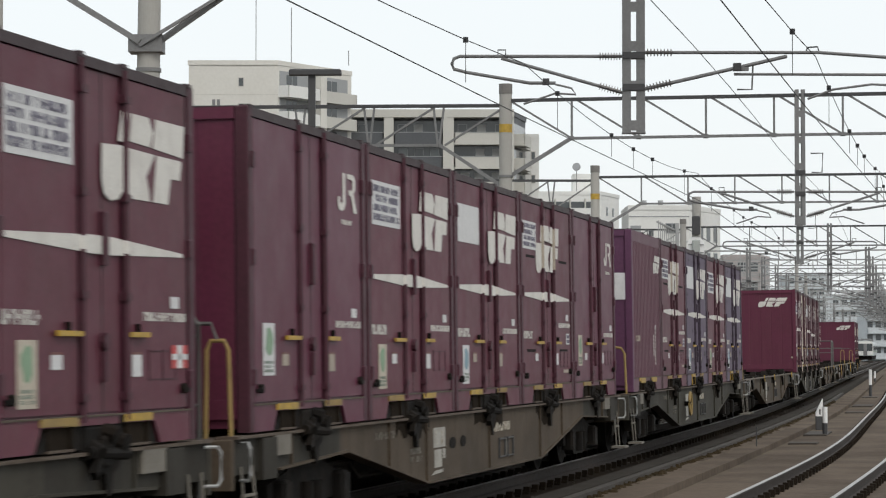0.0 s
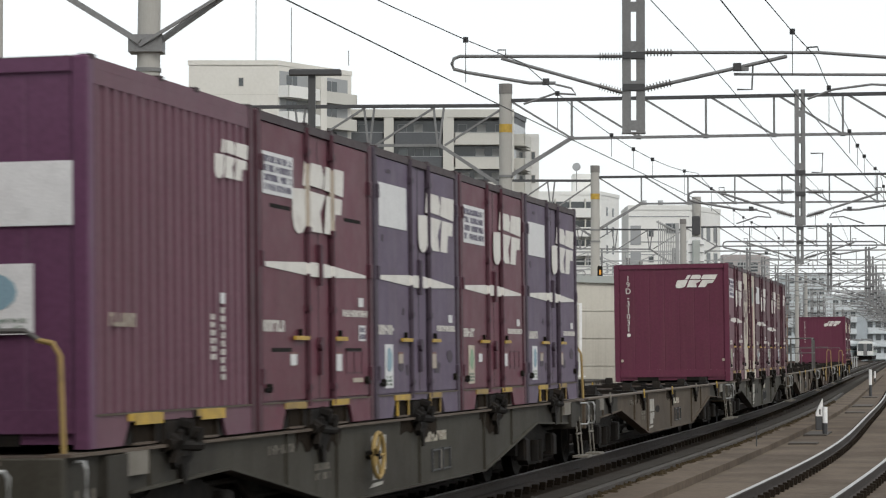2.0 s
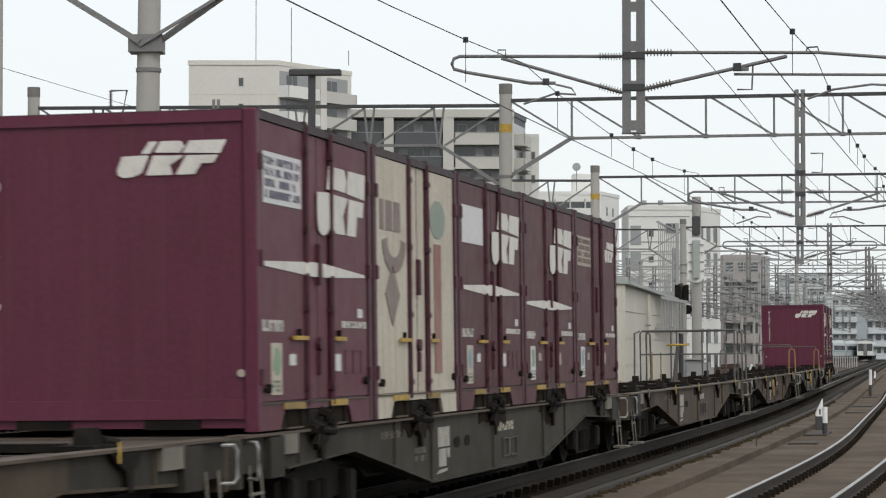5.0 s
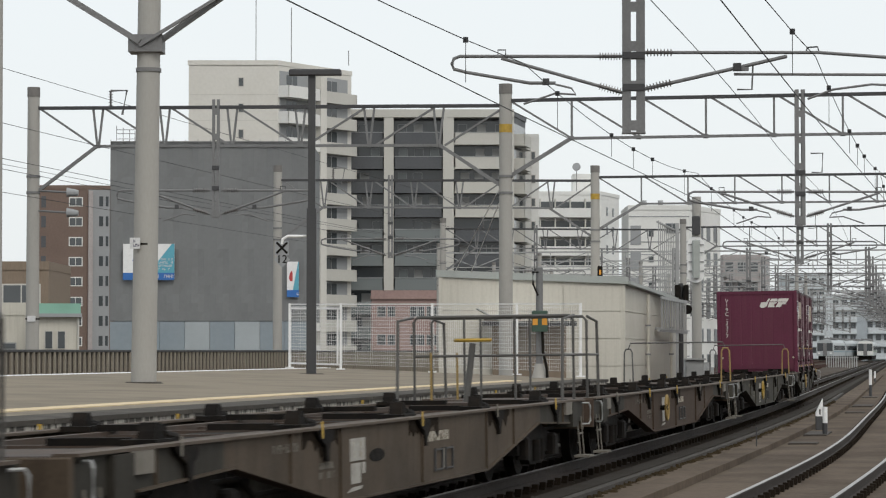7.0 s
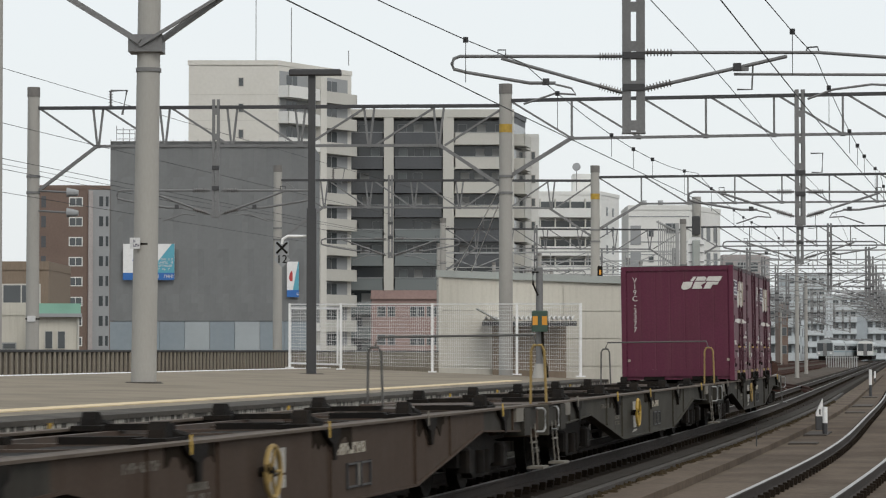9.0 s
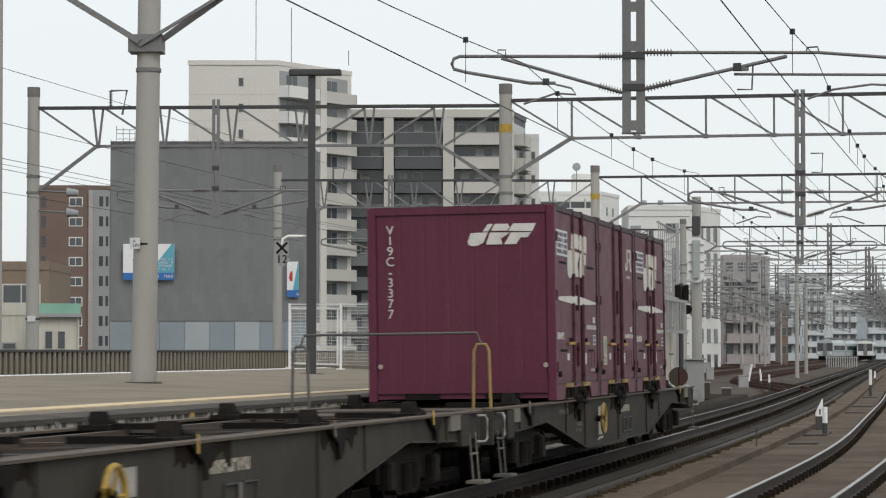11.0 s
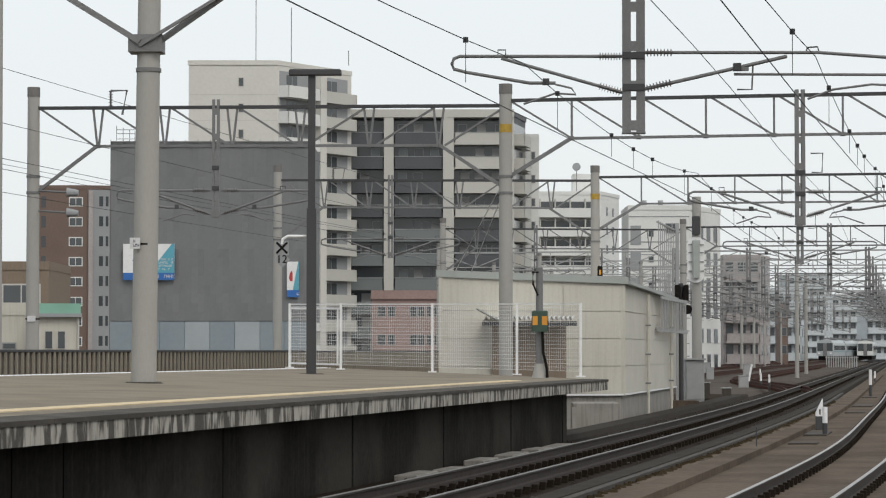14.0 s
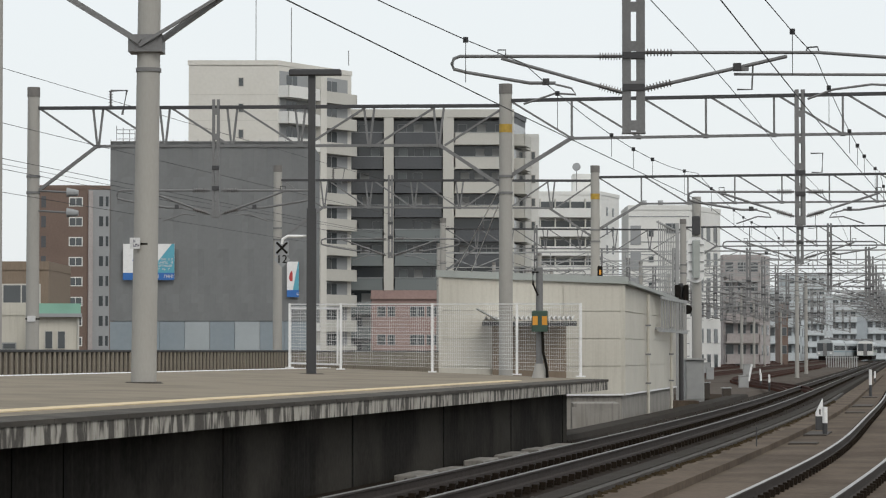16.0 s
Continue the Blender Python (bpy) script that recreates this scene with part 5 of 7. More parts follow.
for i in range(8):
    x0 = -25.3 + i * 1.9
    for j in range(5):
        z0 = 3.95 + j * 2.74
        g = Geo()
        for k in range(4):
            for m_ in range(4):
                a0, a1, b0, b1 = x0 + k * 0.475, x0 + (k + 1) * 0.475, z0 + m_ * 0.685, z0 + (m_ + 1) * 0.685
                w = lambda x, z: 200.0 - 0.1 * math.sin(x * 3.3 + z * 0.35 + 0.8 * math.sin(z)) * math.sin((x - x0) / 1.9 * math.pi) * math.sin((z - z0) / 2.74 * math.pi) - 0.02
                g.add([(a0, w(a0, b0), b0), (a1, w(a1, b0), b0), (a1, w(a1, b1), b1), (a0, w(a0, b1), b1)], [(0, 1, 2, 3)])
        part("net_sheet", g, NET, nt)
part("net_return", Geo().box(-25.35, 200.1, 3.95, -25.3, 214, 17.6), NET, nt)
part("net_return", Geo().box(-10.1, 200.1, 3.95, -10.05, 214, 17.6), NET, nt)
for z in (17.6, 17.25):
    part("scaffold_pipe", Geo().tube([(-25.3, 199.85 if z > 17 else 199.95, z), (-10.1, 199.85 if z > 17 else 199.95, z)], 0.04 if z > 17 else 0.02, 6), GALV, nt)
for i in range(17):
    x = -25.3 + i * 0.95
    part("scaffold_standard", Geo().tube([(x, 199.92, 17.2), (x, 199.92, 17.75)], 0.03, 5), GALV, nt)
cage = Geo()
for x in (-25.0, -24.5, -24.0, -23.6):
    cage.tube([(x, 201, 17.5), (x, 201, 18.9 - (x + 25) * 0.3)], 0.025, 5)
for z in (17.9, 18.3, 18.6):
    cage.tube([(-25.0, 201, z), (-23.6, 201, z)], 0.025, 5)
part("roof_cage", cage, GALV, nt, "small scaffold cage on the roof")
for i in range(8):
    part("blue_sheet", Geo().box(-25.3 + i * 1.9, 199.9 - 0.04 * (i % 2), -0.6, -25.3 + (i + 1) * 1.9 - 0.03, 200.1, 3.9), SHEET_BLUE if i not in (3, 5) else SHEET_PALE, nt,
         "pale blue sheeting" if i not in (3, 5) else "pale translucent sheeting")


def hoarding(x0, x1, z0, z1, y, seed):
    ob = thing("billboard", "blue and white advertising board hung on the netting", "billboard", "advertising boards")
    w, h = x1 - x0, z1 - z0
    part("board", Geo().box(x0, y - 0.06, z0, x1, y, z1), WHITE_PAINT, ob)
    for x in (x0 + w * 0.2, x1 - w * 0.2):
        part("hanger", Geo().box(x - 0.04, y, z1 - 0.3, x + 0.04, 200.45, z1 - 0.2), GALV, ob)
    M = Matrix(((1, 0, 0, x0), (0, 0, -1, y - 0.06), (0, 1, 0, z0), (0, 0, 0, 1)))
    part("cyan_field", shape(M, (((0, 0), (1, 0), (1, 1), (0.9, 1)),), w * 0.5, h * 0.2, w * 0.5, h * 0.8, 0.012), SIGN_CYAN, ob, "cyan corner field")
    part("blue_band", shape(M, (((0, 0), (1, 0), (1, 1), (0, 1)),), 0, 0, w, h * 0.2, 0.016), SIGN_BLUE, ob, "blue band")
    part("band_marks", bars(M, w * 0.55, h * 0.04, w * 0.97, h * 0.17, 1, seed, 0.024), LABEL_WHITE, ob, "white unreadable marks")
    if w > 2:
        part("field_marks", bars(M, w * 0.66, h * 0.26, w * 0.97, h * 0.62, 4, seed + 3, 0.02, 0.6), LABEL_WHITE, ob, "rows of white unreadable marks")
    part("blue_shape", shape(M, (((0, .3), (.3, 0), (1, 0), (1, .8), (.7, 1), (.2, .7)),), w * 0.18, h * 0.45, w * 0.3, h * 0.3, 0.012), SIGN_BLUE if seed == 1 else RED_PAINT, ob, "rounded colour patch")


hoarding(-24.3, -20.4, 7.05, 9.8, 199.7, 1)
hoarding(-11.85, -10.95, 5.75, 8.45, 199.7, 2)

# pink block
pk = building("pink_block", [(-6.8, 250), (-0.3, 250), (-0.3, 262), (-6.8, 262)], 7.4, WALL_PINK, "low dusty-pink tiled block with dark windows")
fr = Face(pk, (-6.8, 250), (-0.3, 250))
for r in range(3):
    for a, b in ((0.6, 1.3), (1.6, 2.2), (3.7, 5.0), (5.3, 6.2)):
        fr.window(a, b, 5.0 - r * 2.7, 5.9 - r * 2.7, WALL_GREY, 0.05)
fr.block("roof_beam", -0.1, 6.6, 6.6, 6.9, 0.2, WALL_PINK)

# white banded block
wb = building("white_apartment", [(11.8, 420), (25.3, 420), (28.8, 430), (11.8, 436)], 27.2, WALL_WHITE, "white apartment block with long banded balconies")
fr, sd = Face(wb, (11.8, 420), (25.3, 420)), Face(wb, (25.3, 420), (28.8, 430))
for f in range(10):
    z = 23.6 - 3.05 * f
    fr.block("balcony_recess", 0.3, 12.6, z, z + 2.0, 0.05, GLASS, 0.0, "dark glazed balcony recess")
    fr.balcony(0.1, 12.8 - (f > 3) * 0.4, z - 0.4, 1.3, 1.8, WALL_WHITE)
    for k in range(5):
        u = 1.2 + k * 2.4
        fr.block("partition", u, u + 0.2, z, z + 2.4, 1.5, WALL_LIGHT)
    sd.window(3.0, 3.8, z, z + 1.2, WALL_GREY)
    sd.window(6.5, 7.3, z, z + 1.2, WALL_GREY)
part("roof_house", Geo().box(21, 425, 27.2, 24, 430, 30.4), WALL_WHITE, wb, "white roof house")
part("dish", Geo().tube([(21.6, 424, 31.4), (21.5, 423.7, 31.5)], 0.65, 14), WALL_GREY, wb, "satellite dish", True)
part("dish_mast", Geo().tube([(21.6, 424.5, 27.2), (21.6, 424.2, 31.4)], 0.06, 6), GALV, wb)

# pale block with level joints, and its side
pl = building("pale_apartment", [(21.2, 300), (28.1, 300), (32.6, 309), (21.2, 312)], 18.3, WALL_WHITE, "pale apartment block with level joints and small windows")
fr, sd = Face(pl, (21.2, 300), (28.1, 300)), Face(pl, (28.1, 300), (32.6, 309))
for f in range(13):
    fr.block("joint", 0, fr.len, 17.0 - f * 1.45, 17.1 - f * 1.45, 0.04, WALL_GREY)
for f in range(6):
    z = 14.8 - 2.95 * f
    fr.window(2.3, 2.8, z, z + 0.6, WALL_GREY, 0.05)
    fr.block("grey_bay", 0.2, 1.4, z - 1, z + 1.2, 0.05, WALL_GREY)
    for k in range(4):
        sd.window(1.0 + k * 2.3, 2.0 + k * 2.3, z - 0.3, z + 1.2, WALL_GREY, 0.1)
fr.window(4.3, 5.6, 15.2, 16.2, WALL_GREY, 0.1)
for x in (23.1, 25.0, 28.5):
    part("roof_pot", Geo().tube([(x, 302, 18.3), (x, 302, 19.0)], 0.3, 8), WALL_GREY, pl)

# greyer blocks farther down the line, most walls paled for distance haze
def plain_block(foot, z1, mat, floors, bays, label, band=True):
    ob = building("far_block", foot, z1, mat, label)
    tagged(ob, group="far apartment blocks")
    f = Face(ob, foot[0], foot[1])
    s = Face(ob, foot[1], foot[2])
    fh = (z1 - 0.8) / floors
    for i in range(floors):
        z = z1 - 0.6 - fh * (i + 1)
        if band:
            f.balcony(0.2, f.len - 0.2, z, fh * 0.38, 1.2, mat)
        for k in range(bays):
            a = f.len * (k + 0.2) / bays
            f.window(a, a + f.len / bays * 0.6, z + fh * 0.42, z + fh * 0.85, WALL_GREY, 0.06)
        for k in range(2):
            a = s.len * (k + 0.25) / 2
            s.window(a, a + s.len / 2 * 0.4, z + fh * 0.35, z + fh * 0.8, WALL_GREY, 0.06)
    return ob


plain_block([(37.3, 350), (42.2, 350), (44.5, 358), (37.3, 362)], 14.5, WALL_MAUVE, 5, 3, "mauve-grey tiled apartment block with balconies")
plain_block([(46.5, 420), (50.5, 420), (52.5, 428), (46.5, 432)], 15.5, WALL_HAZE, 5, 2, "grey apartment block down the line")
plain_block([(50.5, 395), (51.8, 395), (51.8, 400), (50.5, 400)], 9, WALL_BROWN, 3, 1, "narrow red-brown block down the line", False)
plain_block([(58, 470), (64, 470), (66, 480), (58, 484)], 13, WALL_HAZE, 4, 4, "pale blue-grey office block down the line")
plain_block([(84, 640), (93, 640), (97, 655), (84, 660)], 20.5, WALL_HAZE, 7, 5, "pale blue-grey apartment block far down the line")
plain_block([(90, 560), (97, 560), (99, 570), (90, 572)], 14.5, WALL_HAZE, 5, 4, "pale blue-grey office block far down the line")
plain_block([(104, 720), (118, 720), (120, 735), (104, 740)], 17, WALL_HAZE, 5, 6, "pale blue-grey block far down the line")
plain_block([(128, 800), (150, 800), (152, 815), (128, 820)], 16, WALL_HAZE, 5, 7, "pale block far down the line")
plain_block([(30, 520), (44, 520), (46, 530), (30, 532)], 12, WALL_HAZE, 4, 6, "pale blue-grey block behind the yard")
part_yard = thing("yard_fence", "low grey slatted fence beyond the yard", "fence")
for i in range(14):
    x = 47.0 + i * 0.3
    part("slat", Geo().box(x, 323.0 + i * 0.1, -0.4, x + 0.14, 323.06 + i * 0.1, 1.1), GALV_PALE, part_yard)
part("rail", Geo().bar((46.9, 323, 0.9), (51.2, 324.4, 0.9), 0.05, 0.08), GALV_PALE, part_yard)


# ---- the goods train ----
PITCH, CH, FLOOR = 3.79, 2.5, 0.97
SPEED, WAGON = 12.043, 20.4
SLACK = (0.4, 0.2, 0.53, 0.1, -0.29, -0.15, 0, 0.03, 0.08)  # play in the couplers


def train_pose(s):
    """The pose on the track of a body whose middle is s along the line, leaning into the curve."""
    y = s / (1.02703 - 0.0000666 * s) if s < 100 else 98.01 + (s - 100) / 1.0156
    return Matrix.Translation((xc(y), y, 0)) @ pose(0, 0, 0, 0, 0, -math.degrees(math.atan(slope(y)))) @ pose(0, 0, 0, 0, -0.75, 0)


def wagon_s(n, t):
    return 76.156 - SPEED * (t - 8) + 0.00515 * (t - 8) ** 2 - (8 - n) * WAGON + SLACK[n]


def number_column(ob, text, u=0.125, z=2.2, size=0.165, step=0.135):
    """A number in white letters, one above the other, on the end."""
    for i, ch in enumerate(text):
        writing("number", ch, size, DECAL, ob, Matrix.Translation((-HX + CW * u, -HY - 0.016, z - step * i)) @ pose(0, 0, 0, 90), 0.002)


def container(kind, end_paint, side_paint, label, number="", end_mark=True, seed=0):
    ob = thing("freight_container", label, "container", "containers on the train")
    # rod colour is a darker copy of the side paint, for shading
    rod_paint = ROD_PURPLE if side_paint is PURPLE else ROD_SHADED
    body = Geo()
    body.box(-HX + 0.03, -HY + 0.035, 0.03, HX - 0.035, HY - 0.035, CH - 0.03)
    part("body", body, end_paint, ob)
    # corner posts, rails round top and foot
    for x in (-1, 1):
        for y in (-1, 1):
            a, b = sorted((x * HX, x * (HX - 0.11))), sorted((y * HY, y * (HY - 0.13)))
            part("corner_post", Geo().chamfer(a[0], b[0], 0.0, a[1], b[1], CH, 0.012), end_paint if y < 0 and kind == "ribbed" or x < 0 else rod_paint if y > 0 or not end_mark else end_paint, ob)
    for x in (-1, 1):
        a = sorted((x * (HX - 0.004), x * (HX - 0.09)))
        part("top_rail", Geo().box(a[0], -HY + 0.13, CH - 0.075, a[1], HY - 0.13, CH - 0.005), side_paint if kind == "ribbed" else MAROON_DARK, ob, "sooty top rail")
        Y = lambda u: -HY + CL * u
        foot = [(-HY + 0.13, 0), (Y(.175), 0), (Y(.205), 0.15), (Y(.765), 0.15), (Y(.795), 0), (HY - 0.13, 0), (HY - 0.13, 0.205), (-HY + 0.13, 0.205)]
        part("bottom_rail", Geo().prism(foot, a[0], a[1]), side_paint if x > 0 else end_paint, ob)
        p = sorted((x * (HX - 0.1), x * (HX - 0.03)))
        # dark sheet on the body face: the recess's shade put into colour
        part("foot_recess", Geo().box(p[0], Y(.17), 0.0, p[1], Y(.8), 0.19), GRIME_AND_SHADE, ob, "near-black sheet for the shaded recess at the foot")
        if x < 0:
            continue
        for ua, ub, d in ((.237, .342, -1), (.618, .725, 1)):
            rim = YELLOW if (seed + (d > 0)) % 2 else DUSTY_YELLOW
            # solid near-black block instead of an opening, coloured as its shade
            pocket = part("fork_pocket", Geo().box(HX - 0.12, Y(ua), 0.0, HX - 0.026, Y(ub), 0.155), OILY_BED_AND_SHADE, ob, "near-black block for the shaded fork pocket")
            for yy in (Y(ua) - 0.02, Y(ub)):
                part("pocket_side", Geo().box(HX - 0.12, yy, 0.0, HX - 0.002, yy + 0.02, 0.155), OILY_BED_AND_SHADE, pocket)
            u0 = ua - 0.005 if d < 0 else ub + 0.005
            part("pocket_flare", Geo().prism([(Y(u0), 0.0), (Y(u0 + d * .045), 0.0), (Y(u0), 0.13)], HX - 0.05, HX - 0.012), GRIME_AND_SHADE, pocket, "dark sloping flare")
            part("pocket_rim", Geo().box(HX - 0.03, Y(ua - (.04 if d < 0 else .022)), 0.158, HX + 0.01, Y(ub + (.012 if d < 0 else .016)), 0.208), rim, pocket, "worn yellow pocket rim")
            part("pocket_lip", Geo().box(HX - 0.05, Y(ua - .01), -0.004, HX + 0.004, Y(ub + .01), 0.012), FLANGE, pocket, "pale worn lip under the pocket")
            if side_paint is PURPLE:
                for uu in (ua - .012, ub + .001):
                    part("pocket_cheek", Geo().box(HX - 0.02, Y(uu), 0.012, HX + 0.006, Y(uu) + 0.03, 0.158), rim, pocket, "worn yellow pocket cheek")
        for ua, ub in ((.3, .375), (.575, .6)):
            part("foot_stain", Geo().box(HX - 0.03, Y(ua), 0.15, HX + 0.002, Y(ub), 0.2), DUSTY_YELLOW if ua < .5 else GRIME_AND_SHADE, ob, "worn paint at the foot")
        part("worn_lip", Geo().box(HX - 0.02, -HY + 0.13, 0.203, HX + 0.006, HY - 0.13, 0.216), FLANGE, ob, "pale worn lip of the rail")
    for y in (-1, 1):
        a = sorted((y * HY, y * (HY - 0.1)))
        part("end_rail", Geo().box(-HX + 0.11, a[0], CH - 0.1, HX - 0.11, a[1], CH - 0.01), end_paint, ob)
        part("end_sill", Geo().box(-HX + 0.11, a[0], 0.1, HX - 0.11, a[1], 0.25), end_paint, ob)
        foot = sorted((y * (HY - 0.01), y * (HY - 0.08)))
        # dark blocks stand for the shade in the end slots
        part("end_pocket", Geo().box(-0.75, foot[0], 0.02, -0.3, foot[1], 0.1), GRIME_AND_SHADE, ob, "dark slot at the foot")
        part("end_pocket", Geo().box(0.3, foot[0], 0.02, 0.75, foot[1], 0.1), GRIME_AND_SHADE, ob, "dark slot at the foot")
    w = (CW - 0.22) / 7
    wave = [(-HX + 0.11 + w * i + d, -HY + v) for i in range(7) for d, v in ((0, 0.031), (0.02, 0.025), (w - 0.02, 0.025))] + [(HX - 0.11, -HY + 0.036)]
    panel = Geo().prism(wave + [(HX - 0.11, -HY + 0.05), (-HX + 0.11, -HY + 0.05)], 0.25, CH - 0.1, axis="z")
    part("end_panel", panel, end_paint, ob)
    part("roof", Geo().box(-HX + 0.02, -HY + 0.02, CH - 0.03, HX - 0.02, HY - 0.02, CH), MAROON_DARK, ob, "sooty roof sheet")
    for y in (-0.383, 0.425, HY - 0.1, -HY + 0.1):
        part("lug", Geo().box(HX - 0.08, y - 0.045, CH - 0.02, HX + 0.004, y + 0.045, CH + 0.012), MAROON_DARK, ob, "small dark lug on the top edge")
    # sides
    for sx in (1, -1):
        x0 = sx * (HX - 0.035)
        if sx < 0:
            part("blind_side", Geo().box(x0 - 0.02, -HY + 0.13, 0.27, x0, HY - 0.13, CH - 0.08), side_paint, ob)
            continue
        if kind == "ribbed":
            w = (CL - 0.28) / 19
            wave = [(x0 + sx * v, -HY + 0.14 + w * (i + d)) for i in range(19) for d, v in ((0, -0.018), (0.14, 0.034), (0.52, 0.034), (0.66, -0.018))]
            rib = Geo().prism(wave + [(x0 - sx * 0.035, HY - 0.14), (x0 - sx * 0.035, -HY + 0.14)], 0.22, CH - 0.17, axis="z")
            part("ribbed_side", rib, side_paint, ob, "upright-ribbed side sheet")
            part("top_band", Geo().box(min(x0, x0 + sx * .03), -HY + .13, CH - .17, max(x0, x0 + sx * .03), HY - .13, CH - .07), side_paint, ob)
        else:
            cut = (0.045, 0.382, 0.412, 0.597, 0.631, 0.955)
            for i in (0, 2, 4):
                a = sorted((x0, x0 + sx * (0.022 if i != 2 else 0.01)))
                part("door", Geo().chamfer(a[0], -HY + CL * cut[i], 0.23, a[1], -HY + CL * cut[i + 1], CH - 0.08, 0.006), side_paint, ob)
            for i in (1, 3):
                yy = -HY + CL * (cut[i] + cut[i + 1]) / 2
                rod = part("lock_rod", Geo().tube([(x0 + sx * 0.026, yy, 0.17), (x0 + sx * 0.026, yy, CH - 0.03)], 0.03, 10), rod_paint, ob, "upright lock rod, its paint darkened for shading", True)
                for z in (0.3, 0.95, 1.6, 2.25):
                    part("rod_guide", Geo().box(min(x0, x0 + sx * .06), yy - 0.045, z, max(x0, x0 + sx * .06), yy + 0.045, z + 0.05), rod_paint, rod)
                if kind in ("sign", "blank", "vent", "bare"):
                    zb = 1.16 if kind == "bare" else 1.26
                    part("rod_band", Geo().tube([(x0 + sx * 0.026, yy, zb), (x0 + sx * 0.026, yy, zb + 0.085)], 0.032, 10), DECAL, rod, "white painted band", True)
                    if kind == "vent":
                        part("rod_band", Geo().tube([(x0 + sx * 0.026, yy, 1.62), (x0 + sx * 0.026, yy, 2.17)], 0.032, 10), LABEL_TAN, rod, "yellowed painted band", True)
                h0, h1 = (-0.48, -0.06) if i == 1 else (0.03, 0.4)
                hd = part("handle", Geo().bar((x0 + sx * 0.05, yy + h0, 0.728), (x0 + sx * 0.05, yy + h1, 0.728), 0.022, 0.034), YELLOW, ob, "yellow door handle")
                part("handle_knob", Geo().tube([(x0 + sx * 0.04, yy + (h0 + h1) / 2, 0.73), (x0 + sx * 0.04, yy + (h0 + h1) / 2, 0.8)], 0.018, 8), GRIME_AND_SHADE, hd, "dark handle latch")
            mid = -HY + CL * 0.507
            part("door_seam", Geo().box(min(x0, x0 + sx * .013), mid - .008, 0.23, max(x0, x0 + sx * .013), mid + .008, CH - 0.08), MAROON_DARK, ob, "dark seam between the doors")
            part("centre_catch", Geo().chamfer(min(x0, x0 + sx * .05), mid - .045, 1.17, max(x0, x0 + sx * .05), mid + .045, 1.52, 0.01), rod_paint, ob, "dark catch on the door")
            part("centre_catch", Geo().chamfer(min(x0, x0 + sx * .045), mid - .035, 0.42, max(x0, x0 + sx * .045), mid + .035, 0.62, 0.01)
                 .tube([(x0, mid, 0.68), (x0 + sx * .05, mid, 0.68)], 0.06, 10), rod_paint, ob, "dark catch on the door")
            for z in (0.36, 1.28, 2.03):
                for u in (0.018, 0.96):
                    y = -HY + CL * u
                    part("hinge", Geo().chamfer(min(x0, x0 + sx * .052), y, z, max(x0, x0 + sx * .052), y + 0.09, z + 0.13, 0.01), rod_paint, ob, "dark door hinge")
            for u, z in ((0.075, 0.33), (0.925, 0.36)):
                y = -HY + CL * u
                part("door_stop", Geo().tube([(x0, y, z), (x0 + sx * .06, y, z)], 0.035, 8).bar((x0 + sx * .04, y, z), (x0 + sx * .04, y + (0.1 if u > .5 else -0.1), z - 0.015), 0.02, 0.03), GRIME_AND_SHADE, ob, "dark door stop")
            for u in (0.034, 0.962):
                part("door_gap", Geo().box(min(x0, x0 + sx * .016), -HY + CL * u - 0.025, 0.23, max(x0, x0 + sx * .016), -HY + CL * u + 0.025, CH - 0.08), MAROON_DARK, ob,
                     "dark seam beside the door")
            if kind == "vent":
                for u in (0.108, 0.735):
                    for z in (0.615, 1.755):
                        part("vent_slit", Geo().box(min(x0, x0 + sx * .026), -HY + CL * u, z, max(x0, x0 + sx * .026), -HY + CL * (u + 0.155), z + 0.032), GRIME_AND_SHADE, ob, "dark vent slit")
            if seed % 2 == 0 and kind != "beige":
                fr = Geo()
                ya, yb = -HY + CL * .74, -HY + CL * .89
                for p, q in (((ya, .43), (yb, .43)), ((ya, .62), (yb, .62)), ((ya, .42), (ya, .63)), (((ya + yb) / 2, .42), ((ya + yb) / 2, .63)), ((yb, .42), (yb, .63))):
                    fr.bar((x0 + sx * 0.024, *p), (x0 + sx * 0.024, *q), 0.006, 0.007, (1, 0, 0))
                part("card_frame", fr, rod_paint, ob, "thin card frame on the door")
    # markings on the side that faces the line
    S = SIDE
    dx = -0.009
    U = lambda u: u * CL
    if kind in ("sign", "blank", "bare"):
        if kind != "bare":
            part("notice_board", rect(S, U(.056), 1.78, U(.358), 2.185, dx), LABEL_WHITE, ob, "white notice panel" if kind == "sign" else "blank white panel")
        if kind == "sign":
            part("notice_text", bars(S, U(.068), 1.81, U(.345), 2.16, 4, seed, dx + 0.004, 0.85), LABEL_INK, ob, "rows of dark unreadable writing")
        part("emblem", shape(S, EMBLEM, U(.494), 1.595, U(.445), 0.605, dx, 0.02), DECAL, ob, "large white slanted emblem")
    elif kind == "vent":
        part("notice_board", rect(S, U(.046), 1.855, U(.285), 2.19, dx), LABEL_WHITE, ob, "white notice panel")
        part("notice_text", bars(S, U(.056), 1.875, U(.275), 2.17, 4, seed, dx + 0.004, 0.85), LABEL_INK, ob, "rows of dark unreadable writing")
        part("emblem", shape(S, EMBLEM, U(.277), 1.58, U(.445), 0.61, dx, 0.02), DECAL, ob, "large white slanted emblem")
        part("box_label", rect(S, U(.862), 0.71, U(.925), 0.85, dx), LABEL_WHITE, ob, "small white ruled label")
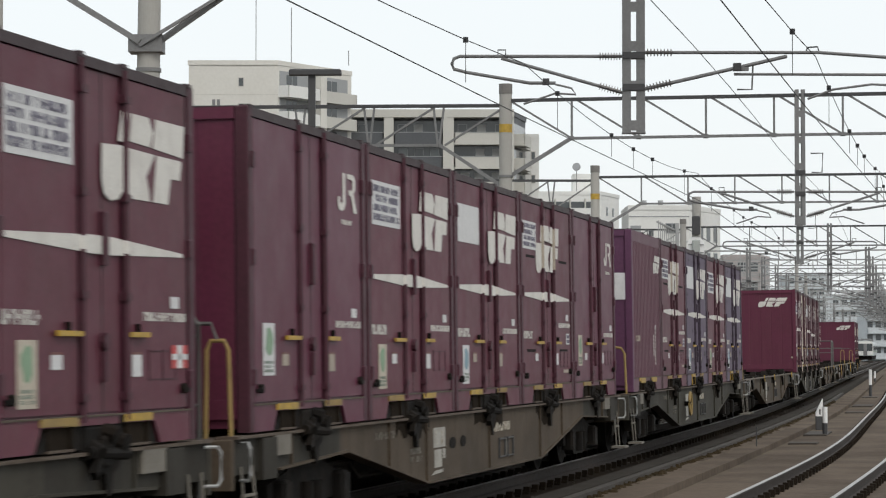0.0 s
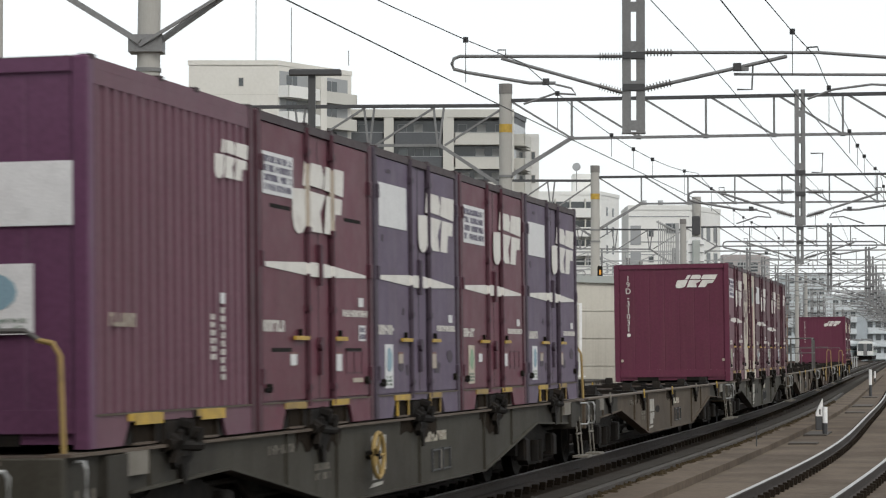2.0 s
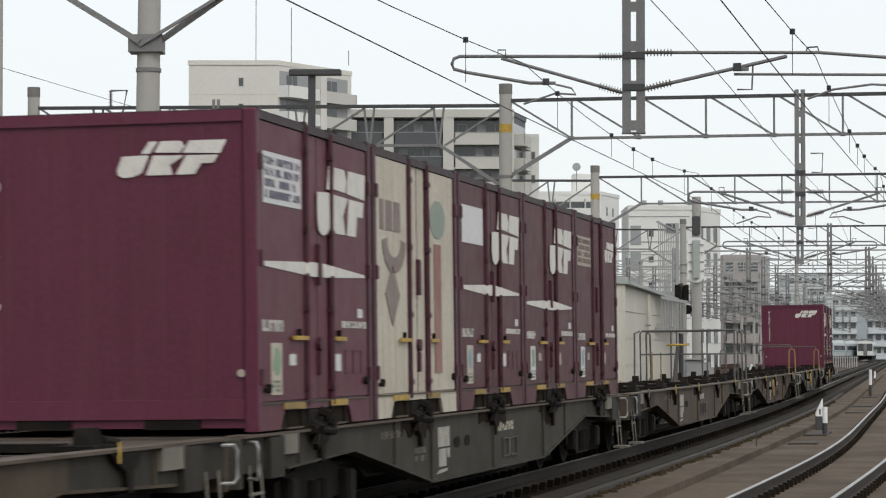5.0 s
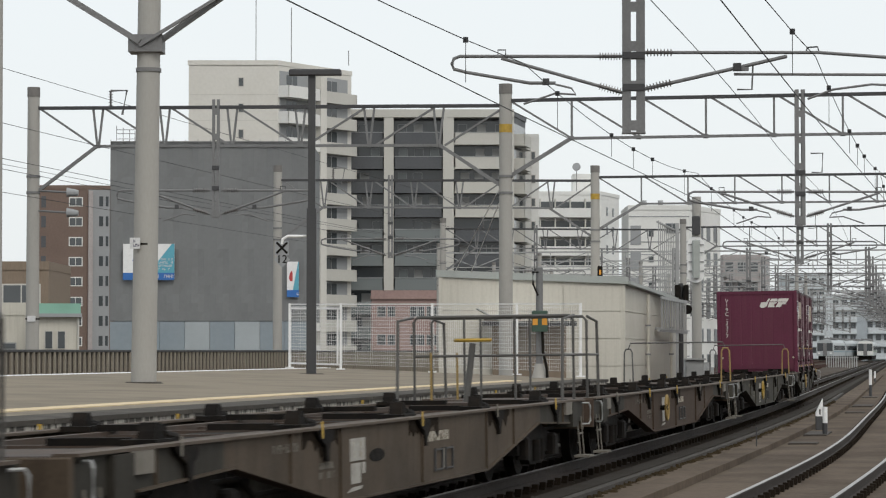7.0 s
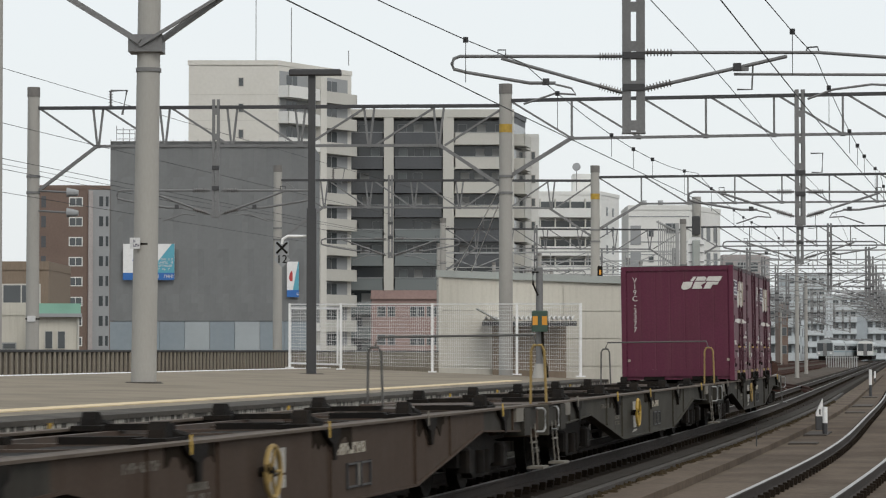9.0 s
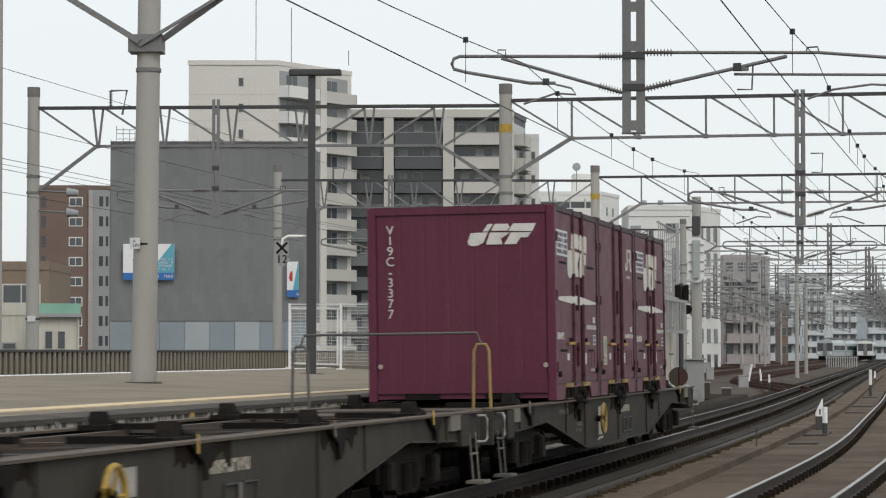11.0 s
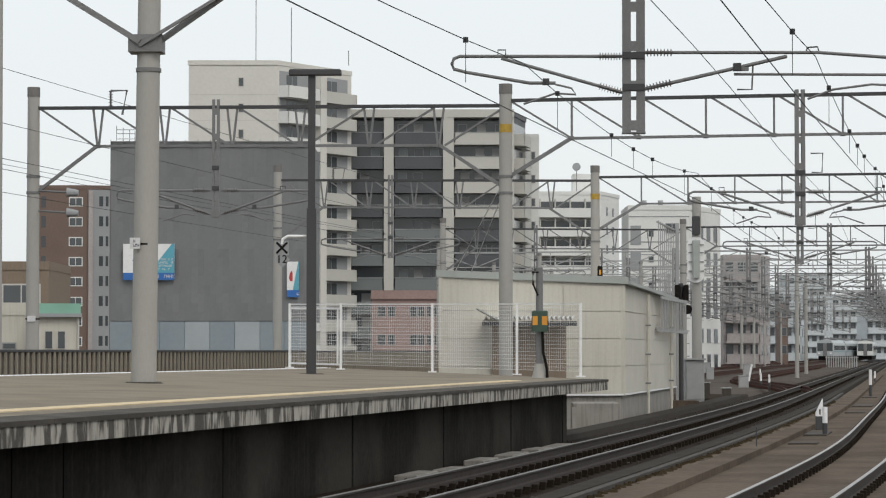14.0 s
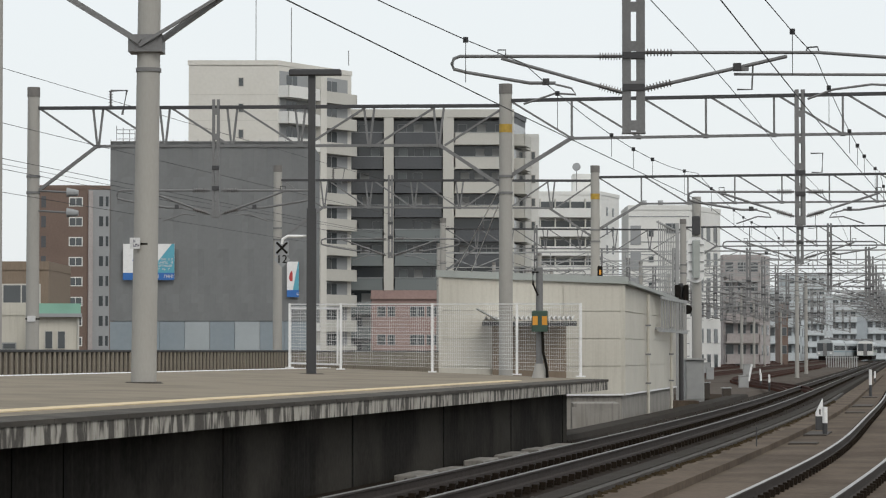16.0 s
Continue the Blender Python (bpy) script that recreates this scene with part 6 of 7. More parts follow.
        part("box_label_text", bars(S, U(.868), 0.72, U(.92), 0.84, 2, seed + 2, dx + 0.004, 1.0), LABEL_INK, ob, "dark unreadable marks")
    elif kind == "plain":
        part("emblem", shape(S, TWIN, U(.742), 1.84, U(.17), 0.335, dx), DECAL, ob, "white twin-letter emblem")
        part("marking", bars(S, U(.775), 1.715, U(.88), 1.775, 1, seed + 6, dx, 1.0), DECAL, ob, "white unreadable lettering")
    elif kind == "small":
        part("notice_board", rect(S, U(.056), 1.78, U(.358), 2.18, dx), LABEL_TAN, ob, "faded tan notice panel")
        part("notice_text", bars(S, U(.068), 1.81, U(.345), 2.16, 4, seed, dx + 0.004, 0.85), FADED_INK, ob, "rows of dark unreadable writing")
        part("emblem", shape(S, EMBLEM, U(.71), 1.89, U(.225), 0.3, dx, 0.02), DECAL, ob, "white slanted emblem")
    if kind in ("sign", "blank", "bare", "vent"):
        part("wedge", shape(S, (((0, .38), (.45, 0.0), (.55, 0.0), (1, .3), (1, .5), (.55, 1), (.45, 1), (0, .68)),), U(.05), 1.14 if kind == "bare" else 1.24, U(.882), 0.12, dx + 0.0005), DECAL, ob,
             "long white wedge stripe")
    if kind in ("sign", "blank", "bare", "vent", "small"):
        part("marking", bars(S, U(.043), 0.755, U(.205), 0.885, 1, seed + 5, dx, 1.0), DECAL, ob, "white unreadable lettering")
    elif kind == "beige":
        part("emblem", shape(S, (((0, 0), (.2, 0), (.2, 1), (0, 1)), ((.3, 0), (.6, 0), (.6, 1), (.3, 1)), ((.7, 0), (1, 0), (1, 1), (.7, 1))),
                             U(.08), 1.75, U(.22), 0.28, dx), FADED_INK, ob, "dark faded emblem")
        ring = [(.5 + .5 * math.cos(a * math.pi / 8), .5 + .5 * math.sin(a * math.pi / 8)) for a in range(8, 17)]
        ring += [(.5 + .3 * math.cos(a * math.pi / 8), .55 + .3 * math.sin(a * math.pi / 8)) for a in range(16, 7, -1)]
        part("crescent", shape(S, (ring,), U(.1), 1.35, U(.26), 0.6, dx), FADED_INK, ob, "dark crescent mark")
        part("diamond", shape(S, (((.5, 0), (1, .5), (.5, 1), (0, .5)),), U(.13), 0.85, U(.16), 0.6, dx), FADED_INK, ob, "dark diamond mark")
        part("red_panel", rect(S, U(.7), 0.4, U(.79), 1.7, dx), RUST_FADED, ob, "faded rust-red upright panel")
        part("round_seal", shape(S, ([(.5 + .5 * math.cos(a * .628), .5 + .5 * math.sin(a * .628)) for a in range(10)],), U(.65), 1.75, U(.2), 0.4, dx),
             SEAL_GREY, ob, "faded grey-green round seal")
    elif kind == "ribbed":
        part("emblem", shape(S, EMBLEM, U(.722), 1.89, U(.228), 0.3, 0.0, 0.02), DECAL, ob, "white slanted emblem")
        part("code", bars(S, U(.755), 0.4, U(.785), 0.95, 9, seed, 0.0, 1.0), DECAL, ob, "upright white unreadable code")["kind"] = "stuff"
        part("code", bars(S, U(.69), 0.55, U(.722), 0.9, 6, seed + 1, 0.0, 1.0), DECAL, ob, "upright white unreadable code")["kind"] = "stuff"
        part("small_label", rect(S, U(.755), 0.97, U(.785), 1.05, 0.0), LABEL_WHITE, ob, "small white label")
        part("code", bars(S, U(.1), 0.76, U(.255), 0.89, 1, seed + 2, 0.0, 1.0), LABEL_TAN, ob, "yellowed unreadable lettering")
        for u in (.226, .614):
            part("pocket_plate", rect(S, U(u), 0.13, U(u + .155), 0.205, 0.013), YELLOW, ob, "worn yellow plate over the pocket")
    if kind not in ("ribbed", "beige"):
        up = 0.1 if kind == "vent" else 0.0
        part("number", bars(S, U(.71), 0.81 + up, U(.945), 0.895 + up, 1, seed + 9, dx, 1.0), DECAL, ob, "white unreadable number")["kind"] = "stuff"
        part("small_label", rect(S, U(.86), 0.915 + up, U(.908), 0.995 + up, dx), LABEL_WHITE, ob, "small white label")
        for ua, ub, z0, z1 in ((.253, .304, 0.505, 0.595), (.647, .697, 0.45, 0.595)):
            part("small_label", rect(S, U(ua), z0, U(ub), z1, dx), LABEL_TAN if seed % 2 else LABEL_WHITE, ob, "small pale label")
            part("label_head", rect(S, U(ua), z1, U(ub), z1 + 0.018, dx), DARK_RED, ob, "red strip of the label")
        if kind in ("sign", "blank", "bare", "small", "plain"):
            zb = 0.43 if kind == "plain" else 0.275
            green = kind in ("sign", "plain", "bare")
            part("side_notice", rect(S, U(.105), zb, U(.192), zb + 0.41, dx), LABEL_WHITE if seed % 2 else BEIGE, ob, "tall pale notice")
            blob = [(.5 + (.36 + .1 * math.sin(a * 1.9 + seed)) * math.cos(a * .524), .5 + .46 * math.sin(a * .524)) for a in range(12)]
            part("side_notice_picture", shape(S, (blob,), U(.112), zb + 0.14, U(.073), 0.25, dx + 0.004), LABEL_GREEN if green else LABEL_BLUE, ob, "coloured picture on the notice")
            part("side_notice_text", bars(S, U(.115), zb + 0.02, U(.182), zb + 0.12, 3, seed, dx + 0.004, 0.6), SEAL_GREY, ob, "faded unreadable lines")
        if side_paint is PURPLE:
            rp = random.Random(seed)
            for u, z, w, h in ((.24, .42, .08, .1), (.33, .36, .05, .14), (.66, .38, .1, .16), (.83, .5, .09, .16), (.13, 2.28, .07, .05), (.08, 1.62, .03, .1), (.3, .95, .03, .09)):
                blob = [(.5 + rp.uniform(.32, .52) * math.cos(a * .5236), .5 + rp.uniform(.3, .52) * math.sin(a * .5236)) for a in range(12)]
                part("worn_patch", shape(S, (blob,), U(u), z, U(w), h, dx - 0.0025), ROD_PURPLE, ob, "dark patch where the paint has worn")
        if kind == "vent":
            part("small_label", rect(S, U(.8), 0.345, U(.9), 0.385, dx), LABEL_TAN, ob, "small yellowed label")
        if seed == 4:
            part("red_label", rect(S, U(.865), 0.5, U(.955), 0.66, dx), RED_PAINT, ob, "red and white warning label")
            part("red_label_cross", rect(S, U(.895), 0.5, U(.925), 0.66, dx + 0.003).add(rect(S, U(.865), 0.56, U(.955), 0.6, dx + 0.003).v, rect(S, 0, 0, 1, 1).f), LABEL_WHITE, ob, "white bands of the label")
    # markings on the end
    if end_mark:
        part("end_emblem", shape(END, EMBLEM, CW * .53, 1.98, CW * .33, 0.28, -0.012, 0.13), DECAL, ob, "white slanted emblem")
        for u in (0.065, 0.945):
            ring = [(.5 + .5 * math.cos(a * .52), .5 + .5 * math.sin(a * .52)) for a in range(12)]
            part("round_mark", shape(END, (ring,), CW * u - 0.032, 0.42, 0.064, 0.064, 0.003), LABEL_TAN, ob, "small round white mark")
    elif kind == "ribbed":
        part("end_board", rect(END, CW * .34, 1.42, CW * .965, 1.83, -0.012), LABEL_WHITE, ob, "blank white board")
        part("end_notice", rect(END, CW * .58, 0.73, CW * .85, 1.18, 0.004), LABEL_WHITE, ob, "white notice with a blue disc")
        disc = [(.5 + .5 * math.cos(a * .4488), .5 + .5 * math.sin(a * .4488)) for a in range(14)]
        part("end_notice_disc", shape(END, (disc,), CW * .635, 0.87, CW * .17, 0.26, 0.008), LABEL_BLUE, ob, "pale blue disc")
        part("end_notice_text", bars(END, CW * .6, 0.75, CW * .83, 0.84, 2, seed, 0.008, 0.7), SEAL_GREY, ob, "faded unreadable lines")
    if number:
        number_column(ob, number)
        if len(number) > 8 and number[0] != "V":
            dot = [(.5 + .5 * math.cos(a * .52), .5 + .5 * math.sin(a * .52)) for a in range(12)]
            part("end_dot", shape(END, (dot,), CW * .125 - 0.04, 2.2 - 0.135 * 9 - 0.03, 0.08, 0.08, -0.012), DECAL, ob, "round white dot below the number")
    return ob


def wheel_set(parent, y, x):
    """One wheel: tyre, plate and hub."""
    g = Geo()
    seg = 20
    ring = []
    for r, w in ((0.10, 0.09), (0.30, 0.02), (0.36, 0.065), (0.405, 0.065), (0.405, -0.065), (0.10, -0.065)):
        ring.append([(x + w, y + r * math.cos(2 * math.pi * k / seg), 0.42 + r * math.sin(2 * math.pi * k / seg)) for k in range(seg)])
    v = [p for q in ring for p in q]
    f = [(i * seg + k, i * seg + (k + 1) % seg, (i + 1) * seg + (k + 1) % seg, (i + 1) * seg + k) for i in range(len(ring) - 1) for k in range(seg)]
    f += [tuple(range(seg)), tuple(range(len(v) - seg, len(v)))]
    g.add(v, f)
    return part("wheel", g, GRIME_AND_SHADE, parent, "", True)


def wagon(paint, label, wheel, end_style, loaded):
    ob = thing("flat_wagon", label, "wagon", "wagons of the train")
    TOP = 0.93
    prof = [(-9.8, TOP), (9.8, TOP), (9.8, 0.66), (8.6, 0.66), (6.4, 0.72), (3.2, 0.29), (-3.2, 0.29), (-6.4, 0.72), (-8.6, 0.66), (-9.8, 0.66)]
    for sx in (-1, 1):
        a = sorted((sx * 1.19, sx * 1.165))
        part("side_girder", Geo().prism([(-6.6, TOP), (6.6, TOP)] + [(6.6, 0.72)] + prof[4:8] + [(-6.6, 0.72)], a[0], a[1]), paint, ob)
        for q in ([(6.6, TOP), (9.8, TOP), (9.8, 0.66), (8.6, 0.66), (6.6, 0.72)], [(-9.8, TOP), (-6.6, TOP), (-6.6, 0.72), (-8.6, 0.66), (-9.8, 0.66)]):
            part("girder_end", Geo().prism(q, a[0], a[1]), WAGON_DARK, ob, "greasy dark end of the side girder")
        b = sorted((sx * 1.235, sx * 1.06))
        fl = Geo().box(b[0], -9.8, TOP, b[1], 9.8, TOP + 0.022)
        part("top_flange", fl, FLANGE, ob, "dusty worn top flange")
        low = Geo()
        for p, q in zip(prof[3:9], prof[4:9]):
            low.bar((sx * 1.15, p[0], p[1]), (sx * 1.15, q[0], q[1]), 0.15, 0.02)
        part("bottom_flange", low, paint, ob)
        for y in (-8.2, -4.8, -3.2, 0.0, 3.2, 4.8, 8.2):
            zb = 0.3 if abs(y) <= 3.2 else (0.5 if abs(y) < 6 else 0.68)
            part("stiffener", Geo().box(min(sx * 1.19, sx * 1.215), y - 0.012, zb, max(sx * 1.19, sx * 1.215), y + 0.012, TOP), paint, ob)
    part("centre_sill", Geo().box(-0.25, -9.9, 0.5, 0.25, 9.9, 0.88), GRIME_AND_SHADE, ob, "dark centre sill")
    for i in range(15):
        y = -9.1 + i * 1.3
        part("cross_beam", Geo().box(-1.16, y - 0.06, 0.74, 1.16, y + 0.06, 0.9), DECK, ob, "rusty cross beam")
    for x in (-0.72, 0.72):
        part("inner_runner", Geo().box(x - 0.05, -8.3, 0.84, x + 0.05, 8.3, 0.925), DECK, ob, "rusty inner runner")
    for y in (-1, 1):
        a = sorted((y * 8.35, y * 9.78))
        part("end_deck", Geo().box(-1.16, a[0], 0.9, 1.16, a[1], 0.935), DECK, ob, "worn steel end deck")
        part("headstock", Geo().chamfer(-1.2, min(y * 9.78, y * 9.86), 0.55, 1.2, max(y * 9.78, y * 9.86), 0.93, 0.01), paint, ob)
        part("coupler", Geo().box(-0.12, min(y * 9.8, y * 10.2), 0.6, 0.12, max(y * 9.8, y * 10.2), 0.85)
             .box(-0.2, min(y * 10.0, y * 10.19), 0.58, 0.2, max(y * 10.0, y * 10.19), 0.9), GRIME_AND_SHADE, ob, "dark knuckle coupler")
        for x in (-0.45, 0.5):
            part("brake_hose", Geo().tube([(x, y * 9.85, 0.7), (x, y * 9.98, 0.45), (x * 0.9, y * 10.1, 0.35), (x * 0.9, y * 10.2, 0.45)], 0.022, 6), GRIME_AND_SHADE, ob)
        # foot step and grab iron at the corner
        for sx in (-1, 1):
            st = Geo()
            for dy in (0.0, 0.3):
                st.bar((sx * 1.2, y * (9.62 - dy), 0.72), (sx * 1.24, y * (9.62 - dy), 0.2), 0.028, 0.012)
            st.bar((sx * 1.215, y * 9.3, 0.5), (sx * 1.215, y * 9.64, 0.5), 0.025, 0.02)
            st.bar((sx * 1.26, y * 9.28, 0.2), (sx * 1.26, y * 9.66, 0.2), 0.2, 0.03)
            part("foot_step", st, RAIL_PAINT if paint is WAGON_DARK else PAD_GREY, ob, "dusty grey steel foot step")
            part("grab_iron", Geo().tube([(sx * 1.21, y * 9.66, 0.9), (sx * 1.29, y * 9.72, 0.9), (sx * 1.31, y * 9.74, 0.86), (sx * 1.31, y * 9.74, 0.66), (sx * 1.29, y * 9.72, 0.62), (sx * 1.21, y * 9.66, 0.62)], 0.013, 6),
                 GALV_PALE, ob, "pale grey grab iron")
            part("end_block", Geo().box(min(sx * 0.9, sx * 1.24), min(y * 8.75, y * 9.15), 0.6, max(sx * 0.9, sx * 1.24), max(y * 8.75, y * 9.15), 0.92), WAGON_DARK, ob)
    # container locks along both edges
    for k in range(5):
        y = (k - 2) * PITCH
        for sx in (-1, 1):
            if k not in loaded:
                lock = Geo().prism([(y - 0.12, 0.95), (y + 0.12, 0.95), (y + 0.08, 1.05), (y + 0.03, 1.09), (y - 0.05, 1.09), (y - 0.09, 1.03)], sx * 0.95 - 0.06, sx * 0.95 + 0.07)
                lock.box(sx * 0.93 - 0.13, y - 0.24, 0.93, sx * 0.93 + 0.15, y + 0.24, 0.975).box(sx * 0.5 - 0.3, y - 0.07, 0.93, sx * 0.5 + 0.3, y + 0.07, 0.985)
                lock.tube([(sx * 0.98, y + 0.2, 1.0), (sx * 0.98, y + 0.5, 0.97)], 0.035, 8)
                part("container_lock", lock, GRIME_AND_SHADE, ob, "dark greasy container lock")
            else:
                part("lock_gear", Geo().chamfer(min(sx * 1.2, sx * 1.26), y - 0.12, 0.86, max(sx * 1.2, sx * 1.26), y + 0.1, 1.05, 0.02).tube([(sx * 1.24, y - 0.34, 0.95), (sx * 1.25, y + 0.34, 0.92)], 0.04, 8)
                     .tube([(sx * 1.2, y + 0.24, 1.0), (sx * 1.29, y + 0.24, 0.98)], 0.07, 10).tube([(sx * 1.2, y - 0.22, 0.98), (sx * 1.28, y - 0.24, 0.93)], 0.06, 10)
                     .chamfer(min(sx * 1.1, sx * 1.22), y - 0.36, 0.9, max(sx * 1.1, sx * 1.22), y + 0.36, 1.13, 0.03).bar((sx * 1.24, y - 0.1, 1.0), (sx * 1.26, y - 0.3, 0.8), 0.05, 0.07)
                     .tube([(sx * 1.2, y + 0.02, 1.08), (sx * 1.3, y + 0.02, 1.05)], 0.055, 8), GRIME_AND_SHADE, ob, "dark lock gear")
            part("lock_lever", Geo().bar((sx * 1.25, y - 0.2, 1.0), (sx * 1.258, y - 0.22, 0.86), 0.014, 0.035), YELLOW if (k + len(loaded)) % 3 else PAD_GREY, ob, "worn lock lever")
            link = Geo().prism([(y - 0.3, 0.925), (y + 0.26, 0.925), (y + 0.22, 0.84), (y + 0.12, 0.8), (y + 0.1, 0.66), (y + 0.02, 0.66), (y - 0.02, 0.8), (y - 0.2, 0.86)],
                               min(sx * 1.192, sx * 1.235), max(sx * 1.192, sx * 1.235))
            part("lock_linkage", link, GRIME_AND_SHADE, ob, "dark greasy lock linkage")
            if sx > 0 and abs(k - 2) < 2:
                rnd = random.Random(k * 7 + len(loaded))
                a0, a1 = y - rnd.uniform(0.5, 0.9), y + rnd.uniform(0.45, 0.9)
                low = [(a0 + (a1 - a0) * j / 14, 0.93 - rnd.uniform(0.06, 0.2) - 0.08 * math.exp(-((j - 7) / 3.2) ** 2) * rnd.uniform(0.5, 1.2)) for j in range(15)]
                part("grease_stain", Geo().prism([(a1, 0.928), (a0, 0.928)] + low, 1.188, 1.197), OILY_BED_AND_SHADE, ob, "black grease run down the girder")
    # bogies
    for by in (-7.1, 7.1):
        bogie = part("bogie", Geo().box(-0.95, by - 0.2, 0.4, 0.95, by + 0.2, 0.66), GRIME_AND_SHADE, ob, "dark dusty bogie")
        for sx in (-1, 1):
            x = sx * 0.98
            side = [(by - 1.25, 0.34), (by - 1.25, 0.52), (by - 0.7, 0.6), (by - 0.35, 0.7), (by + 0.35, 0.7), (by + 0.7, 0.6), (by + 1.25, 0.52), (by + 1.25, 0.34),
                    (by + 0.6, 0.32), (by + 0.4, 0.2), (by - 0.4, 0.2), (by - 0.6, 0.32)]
            part("side_frame", Geo().prism(side, x - 0.06, x + 0.06), GRIME_AND_SHADE, bogie)
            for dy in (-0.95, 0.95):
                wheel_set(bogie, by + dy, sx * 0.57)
                part("axle_box", Geo().chamfer(min(x, x + sx * 0.16), by + dy - 0.13, 0.28, max(x, x + sx * 0.16), by + dy + 0.13, 0.55, 0.03), GRIME_AND_SHADE, bogie)
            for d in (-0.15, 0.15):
                part("spring", Geo().tube([(x + sx * .07, by + d, 0.24), (x + sx * .07, by + d, 0.5)], 0.075, 10), GRIME_AND_SHADE, bogie, "", True)
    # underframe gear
    part("air_tank", Geo().box(-0.9, -1.9, 0.3, -0.4, -0.6, 0.7), GRIME_AND_SHADE, ob, "dark air tank")
    part("brake_cylinder", Geo().tube([(0.75, 0.2, 0.5), (0.75, 1.5, 0.5)], 0.18, 12), GRIME_AND_SHADE, ob, "dark brake cylinder")
    part("valve_box", Geo().box(0.5, -4.3, 0.55, 1.0, -3.7, 0.8), GRIME_AND_SHADE, ob, "dark valve box")
    part("pipe", Geo().tube([(1.0, -8.6, 0.6), (1.0, -5.6, 0.6), (1.0, -5.2, 0.45), (1.0, 5.2, 0.45), (1.0, 5.6, 0.6), (1.0, 8.6, 0.6)], 0.025, 6), GRIME_AND_SHADE, ob)
    # plates and lettering on the girder
    G = Matrix(((0, 0, 1, 1.19), (1, 0, 0, 0), (0, 1, 0, 0), (0, 0, 0, 1)))
    px = -1.93 if wheel else -2.85
    marks = Geo()
    for a, b, c, d in ((0, .62, .55, .82), (.03, .42, .38, .6), (.42, .5, .55, .6)):
        marks.add(rect(G, px + a, b, px + c, d, 0.003).v, rect(G, 0, 0, 1, 1).f)
    part("plate", marks, WORN_WHITE, ob, "worn whitish plate")
    part("plate_text", bars(G, px + .05, 0.64, px + .5, 0.8, 2, 3, 0.007, 0.35), BEIGE, ob)
    part("lettering", bars(G, 0.25, 0.67, 1.3, 0.81, 1, 11, 0.003, 0.9), BEIGE, ob, "faded unreadable lettering")["kind"] = "stuff"
    part("lettering", bars(G, -5.3, 0.76, -4.5, 0.86, 1, 12, 0.003, 0.8), PAD_GREY, ob, "faded unreadable lettering")["kind"] = "stuff"
    part("lettering", bars(G, -3.9, 0.5, -3.4, 0.66, 2, 14, 0.003, 0.8), PAD_GREY, ob, "faded unreadable lettering")["kind"] = "stuff"
    for y in (0.57, 1.06):
        fr = Geo()
        for p, q in (((y, .4), (y + .34, .4)), ((y, .6), (y + .34, .6)), ((y, .385), (y, .615)), ((y + .34, .385), (y + .34, .615))):
            fr.bar((1.197, *p), (1.197, *q), 0.014, 0.03, (1, 0, 0))
        part("card_frame", fr, STEEL_DARK, ob, "dark card frame")
    part("card", rect(G, 0.92, 0.4, 1.05, 0.6, 0.004), PAD_GREY, ob, "pale worn card between the frames")
    part("chalk_mark", shape(G, (((0, 0), (1, .3), (1.1, .9), (.3, .8)),), px - 0.1, 0.35, 0.5, 0.05, 0.003), WORN_WHITE, ob, "whitish scrape")
    for y in (-8.8, 8.3):
        part("end_pad", Geo().chamfer(1.19, y, 0.77, 1.232, y + 0.5, 0.94, 0.008), PAD_GREY, ob, "dusty pale end pad")
    if wheel:
        ring = [(1.30, -2.1 + 0.2 * math.cos(a * math.pi / 10), 0.655 + 0.2 * math.sin(a * math.pi / 10)) for a in range(21)]
        hw = Geo().tube(ring, 0.022, 8)
        for a in range(5):
            hw.tube([(1.29, -2.1, 0.655), (1.3, -2.1 + 0.19 * math.cos(a * 1.257), 0.655 + 0.19 * math.sin(a * 1.257))], 0.014, 6)
        part("hand_wheel", hw, YELLOW if wheel == 2 else DUSTY_YELLOW, ob, "dusty yellow brake hand wheel", True)
        part("wheel_shaft", Geo().tube([(1.15, -2.1, 0.655), (1.31, -2.1, 0.655)], 0.04, 8), GRIME_AND_SHADE, ob)
    else:
        holes = [(.5 + .5 * math.cos(a * .52), .5 + .5 * math.sin(a * .52)) for a in range(12)]
        # flat near-black ovals stand for the shade in the holes
        for hy, wd in ((-2.1, 0.34), (-1.55, 0.3)) if loaded else ((-2.15, 0.6),):
            part("girder_hole", shape(G, (holes,), hy, 0.585, wd, 0.12, 0.003), GRIME_AND_SHADE, ob, "dark oval hole")
    # hand rails at the ends
    for y, style in ((-1, end_style[0]), (1, end_style[1])):
        e = y * 9.7
        if style == "loop":
            for x, mat in ((-1.05, RAIL_PAINT), (1.05, DUSTY_YELLOW)):
                part("hand_rail_loop", Geo().tube([(x - 0.1, e, 0.93), (x - 0.085, e, 1.6), (x - 0.05, e, 1.67), (x + 0.05, e, 1.67), (x + 0.085, e, 1.6), (x + 0.1, e, 0.93)],
                                                  0.017, 8), mat, ob, "yellow hand rail loop" if mat is DUSTY_YELLOW else "grey hand rail loop", True)
            part("hand_rail", Geo().tube([(-1.05, e, 1.66), (-1.0, e, 1.8), (1.0, e, 1.8), (1.05, e, 1.66)], 0.015, 8), RAIL_PAINT, ob, "dark grey hand rail", True)
        elif style == "hook":
            part("hand_rail_hook", Geo().tube([(0.98, e, 1.66), (1.08, e, 1.64), (1.13, e, 1.56), (1.15, e, 0.93)], 0.018, 8), DUSTY_YELLOW, ob, "worn yellow hand rail post", True)
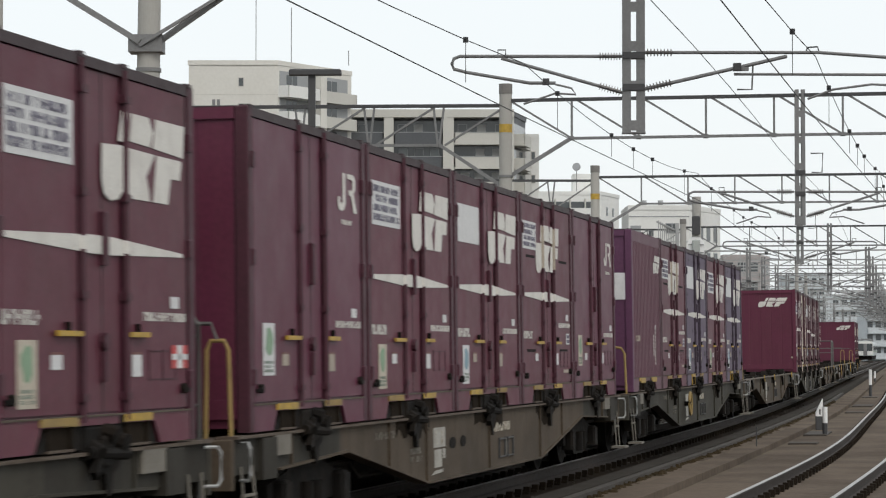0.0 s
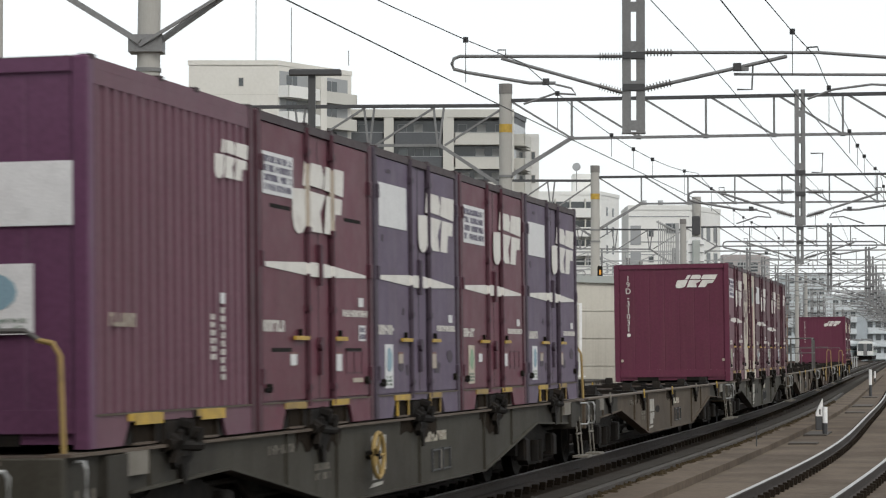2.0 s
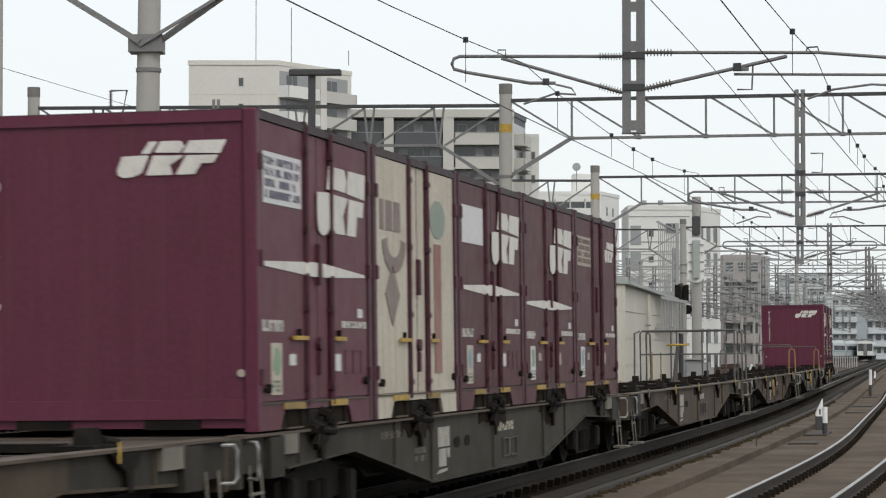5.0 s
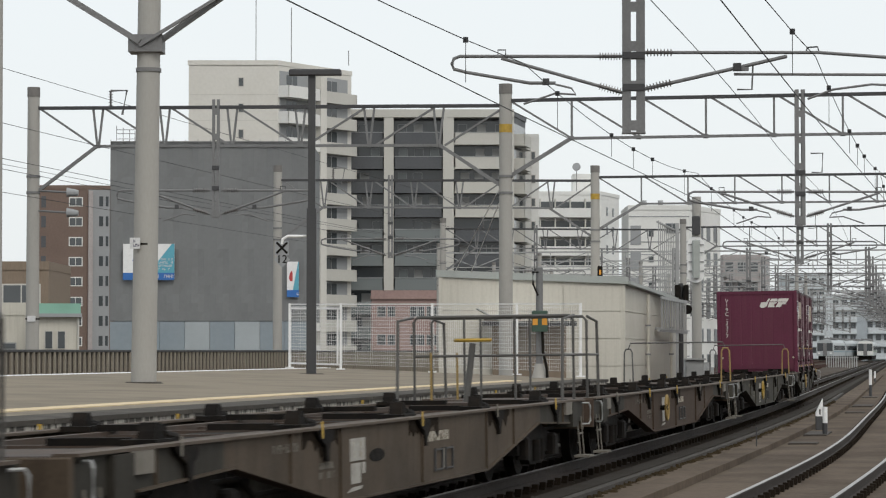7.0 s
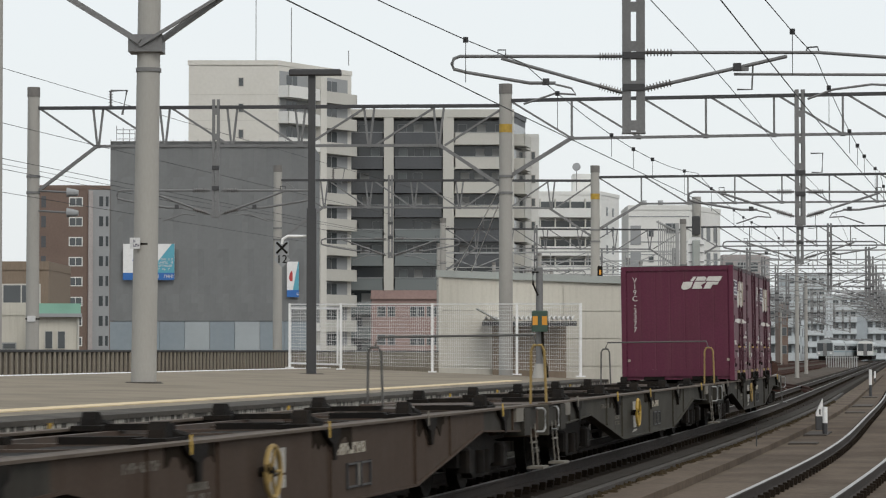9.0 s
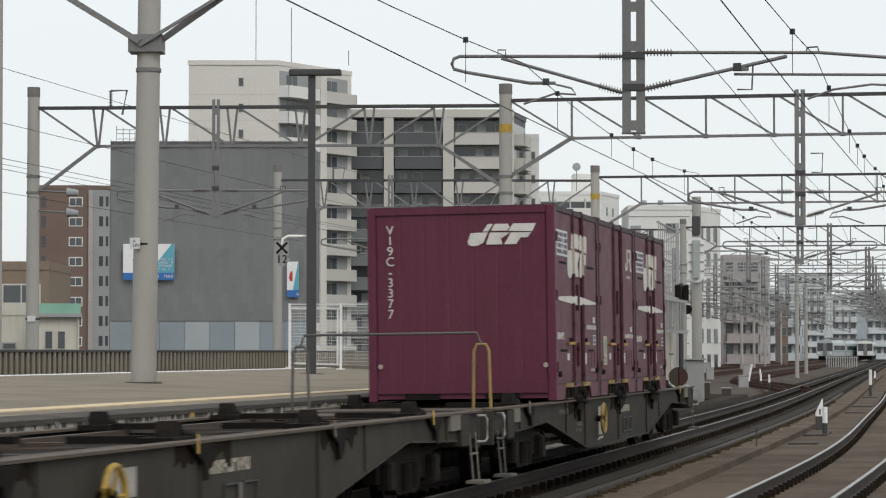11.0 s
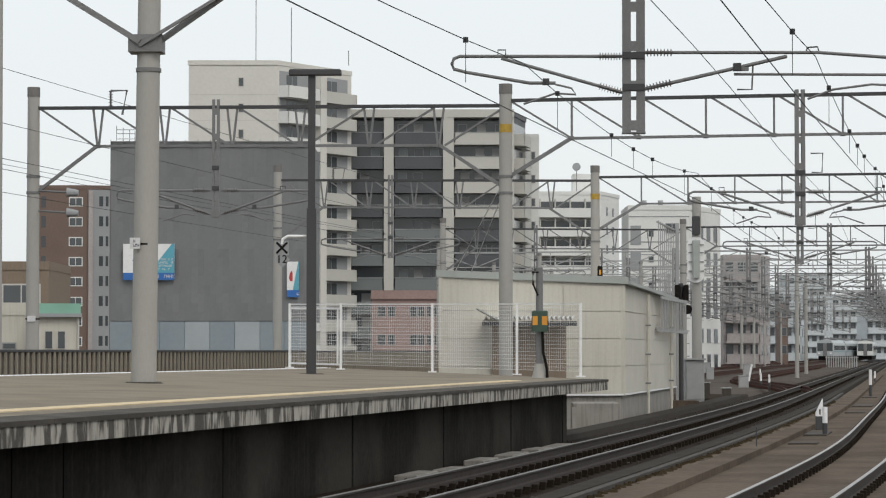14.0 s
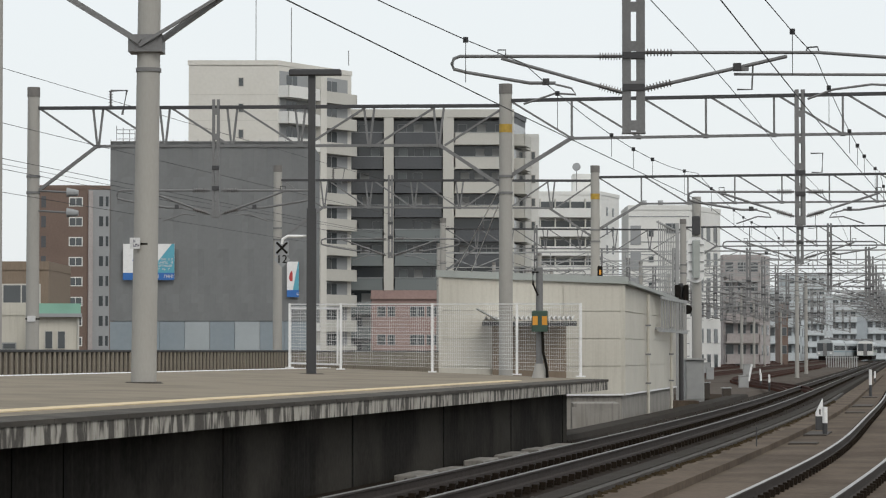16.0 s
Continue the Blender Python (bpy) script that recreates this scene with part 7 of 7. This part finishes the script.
            part("hand_rail", Geo().tube([(-1.05, e, 0.93), (-1.05, e, 1.66), (-1.0, e, 1.72), (0.9, e, 1.72), (0.99, e, 1.66)], 0.017, 8), RAIL_PAINT, ob, "dark grey hand rail", True)
        elif style == "ladder":
            lad = Geo().tube([(1.16, e, 0.4), (1.16, e, 1.78), (1.12, e, 1.84), (0.92, e, 1.84), (0.88, e, 1.78), (0.88, e, 0.93)], 0.018, 8)
            for z in (1.2, 1.7):
                lad.tube([(0.88, e, z), (1.16, e, z)], 0.014, 6)
            part("end_ladder", lad, RAIL_PAINT, ob, "dark grey tubular ladder", True)
        elif style == "fence":
            rails = [([(-1.1, e, 0.93), (-1.1, e, 2.02), (-1.05, e, 2.08), (1.05, e, 2.08), (1.1, e, 2.02), (1.1, e, 0.93)], 0.021), ([(-1.1, e, 1.55), (1.1, e, 1.55)], 0.017)]
            rails += [([(x, e, 0.93), (x, e, 2.08)], 0.017) for x in (-0.4, 0.3)]
            rails += [([(x, e, 2.08), (x, e - y * 0.9, 2.02), (x, e - y * 1.0, 0.93)], 0.021) for x in (-1.11, 1.11)]
            rails += [([(1.11, e, 1.55), (1.12, e - y * 0.95, 1.55)], 0.017)]
            for pts, r in rails:
                part("hand_rail", Geo().tube(pts, r, 8), RAIL_PAINT, ob, "dark grey tubular hand rail", True)
            part("yellow_post", Geo().tube([(-0.8, e - y * 0.3, 0.93), (-0.8, e - y * 0.3, 1.6)], 0.016, 8), DUSTY_YELLOW, ob, "yellow post")
            if y > 0:
                part("brake_stand", Geo().tube([(-0.3, e - 0.4, 0.93), (-0.2, e - 0.4, 1.72)], 0.045, 8), RAIL_PAINT, ob, "dark leaning brake stand")
                part("brake_wheel", Geo().tube([(-0.2 + 0.24 * math.cos(j * 0.3927), e - 0.4 + 0.24 * math.sin(j * 0.3927), 1.76) for j in range(17)], 0.025, 6)
                     .bar((-0.44, e - 0.4, 1.755), (0.04, e - 0.4, 1.755), 0.03, 0.02), YELLOW, ob, "yellow flat brake wheel")
    return ob


MOVERS = []  # (thing, wagon number, offset along the wagon, height)
V_LABEL = "weathered maroon freight container with large white side emblem"
LOADS = {  # wagon: slot -> kind, end paint, side paint, label, number, end mark, seed
    0: {0: ("plain", MAROON, FADED_SHEEN, "", "", True, 1), 1: ("vent", MAROON, FADED_SHEEN, "", "", True, 2), 2: ("blank", MAROON, FADED_SHEEN, "", "", True, 5),
        3: ("plain", MAROON, FADED_SHEEN, "", "", True, 8), 4: ("sign", MAROON, FADED_SHEEN, "", "", True, 4)},
    1: {0: ("plain", MAROON, MAROON, "", "", False, 7), 1: ("sign", MAROON, FADED_SHEEN, "", "", False, 10), 2: ("blank", MAROON, FADED_SHEEN, "", "", False, 13),
        3: ("vent", MAROON, FADED_SHEEN, "", "", False, 6), 4: ("plain", MAROON, MAROON, "", "", False, 16)},
    2: {0: ("ribbed", PLUM, RIB_PAINT, "ribbed maroon freight container with a purple end", "", False, 3), 1: ("vent", MAROON, FADED_SHEEN, "", "", False, 12),
        2: ("blank", PURPLE, PURPLE, "faded purple freight container with white emblem", "", False, 19), 3: ("sign", FADED_SHEEN, FADED_SHEEN, "", "", False, 14),
        4: ("blank", PURPLE, PURPLE, "faded purple freight container with white emblem", "", False, 25)},
    4: {0: ("sign", MAROON, FADED_SHEEN, "maroon freight container with white emblems, numbered 19D-31031", "19D-31031", True, 20),
        1: ("beige", BEIGE, BEIGE, "rust-streaked beige freight container with dark crescent mark", "", False, 9),
        2: ("blank", BROWNED, BROWNED, "", "", False, 22), 3: ("bare", BROWNED, BROWNED, "", "", False, 31), 4: ("small", BROWNED, BROWNED, "", "", False, 17)},
    8: {1: ("vent", MAROON, FADED_SHEEN, "maroon freight container with white emblems, numbered V19C-3377", "V19C-3377", True, 24),
        2: ("plain", MAROON, FADED_SHEEN, "", "", False, 26), 3: ("vent", FADED_SHEEN, FADED_SHEEN, "", "", False, 30)},
}
KINDS = {"sign": V_LABEL, "blank": "weathered maroon freight container with a blank white panel and emblem",
         "bare": "faded maroon freight container with one large white emblem", "vent": "maroon freight container with vent slits and a large white emblem",
         "plain": "maroon freight container with small white twin-letter emblem", "small": "faded maroon freight container with a tan notice panel"}
WAGONS = [(WAGON_GREY, "grey", 0, ("loop", "ladder")), (WAGON_TAN, "tan-dusted", 0, ("loop", "ladder")), (WAGON_GREY, "grey", 1, ("hook", "none")),
          (WAGON_TAN, "tan-dusted", 0, ("hook", "none")), (WAGON_GREY, "grey", 0, ("none", "ladder")), (WAGON_TAN, "tan-dusted", 0, ("none", "fence")),
          (WAGON_BROWN, "rust-brown", 1, ("fence", "none")), (WAGON_GREY, "grey", 2, ("loop", "none")), (WAGON_DARK, "dark grey", 1, ("loop", "none"))]
for n, (paint, word, wheel, ends) in enumerate(WAGONS):
    w = wagon(paint, f"{word} steel flat wagon for containers, {'loaded' if n in LOADS else 'empty'}, on the rails", wheel, ends, set(LOADS.get(n, {})))
    MOVERS.append((w, n, 0, 0))
    for slot, (kind, e, s, label, number, mark, seed) in LOADS.get(n, {}).items():
        c = container(kind, e, s, label or KINDS[kind], number, mark, seed)
        MOVERS.append((c, n, (slot - 2) * PITCH, FLOOR))
    if n == 8:
        ring = [(.5 + .5 * math.cos(a * .314), .5 + .5 * math.sin(a * .314)) for a in range(20)]
        R = Matrix(((1, 0, 0, 0.75), (0, 0, -1, 9.86), (0, 1, 0, 0.95), (0, 0, 0, 1)))
        part("tail_disc", shape(R, (ring,), 0, 0, 0.36, 0.36, -0.02), RUST_RED, w, "rusty red tail marker disc")
        part("tail_disc_face", shape(R, (ring[5:16],), 0.0, 0.0, 0.36, 0.36, 0.004), DECK, w, "rusty brown half of the tail disc")
        part("tail_post", Geo().tube([(0.93, 9.9, 0.7), (0.93, 9.9, 1.3)], 0.03, 8), GRIME_AND_SHADE, w, "dark tail lamp post")
        part("lamp_box", Geo().chamfer(0.85, 9.87, 0.66, 1.12, 10.02, 0.98, 0.03), GALV_PALE, w, "pale grey box under the tail disc")


def motions():
    for ob, n, off, z in MOVERS:
        walk(ob, [(t, train_pose(wagon_s(n, t)) @ pose(0, off, z)) for t in range(17)])


motions()
